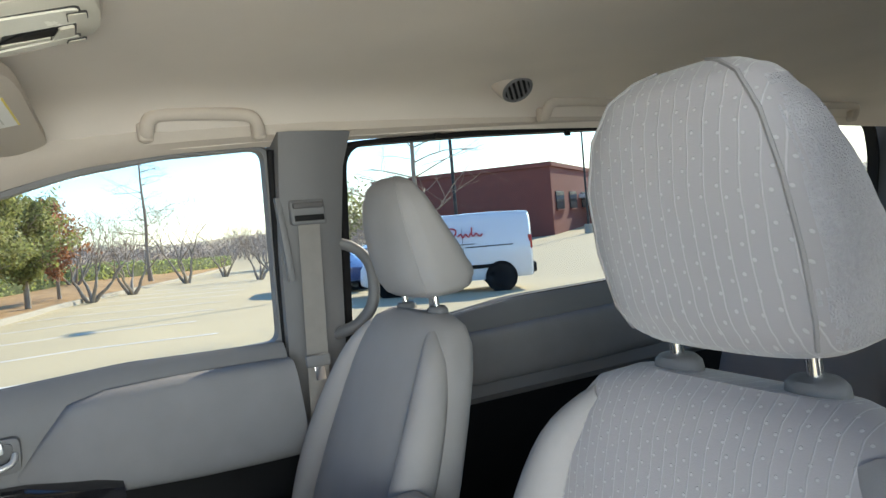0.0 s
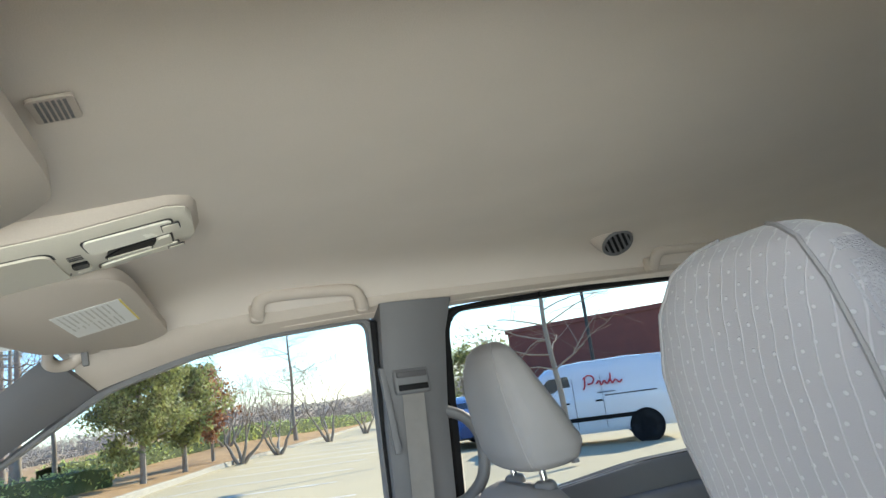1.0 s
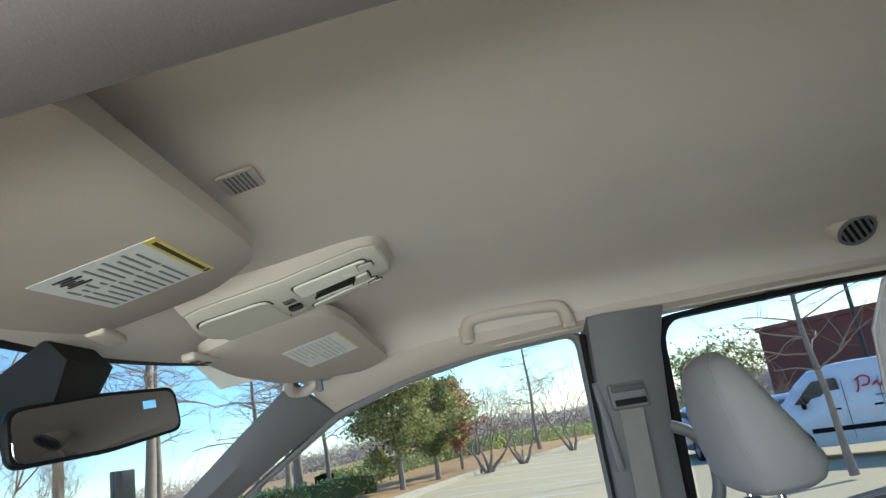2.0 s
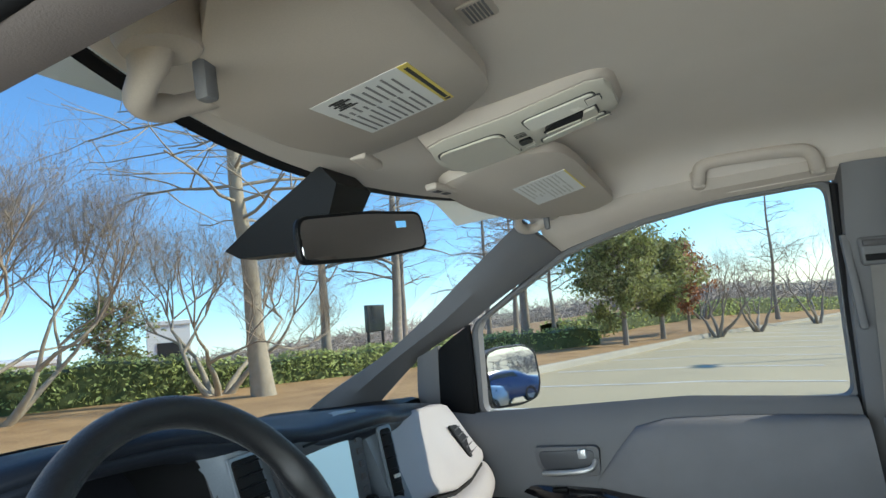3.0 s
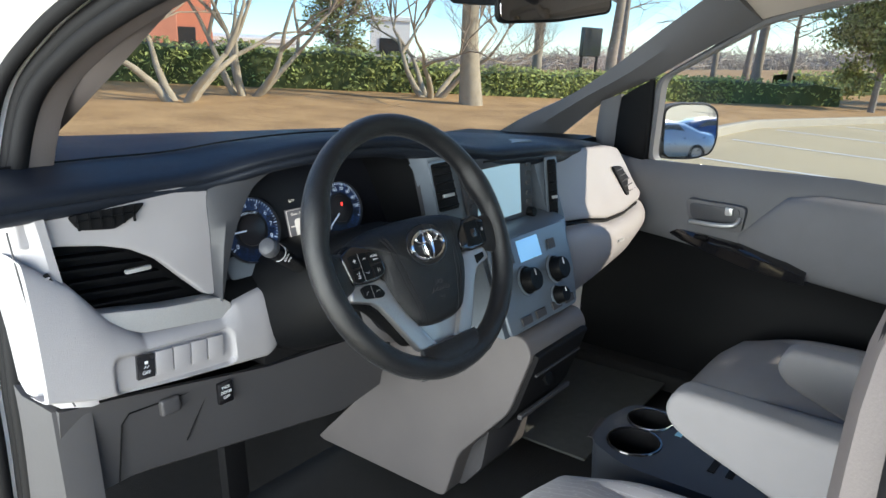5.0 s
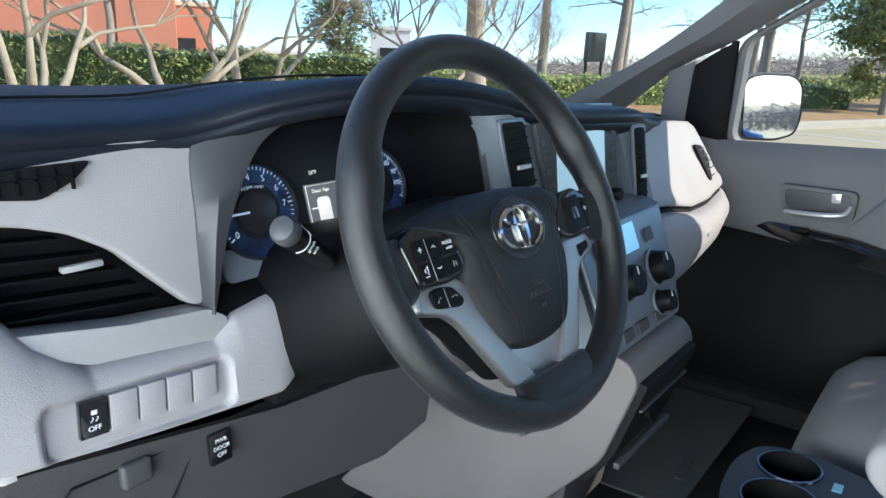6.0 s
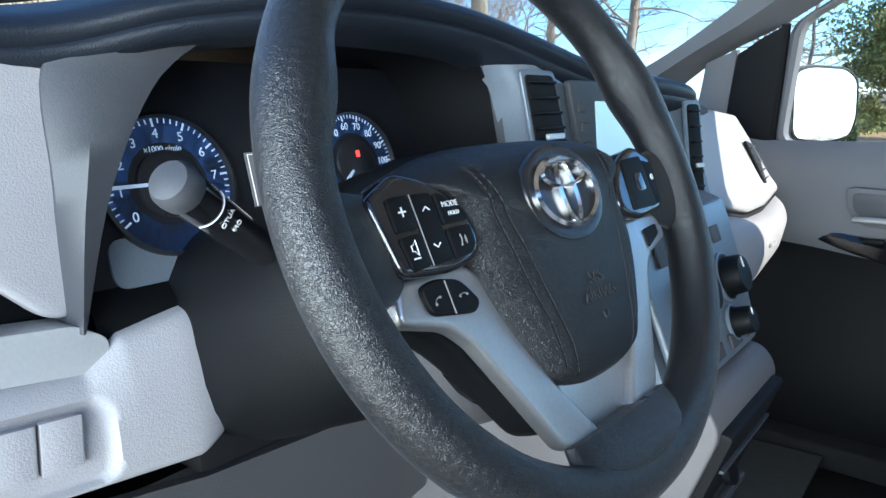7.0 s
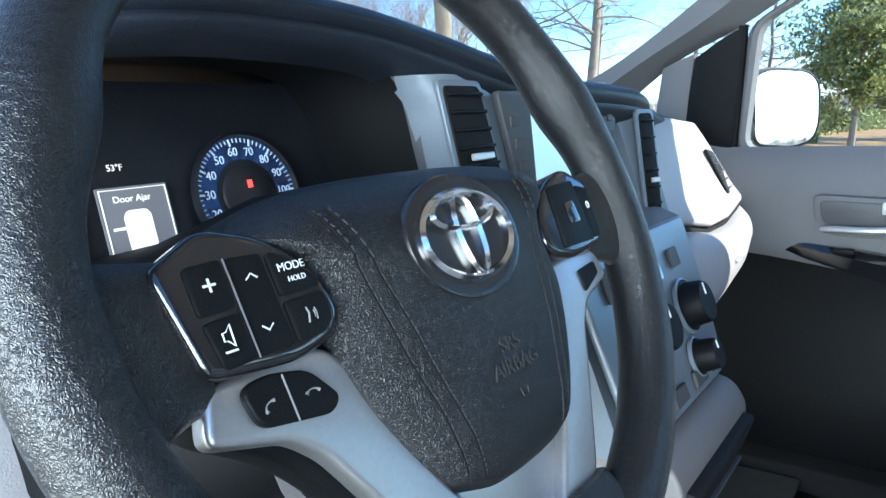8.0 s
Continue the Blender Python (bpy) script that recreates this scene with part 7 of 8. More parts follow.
def raw_part(name, verts, faces, material, parent, label=""):
    me = bpy.data.meshes.new(name)
    me.from_pydata(verts, [], faces)
    me.materials.append(material)
    for f in me.polygons:
        f.use_smooth = True
    ob = new(name, me)
    if parent:
        ob.parent = parent
        if parent.type == "EMPTY":
            ob.matrix_parent_inverse = Matrix.Translation(parent.location).inverted()
    return tagged(ob, label)


def leaf_cloud(rng, spots, size, verts, faces):
    """Small bent leaves round spots."""
    for c in spots:
        a = Vector((rng.uniform(-1, 1), rng.uniform(-1, 1), rng.uniform(-1, 1))).normalized()
        b = a.orthogonal().normalized()
        s = size * rng.uniform(0.6, 1.3)
        n = a.cross(b)
        k = len(verts)
        verts += [tuple(c - a * s), tuple(c + b * s * 0.5 + n * s * 0.15), tuple(c + a * s), tuple(c - b * s * 0.5 + n * s * 0.15)]
        faces += [(k, k + 1, k + 2, k + 3)]


def tall_tree(x, y, height, r, seed, label, lean=(0, 0), bark=BARK, levels=20):
    """A straight trunk with level, drooping side branches, bare in winter."""
    rng = random.Random(seed)
    z = land(x, y) + 0.05
    t = thing("bare_tree", (x, y, z), label, "tree", "bare trees")
    trunk = [Vector((x + lean[0] * s, y + lean[1] * s, z + height * s)) + Vector((rng.uniform(-1, 1), rng.uniform(-1, 1), 0)) * 0.04 * (0 < s < 1) for s in np.linspace(0, 1, 10)]
    rs = [r * (1.35 if i == 0 else 1.0) * (1 - 0.9 * i / 9) + 0.01 for i in range(10)]
    part("trunk", tube(smooth_line(trunk, 3), list(np.interp(np.linspace(0, 9, 28), range(10), rs)), 10), bark, t, "tapered grey trunk")
    limbs = []
    for i in range(levels):
        s = 0.30 + 0.68 * i / levels
        k = min(8, int(s * 9))
        p = trunk[k].lerp(trunk[k + 1], s * 9 - k)
        for _ in range(2):
            a = rng.uniform(0, 6.283)
            branches(rng, p, (math.cos(a), math.sin(a), 0.25), height * 0.34 * (1.08 - s) * rng.uniform(0.7, 1.2), r * 0.22 * (1.1 - s) + 0.008, 2, limbs, 0.12, 0.6, 4, 0.22)
    v, f = limbs_mesh(limbs, 5)
    raw_part("crown", v, f, TWIG if r < 0.13 else bark, t, "bare spreading branches")
    return t


def shrub_tree(x, y, height, seed, label, stems=5, bark=PALE_BARK):
    """A many-stemmed bare tree that opens upwards like a vase."""
    rng = random.Random(seed)
    z = land(x, y) + 0.05
    t = thing("multi_stem_tree", (x, y, z), label, "tree", "multi-stem trees")
    twigs = []
    for i in range(stems):
        a = 6.283 * i / stems + rng.uniform(-0.4, 0.4)
        limbs = []
        out = 0.42 + 0.38 * rng.random()
        p0 = Vector((x + 0.1 * math.cos(a), y + 0.1 * math.sin(a), z - 0.05))
        branches(rng, p0, (math.cos(a) * out, math.sin(a) * out, 1), height * 0.28, 0.082, 0, limbs, 0, 0.5, 0, 0.26)
        for _ in range(2):
            tip, d = limbs[0][0][-1], (limbs[0][0][-1] - limbs[0][0][-2]).normalized()
            q = Vector((rng.uniform(-1, 1), rng.uniform(-1, 1), 0.5)).normalized()
            fork = []
            branches(rng, tip, d * 0.7 + q * 0.5, height * 0.26, 0.040, 0, fork, 0, 0.5, 0, 0.36)
            limbs += fork
            end, e = fork[0][0][-1], (fork[0][0][-1] - fork[0][0][-2]).normalized()
            for _ in range(3 if bark is PALE_BARK else 2):
                q = Vector((rng.uniform(-1, 1), rng.uniform(-1, 1), 0.6)).normalized()
                branches(rng, end, e * 0.65 + q * 0.5, height * 0.32, 0.019, 3, twigs, -0.22, 0.72, 6 if bark is PALE_BARK else 3, 0.42)
        v, f = limbs_mesh(limbs, 9)
        raw_part("stem", v, f, bark, t, "smooth pale stem")
    v, f = limbs_mesh(twigs, 4)
    raw_part("crown", v, f, TWIG, t, "fine bare twigs")
    return t


def leafy_tree(x, y, height, width, seed, label, leaf, name="evergreen_tree", leaves=7000, size=0.07, trunk_r=0.10, base=0.22):
    rng = random.Random(seed)
    z = land(x, y) + 0.05
    t = thing(name, (x, y, z), label, "tree", "leafy trees")
    limbs = []
    trunk = [Vector((x, y, z - 0.05)), Vector((x + 0.05, y, z + height * 0.3)), Vector((x, y + 0.05, z + height * 0.6)), Vector((x, y, z + height * 0.92))]
    part("trunk", tube(smooth_line(trunk, 4), list(np.linspace(trunk_r, 0.02, 13)), 8), BARK, t, "dark trunk")
    for i in range(30):
        s = base + (0.95 - base) * i / 30
        a = rng.uniform(0, 6.283)
        w = width * 0.5 * math.sin(math.pi * min(1, (s - base) / (1 - base) * 0.8 + 0.18)) * rng.uniform(0.65, 1.15)
        branches(rng, (x, y, z + height * s), (math.cos(a), math.sin(a), 0.45), w, 0.03, 2, limbs, 0.0, 0.6, 4, 0.25)
    v, f = limbs_mesh(limbs, 4)
    raw_part("limbs", v, f, BARK, t, "branching limbs")
    tips = [p for pts, _ in limbs for p in pts[1:]]
    spots = [rng.choice(tips) + Vector((rng.gauss(0, 1), rng.gauss(0, 1), rng.gauss(0, 1))) * 0.12 * height / 4 for _ in range(leaves)]
    v, f = [], []
    leaf_cloud(rng, spots, size, v, f)
    raw_part("crown", v, f, leaf, t, "clumps of small leaves")
    return t


def hedge(points, height, depth, seed, label, per=520, size=0.058):
    """A clipped hedge: a dark inner sheet for its shade and leaves over its faces."""
    rng = random.Random(seed)
    a, b = Vector(points[0]), Vector(points[1])
    d = (b - a)
    ln = d.length
    d.normalize()
    nrm = Vector((-d.y, d.x))
    mid = (a + b) / 2
    h = thing("clipped_hedge", (mid.x, mid.y, land(mid.x, mid.y)), label, "hedge", "hedges", "stuff")
    rows = []
    for i in range(int(ln / 0.6) + 2):
        p = a + d * min(ln, i * 0.6)
        z = land(p.x, p.y)
        top = height * (1 + 0.05 * math.sin(i * 1.7) + 0.03 * math.sin(i * 4.1))
        c = lambda k, zz: (p.x + nrm.x * k, p.y + nrm.y * k, z + zz)
        rows.append([c(-depth / 2 * 0.9, 0), c(-depth / 2, top * 0.5), c(-depth / 2 * 0.9, top * 0.93), c(0, top), c(depth / 2 * 0.9, top * 0.93), c(depth / 2, top * 0.5), c(depth / 2 * 0.9, 0)])
    # shade inside the hedge is put into this sheet's dark green
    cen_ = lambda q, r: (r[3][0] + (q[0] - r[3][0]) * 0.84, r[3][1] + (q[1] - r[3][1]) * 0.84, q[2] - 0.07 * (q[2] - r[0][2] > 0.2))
    part("core", sheet([[cen_(q, r) for q in r] for r in rows], 0.0), HEDGE_SHADE, h, "dark green inner sheet for the shade between the leaves")
    spots = []
    for _ in range(int(ln * per)):
        i = rng.randrange(len(rows) - 1)
        u, k = rng.random(), rng.random() * 5.98
        j = int(k)
        p = Vector(rows[i][j]).lerp(Vector(rows[i][j + 1]), k - j).lerp(Vector(rows[i + 1][j]).lerp(Vector(rows[i + 1][j + 1]), k - j), u)
        away = Vector((p.x - rows[i][3][0], p.y - rows[i][3][1], (p.z - rows[i][0][2] - height * 0.5) * 1.2)).normalized()
        billow = math.sin(5.1 * p.x + 3.3 * p.z) + math.sin(7.7 * p.y + 4.3 * p.x + 5.9 * p.z) + math.sin(11.3 * p.x - 6.1 * p.z + 2.0)
        spots.append(p + away * (0.022 * billow - 0.01) + Vector((rng.gauss(0, 1), rng.gauss(0, 1), rng.gauss(0, 1))) * 0.03)
    v, f = [], []
    leaf_cloud(rng, spots, size, v, f)
    raw_part("leaves", v, f, HEDGE, h, "small glossy leaves")


# bank before the bumper: hedge, pale-stemmed shrubs, one tall tree
hedge([(-16, 20), (5.6, 13.9)], 1.18, 1.0, 1, "clipped green hedge on the bank")
hedge([(5.6, 13.9), (10.8, 10.1)], 0.98, 1.0, 2, "clipped green hedge on the bank")
hedge([(10.8, 10.1), (19.0, 5.6)], 0.76, 1.0, 3, "clipped green hedge along the lot")
hedge([(19.0, 5.6), (22.2, 3.5)], 0.78, 1.1, 4, "clipped green hedge along the lot", 110, 0.07)
hedge([(25, 5.4), (40, -1.0)], 0.9, 1.1, 6, "dark hedge behind the evergreen tree", 90, 0.08)
hedge([(40, -1.0), (68, -13)], 1.0, 1.2, 5, "dark hedge at the far edge of the lot", 60, 0.1)
tall_tree(10.0, 7.65, 11.5, 0.18, 3, "tall bare tree with a pale trunk near the hedge", (-0.7, 0.5), PALE_BARK, 24)
shrub_tree(4.95, 9.75, 4.6, 11, "pale-stemmed bare shrub tree before the hedge", 4)
shrub_tree(6.6, 10.3, 4.6, 12, "pale-stemmed bare shrub tree before the hedge", 5)
shrub_tree(10.3, 8.95, 4.2, 13, "pale-stemmed bare shrub tree before the hedge", 5)
shrub_tree(2.6, 9.3, 4.4, 14, "pale-stemmed bare shrub tree before the hedge", 5)
for i, (x, y, h, r) in enumerate(((14.6, 9.0, 8, 0.13), (15.6, 7.4, 8, 0.14), (22.9, 7.2, 7, 0.10), (23.2, 5.9, 8.0, 0.15), (29, 7.5, 8.0, 0.12), (31.5, 8.5, 8.5, 0.13), (23.5, 4.9, 6.5, 0.08), (26, 12, 9, 0.14), (3.0, 24, 8, 0.13), (10, 22, 8, 0.13))):
    tall_tree(x, y, h, r, 40 + i, "tall bare tree on the far side of the hedge", (random.uniform(-0.3, 0.3), random.uniform(-0.3, 0.3)), BARK, 14)
leafy_tree(21.0, 2.2, 4.2, 2.7, 21, "olive-green evergreen tree on the mulch bed", LEAF, leaves=15000, size=0.075)
leafy_tree(23.6, 1.25, 3.4, 1.9, 25, "lighter green evergreen tree on the mulch bed", LEAF, leaves=8000, size=0.075)
leafy_tree(26.2, 0.45, 3.5, 1.6, 22, "small tree with rust-coloured leaves", LEAF_RED, "rust_tree", 2600, 0.07, 0.07)
leafy_tree(12.9, 14.6, 2.3, 1.8, 23, "dark evergreen behind the hedge", LEAF, leaves=4500, size=0.06)
for i, (x, y, h) in enumerate(((25.5, -0.5, 3.4), (29, -2, 3.6), (36, -5, 5.5), (42, -8, 4.0), (47, -12, 4.5), (35, 0, 3.6), (33, -8, 3.2), (40, -16, 3.4))):
    shrub_tree(x, y, h, 60 + i, "bare bushy tree at the edge of the lot", 4, BARK)
tall_tree(38, -3.5, 8.5, 0.10, 71, "slender bare tree at the edge of the lot", (0, 0), BARK, 16)
tall_tree(10.8, -6.1, 5.6, 0.055, 72, "thin bare tree beside the parked van", (-0.6, 0.6), BARK, 14)
leafy_tree(52, -18, 4.0, 7, 24, "round green bush far across the lot", LEAF, leaves=4000, size=0.14)


# hazy bare woods all along the horizon
WOODS = mat("hazy_bare_woods", (0.40, 0.34, 0.30), (0.28, 0.24, 0.21), rough=1.0, scale=0.2, fine=3)
rng = random.Random(5)
limbs = []
for i in range(300):
    a = radians(-28 + 178 * (i + rng.random()) / 300)  # bearing to the right of +y
    d = rng.uniform(62, 120)
    x, y = d * math.sin(a), d * math.cos(a)
    z, h = land(x, y) - 0.3, rng.uniform(1.6, 4.0) * d / 90
    for _ in range(44):
        q = Vector((x + rng.gauss(0, 2.2), y + rng.gauss(0, 2.2), z))
        limbs.append(([q, q + Vector((rng.gauss(0, 0.35), rng.gauss(0, 0.35), h * 0.5)), q + Vector((rng.gauss(0, 1.6), rng.gauss(0, 1.6), h * rng.uniform(0.45, 1.0)))], [0.07, 0.05, 0.018]))
v, f = limbs_mesh(limbs, 3)
woods = thing("far_woods", (60, 60, 0), "hazy bare woods along the horizon", "woods", "", "stuff")
raw_part("bare_trees", v, f, WOODS, woods)


# ---- buildings, vehicles and poles far off ----
BRICK = mat("red_brick", (0.24, 0.075, 0.055), (0.17, 0.055, 0.042), rough=0.9, scale=2, fine=30, bump=0.3, bscale=40)
CREAM = mat("cream_stucco", (0.60, 0.50, 0.38), (0.52, 0.43, 0.33), rough=0.9, scale=1, fine=20)
WHITEW = mat("white_wall", (0.70, 0.70, 0.70), (0.62, 0.62, 0.62), rough=0.85, scale=1, fine=20)
DKGLASS = mat("dark_window", (0.03, 0.035, 0.04), (0.02, 0.024, 0.03), rough=0.1, scale=2)
ROOFM = mat("pale_roof_metal", (0.62, 0.62, 0.62), (0.54, 0.54, 0.54), rough=0.5, scale=2)
TANW = mat("tan_panels", (0.42, 0.32, 0.21), (0.35, 0.27, 0.17), rough=0.9, scale=2)


def building(x, y, w, d, h, turn, wall, label, floors, bays, band=None, awning=False):
    """A flat-roofed block with parapet and rows of windows on its front."""
    z = land(x, y) - 0.3
    b = thing("commercial_building", (x, y, z), label, "building")
    m = pose(x, y, z, 0, 0, turn)
    body = part("wall", box((0, 0, h / 2), (w, d, h), 0.03, 1, m), wall, b)
    part("parapet", box((0, 0, h + 0.15), (w + 0.3, d + 0.3, 0.35), 0.04, 1, m), band or wall, b)
    part("roof", box((0, 0, h + 0.05), (w - 0.5, d - 0.5, 0.1), 0, 1, m), ROOFM, b)
    for i in range(floors):
        for j in range(bays):
            wx = -w / 2 + w * (j + 0.5) / bays
            wz = 1.1 + (h - 1.2) * (i + 0.4) / max(1, floors)
            win = part("window", box((wx, -d / 2 - 0.03, wz), (w / bays * 0.55, 0.1, 1.3), 0.02, 1, m), DKGLASS, b)
            part("sill", box((wx, -d / 2 - 0.1, wz - 0.72), (w / bays * 0.62, 0.2, 0.1), 0.01, 1, m), band or wall, win)
    if awning:
        part("canopy", box((0.0, -d / 2 - 1.4, 2.9), (w * 0.42, 2.8, 0.35), 0.05, 1, m), ROOFM, b, "white canopy roof")
        for s in (-1, 1):
            part("canopy_post", box((s * w * 0.19, -d / 2 - 2.6, 1.4), (0.25, 0.25, 2.9), 0.02, 1, m), BRICK, b)
    return b


building(52, -37, 30, 14, 5.0, -52, BRICK, "red-brown brick building with a white canopy", 1, 7, None, True)
building(60, -52, 24, 10, 3.6, -52, TANW, "low tan building across the lot", 1, 5)
SALMON = mat("salmon_stucco", (0.50, 0.20, 0.13), (0.43, 0.17, 0.11), rough=0.9, scale=1, fine=20)
cream = building(17.5, 47.5, 16, 12, 13, -28, CREAM, "tall cream building with a salmon-red lower storey beyond the hedge", 0, 5, SALMON)
part("lower_storey", box((0, 0, 3.3), (16.3, 12.3, 6.6), 0.05, 1, pose(17.5, 47.5, land(17.5, 47.5) - 0.3, 0, 0, -28)), SALMON, cream, "salmon-red lower storey")
part("corner_pier", box((6.6, -6.1, 5.0), (3.2, 0.8, 10.0), 0.05, 1, pose(17.5, 47.5, land(17.5, 47.5) - 0.3, 0, 0, -28)), SALMON, cream, "salmon-red corner pier")
building(27.2, 48, 5.0, 8, 5.6, -28, SALMON, "low salmon-red building wing beyond the hedge", 1, 1, CREAM)
building(43, 41, 3.2, 5, 4.4, -45, WHITEW, "white commercial building far off", 1, 1)
building(36, 52, 9, 10, 2.9, -38, WHITEW, "pale commercial building far off", 1, 2)

POLE = mat("dark_pole_metal", (0.05, 0.05, 0.05), (0.035, 0.035, 0.035), rough=0.5, metal=0.6, scale=4)


def light_pole(x, y, h, label):
    z = land(x, y)
    p = thing("lamp_post", (x, y, z), label, "lamp post", "lamp posts")
    part("base", lathe([(0.28, 0.0), (0.28, 0.6), (0.0, 0.6)], pose(x, y, z - 0.02), 16), KERB, p, "concrete base")
    part("post", tube([(x, y, z + 0.5), (x, y, z + h)], [0.075, 0.05], 10), POLE, p, "dark steel post")
    part("lamp_head", box((x - 0.3, y, z + h), (0.8, 0.35, 0.12), 0.03), POLE, p, "flat lamp head")


light_pole(20.95, -12.5, 9.0, "tall dark lamp post in the parking lot")
light_pole(33.5, -29.4, 9.0, "tall lamp post near the brick building")
sign = thing("hanging_sign", (18.5, 9.6, 0.5), "dark square sign board on posts behind the trees", "sign")
part("board", box((18.6, 9.6, 2.0), (1.2, 0.12, 0.85), 0.02, 1), DKGLASS, sign)
for s in (-0.5, 0.5):
    part("post", tube([(18.6 + s, 9.6, 0.2), (18.6 + s, 9.6, 2.0)], 0.05, 8), POLE, sign)

TYRE = mat("tyre_rubber", (0.02, 0.02, 0.02), (0.014, 0.014, 0.014), rough=0.9, scale=20)
RIM = mat("wheel_rim_metal", (0.45, 0.45, 0.46), (0.36, 0.36, 0.37), rough=0.35, metal=0.8, scale=20)
RED_PAINT = mat("red_lettering", (0.55, 0.03, 0.04), (0.48, 0.025, 0.035), rough=0.4, scale=8)
LAMP_RED = mat("tail_lamp", (0.45, 0.02, 0.02), (0.38, 0.015, 0.015), rough=0.2, scale=20)


def car_body(sections, m, n=22):
    """Skin over cross-sections (y, half width, sill height, roof height, roof half width)."""
    rings = []
    for y, a, z0, z1, at in sections:
        zm = z0 + (z1 - z0) * 0.48
        ring = [(-a * 0.92, y, z0), (-a, y, z0 + 0.12), (-a, y, zm), (-(a * 0.35 + at * 0.65), y, z1 - (z1 - zm) * 0.25), (-at * 0.85, y, z1 - 0.02), (-at * 0.4, y, z1), (at * 0.4, y, z1), (at * 0.85, y, z1 - 0.02), (a * 0.35 + at * 0.65, y, z1 - (z1 - zm) * 0.25), (a, y, zm), (a, y, z0 + 0.12), (a * 0.92, y, z0)]
        rings.append([m @ Vector(p) for p in ring])
    return loft(rings)


def wheels(m, ys, track, r, parent):
    for y in ys:
        for s in (-1, 1):
            w = m @ pose(s * track, y, r, 0, 90, 0)
            t = part("wheel", lathe([(r * 0.62, -0.10), (r * 0.96, -0.10), (r, -0.07), (r, 0.07), (r * 0.96, 0.10), (r * 0.62, 0.10), (r * 0.62, -0.10)], w, 28), TYRE, parent, "black tyre")
            part("rim", lathe([(0.0, -0.06), (r * 0.6, -0.07), (r * 0.63, -0.09), (r * 0.63, 0.09), (r * 0.6, 0.07), (0.0, 0.06)], w, 20), RIM, t, "grey wheel rim")


def delivery_van(x, y, turn):
    z = land(x, y)
    v = thing("delivery_van", (x, y, z), "white delivery van with a red scribbled emblem, parked", "van")
    m = pose(x, y, z, 0, 0, turn)
    secs = [(-2.18, 0.80, 0.35, 1.86, 0.66), (-2.12, 0.87, 0.30, 1.94, 0.72), (-1.2, 0.89, 0.28, 1.98, 0.74), (0.0, 0.89, 0.28, 1.97, 0.74), (0.55, 0.89, 0.28, 1.94, 0.72), (0.85, 0.89, 0.28, 1.86, 0.68), (1.15, 0.88, 0.28, 1.62, 0.66), (1.45, 0.87, 0.28, 1.28, 0.72), (1.75, 0.85, 0.30, 1.08, 0.74), (2.05, 0.80, 0.33, 0.95, 0.66), (2.18, 0.70, 0.38, 0.80, 0.5)]
    part("body", car_body(secs, m), PAINT, v, "white van body")
    for s in (-1, 1):
        part("side_window", prism(rounded_poly([(0.25, 1.18), (0.30, 1.66), (0.78, 1.64), (1.22, 1.20)], 0.05), 0.02, m @ Matrix(((0, 0, s, s * 0.815), (1, 0, 0, 0), (0, 1, 0, 0), (0, 0, 0, 1))), 0), DKGLASS, v, "dark cab window")
        part("door_gap", box((s * 0.892, -0.45, 1.0), (0.008, 0.012, 1.2), 0, 1, m), INK, v)
        part("door_gap", box((s * 0.892, 0.22, 1.0), (0.008, 0.012, 1.2), 0, 1, m), INK, v)
        part("rail", box((s * 0.885, -1.1, 1.12), (0.02, 1.2, 0.03), 0, 1, m), KNEE, v)
        part("moulding", box((s * 0.892, -0.1, 0.62), (0.02, 2.2, 0.10), 0.01, 1, m), DARK, v)
        part("door_handle", box((s * 0.90, -0.35, 1.02), (0.03, 0.16, 0.04), 0.01, 1, m), DARK, v)
        part("door_handle", box((s * 0.90, 0.42, 1.02), (0.03, 0.16, 0.04), 0.01, 1, m), DARK, v)
        part("tail_lamp", box((s * 0.80, -2.13, 1.15), (0.12, 0.10, 0.35), 0.02, 1, m), LAMP_RED, v, "red tail lamp")
        for y in (-1.35, 1.38):
            part("wheel_arch", lathe([(0.0, 0.0), (0.40, 0.0), (0.40, 0.05), (0.0, 0.05)], m @ pose(s * 0.85, y, 0.33, 0, s * 90, 0), 28), BLACK, v)
    # red emblem as plain strokes on the side
    P = lambda u, w: m @ Vector((-0.895, -0.10 - u, 1.38 + w))
    strokes = [[(0.0, 0.22), (-0.03, 0.0), (-0.08, -0.08)], [(-0.06, 0.16), (0.08, 0.24), (0.20, 0.18), (0.16, 0.06), (0.04, 0.04)], [(0.24, 0.02), (0.32, 0.09), (0.36, -0.01), (0.44, 0.08), (0.50, 0.0), (0.58, 0.10), (0.62, 0.0), (0.70, 0.08), (0.78, 0.0), (0.86, 0.06)], [(0.60, 0.24), (0.58, 0.04)]]
    for st in strokes:
        part("emblem_stroke", tube([P(q.x, q.y) for q in smooth_line([(a, b, 0) for a, b in st], 4)], 0.02, 6), RED_PAINT, v, "red emblem stroke")
    part("small_print", box((-0.897, -0.55, 1.20), (0.006, 0.42, 0.03), 0, 1, m), GREY_INK, v)
    for s in (-1, 1):
        part("door_mirror", box((s * 1.02, 1.02, 1.20), (0.16, 0.10, 0.22), 0.04, 2, m), DARK, v)
    wheels(m, (-1.35, 1.38), 0.80, 0.33, v)
    part("bumper", box((0, -2.2, 0.50), (1.5, 0.14, 0.26), 0.05, 2, m), DARK, v)
    return v


delivery_van(14.8, -8.6, -28)


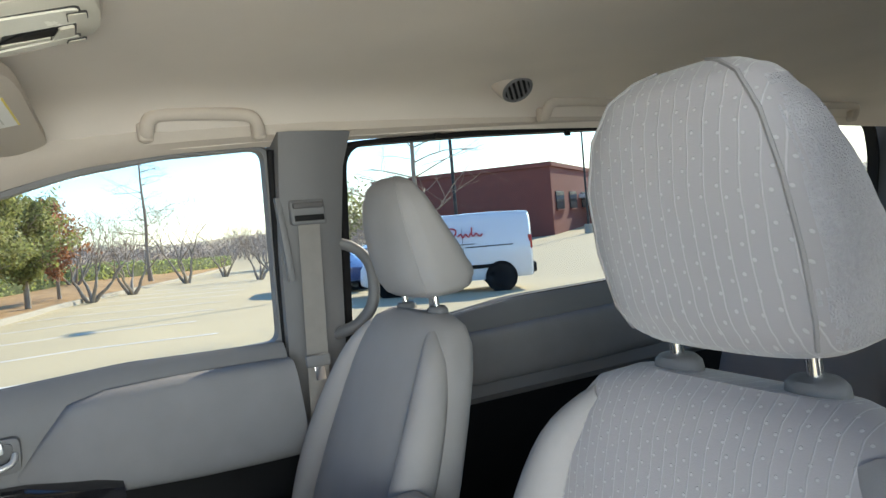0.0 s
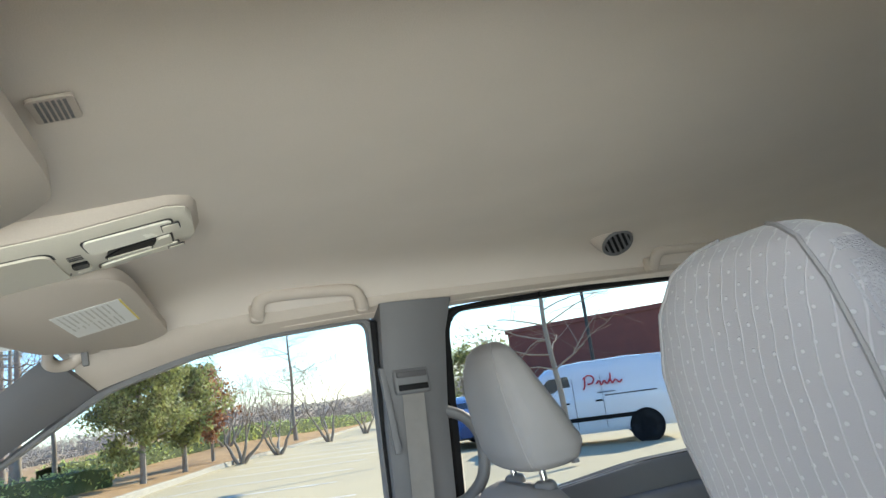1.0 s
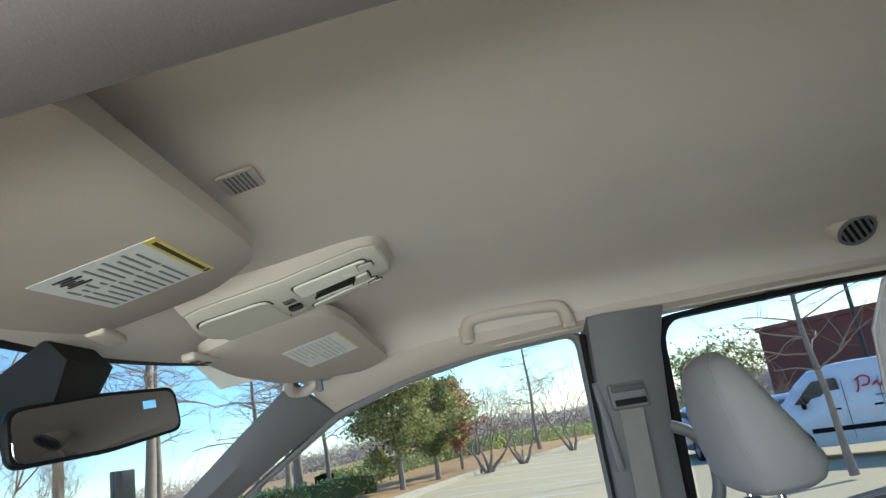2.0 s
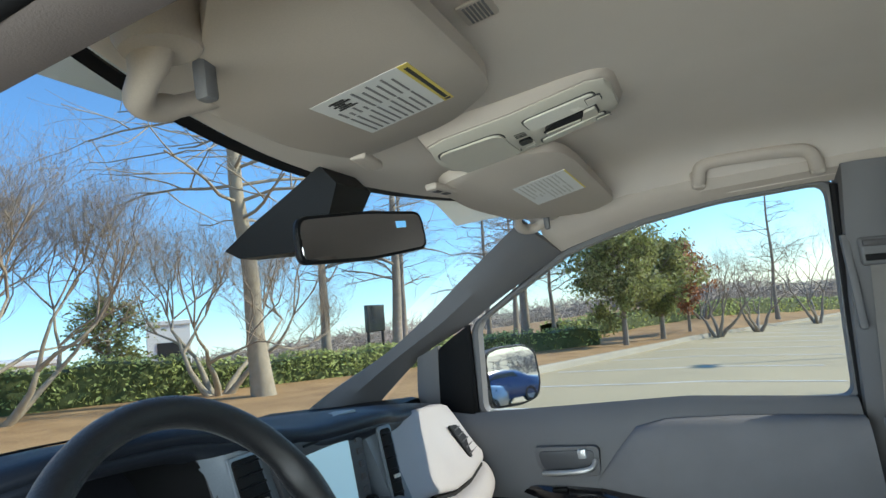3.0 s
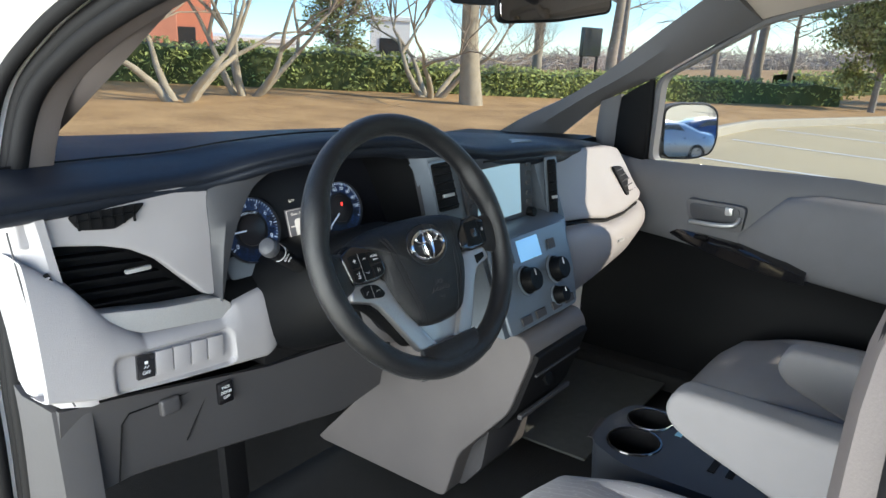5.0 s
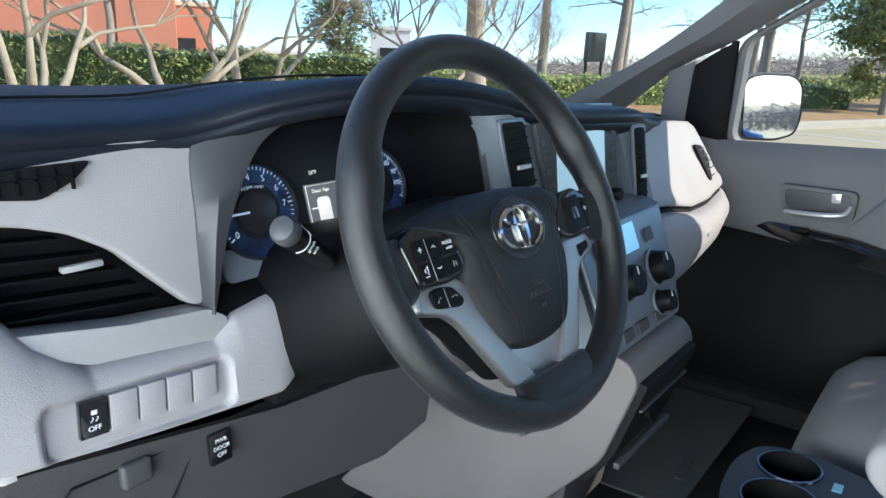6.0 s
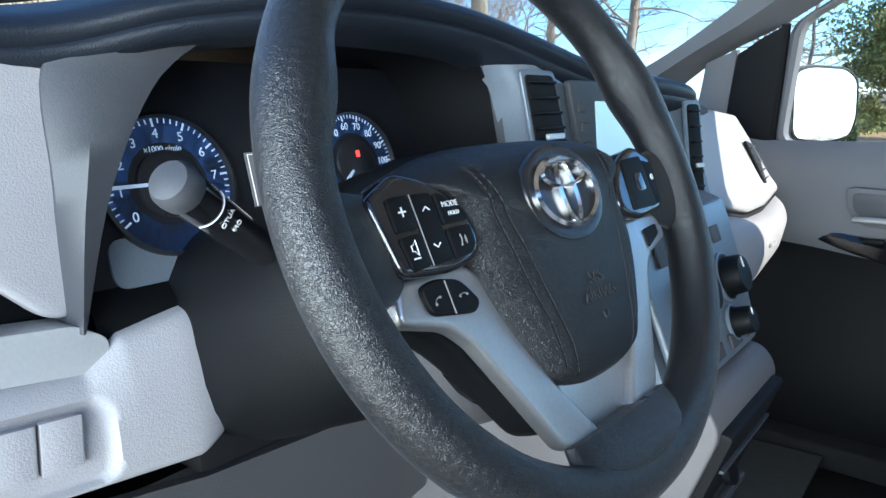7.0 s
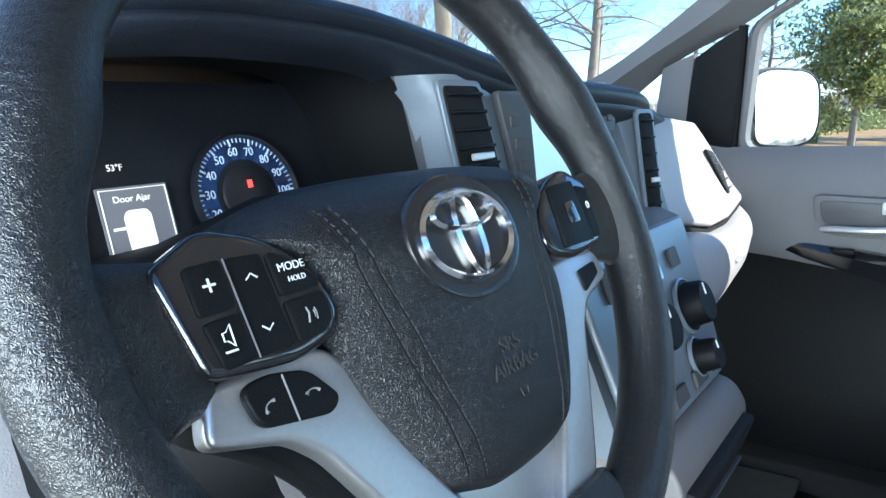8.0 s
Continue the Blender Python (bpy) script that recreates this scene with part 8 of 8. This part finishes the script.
def saloon(x, y, turn, paint, label, group="parked cars"):
    z = land(x, y)
    c = thing("parked_car", (x, y, z), label, "car", group)
    m = pose(x, y, z, 0, 0, turn)
    secs = [(-2.25, 0.70, 0.40, 0.85, 0.5), (-2.1, 0.84, 0.30, 1.00, 0.65), (-1.6, 0.89, 0.25, 1.08, 0.72), (-1.1, 0.90, 0.25, 1.36, 0.58), (-0.5, 0.90, 0.25, 1.45, 0.58), (0.2, 0.90, 0.25, 1.44, 0.58), (0.7, 0.90, 0.25, 1.28, 0.60), (1.15, 0.89, 0.25, 1.02, 0.74), (1.8, 0.86, 0.28, 0.92, 0.70), (2.2, 0.72, 0.36, 0.75, 0.5)]
    part("body", car_body(secs, m), paint, c)
    for s in (-1, 1):
        part("side_window", prism(rounded_poly([(-1.05, 1.0), (-0.75, 1.30), (0.2, 1.31), (0.75, 1.02)], 0.05), 0.02, m @ Matrix(((0, 0, s, s * 0.74), (1, 0, 0, 0), (0, 1, 0, 0), (0, 0, 0, 1))), 0), DKGLASS, c)
    part("windscreen", box((0, 0.88, 1.17), (1.1, 0.02, 0.36), 0.005, 1, m @ Matrix.Translation((0, 0.88, 1.17)) @ pose(0, 0, 0, 58) @ Matrix.Translation((0, -0.88, -1.17))), DKGLASS, c)
    wheels(m, (-1.35, 1.35), 0.80, 0.32, c)
    return c


SILVERCAR = mat("silver_car_paint", (0.50, 0.51, 0.52), (0.45, 0.46, 0.47), rough=0.3, metal=0.5, scale=4, coat=0.6)
BLUECAR = mat("blue_car_paint", (0.03, 0.07, 0.20), (0.025, 0.06, 0.17), rough=0.3, scale=4, coat=0.7)
saloon(19.8, -9.0, -2, SILVERCAR, "silver car parked beside the van")
saloon(19.9, -7.0, 88, BLUECAR, "dark blue car parked beyond the silver one")
saloon(9.0, -20.5, 80, SILVERCAR, "silver car parked across the lot behind")
saloon(12.5, -24.0, 80, BLUECAR, "dark car parked across the lot behind")

# what stands on the lot is upright against the ground, which slopes in the van's axes
for ob in list(scene.objects):
    if ob.parent is None and ob.type == "EMPTY" and ob.name.split(".")[0] in ("bare_tree", "multi_stem_tree", "evergreen_tree", "rust_tree", "commercial_building", "lamp_post", "hanging_sign", "delivery_van", "parked_car"):
        ob.rotation_euler.x += 0.085
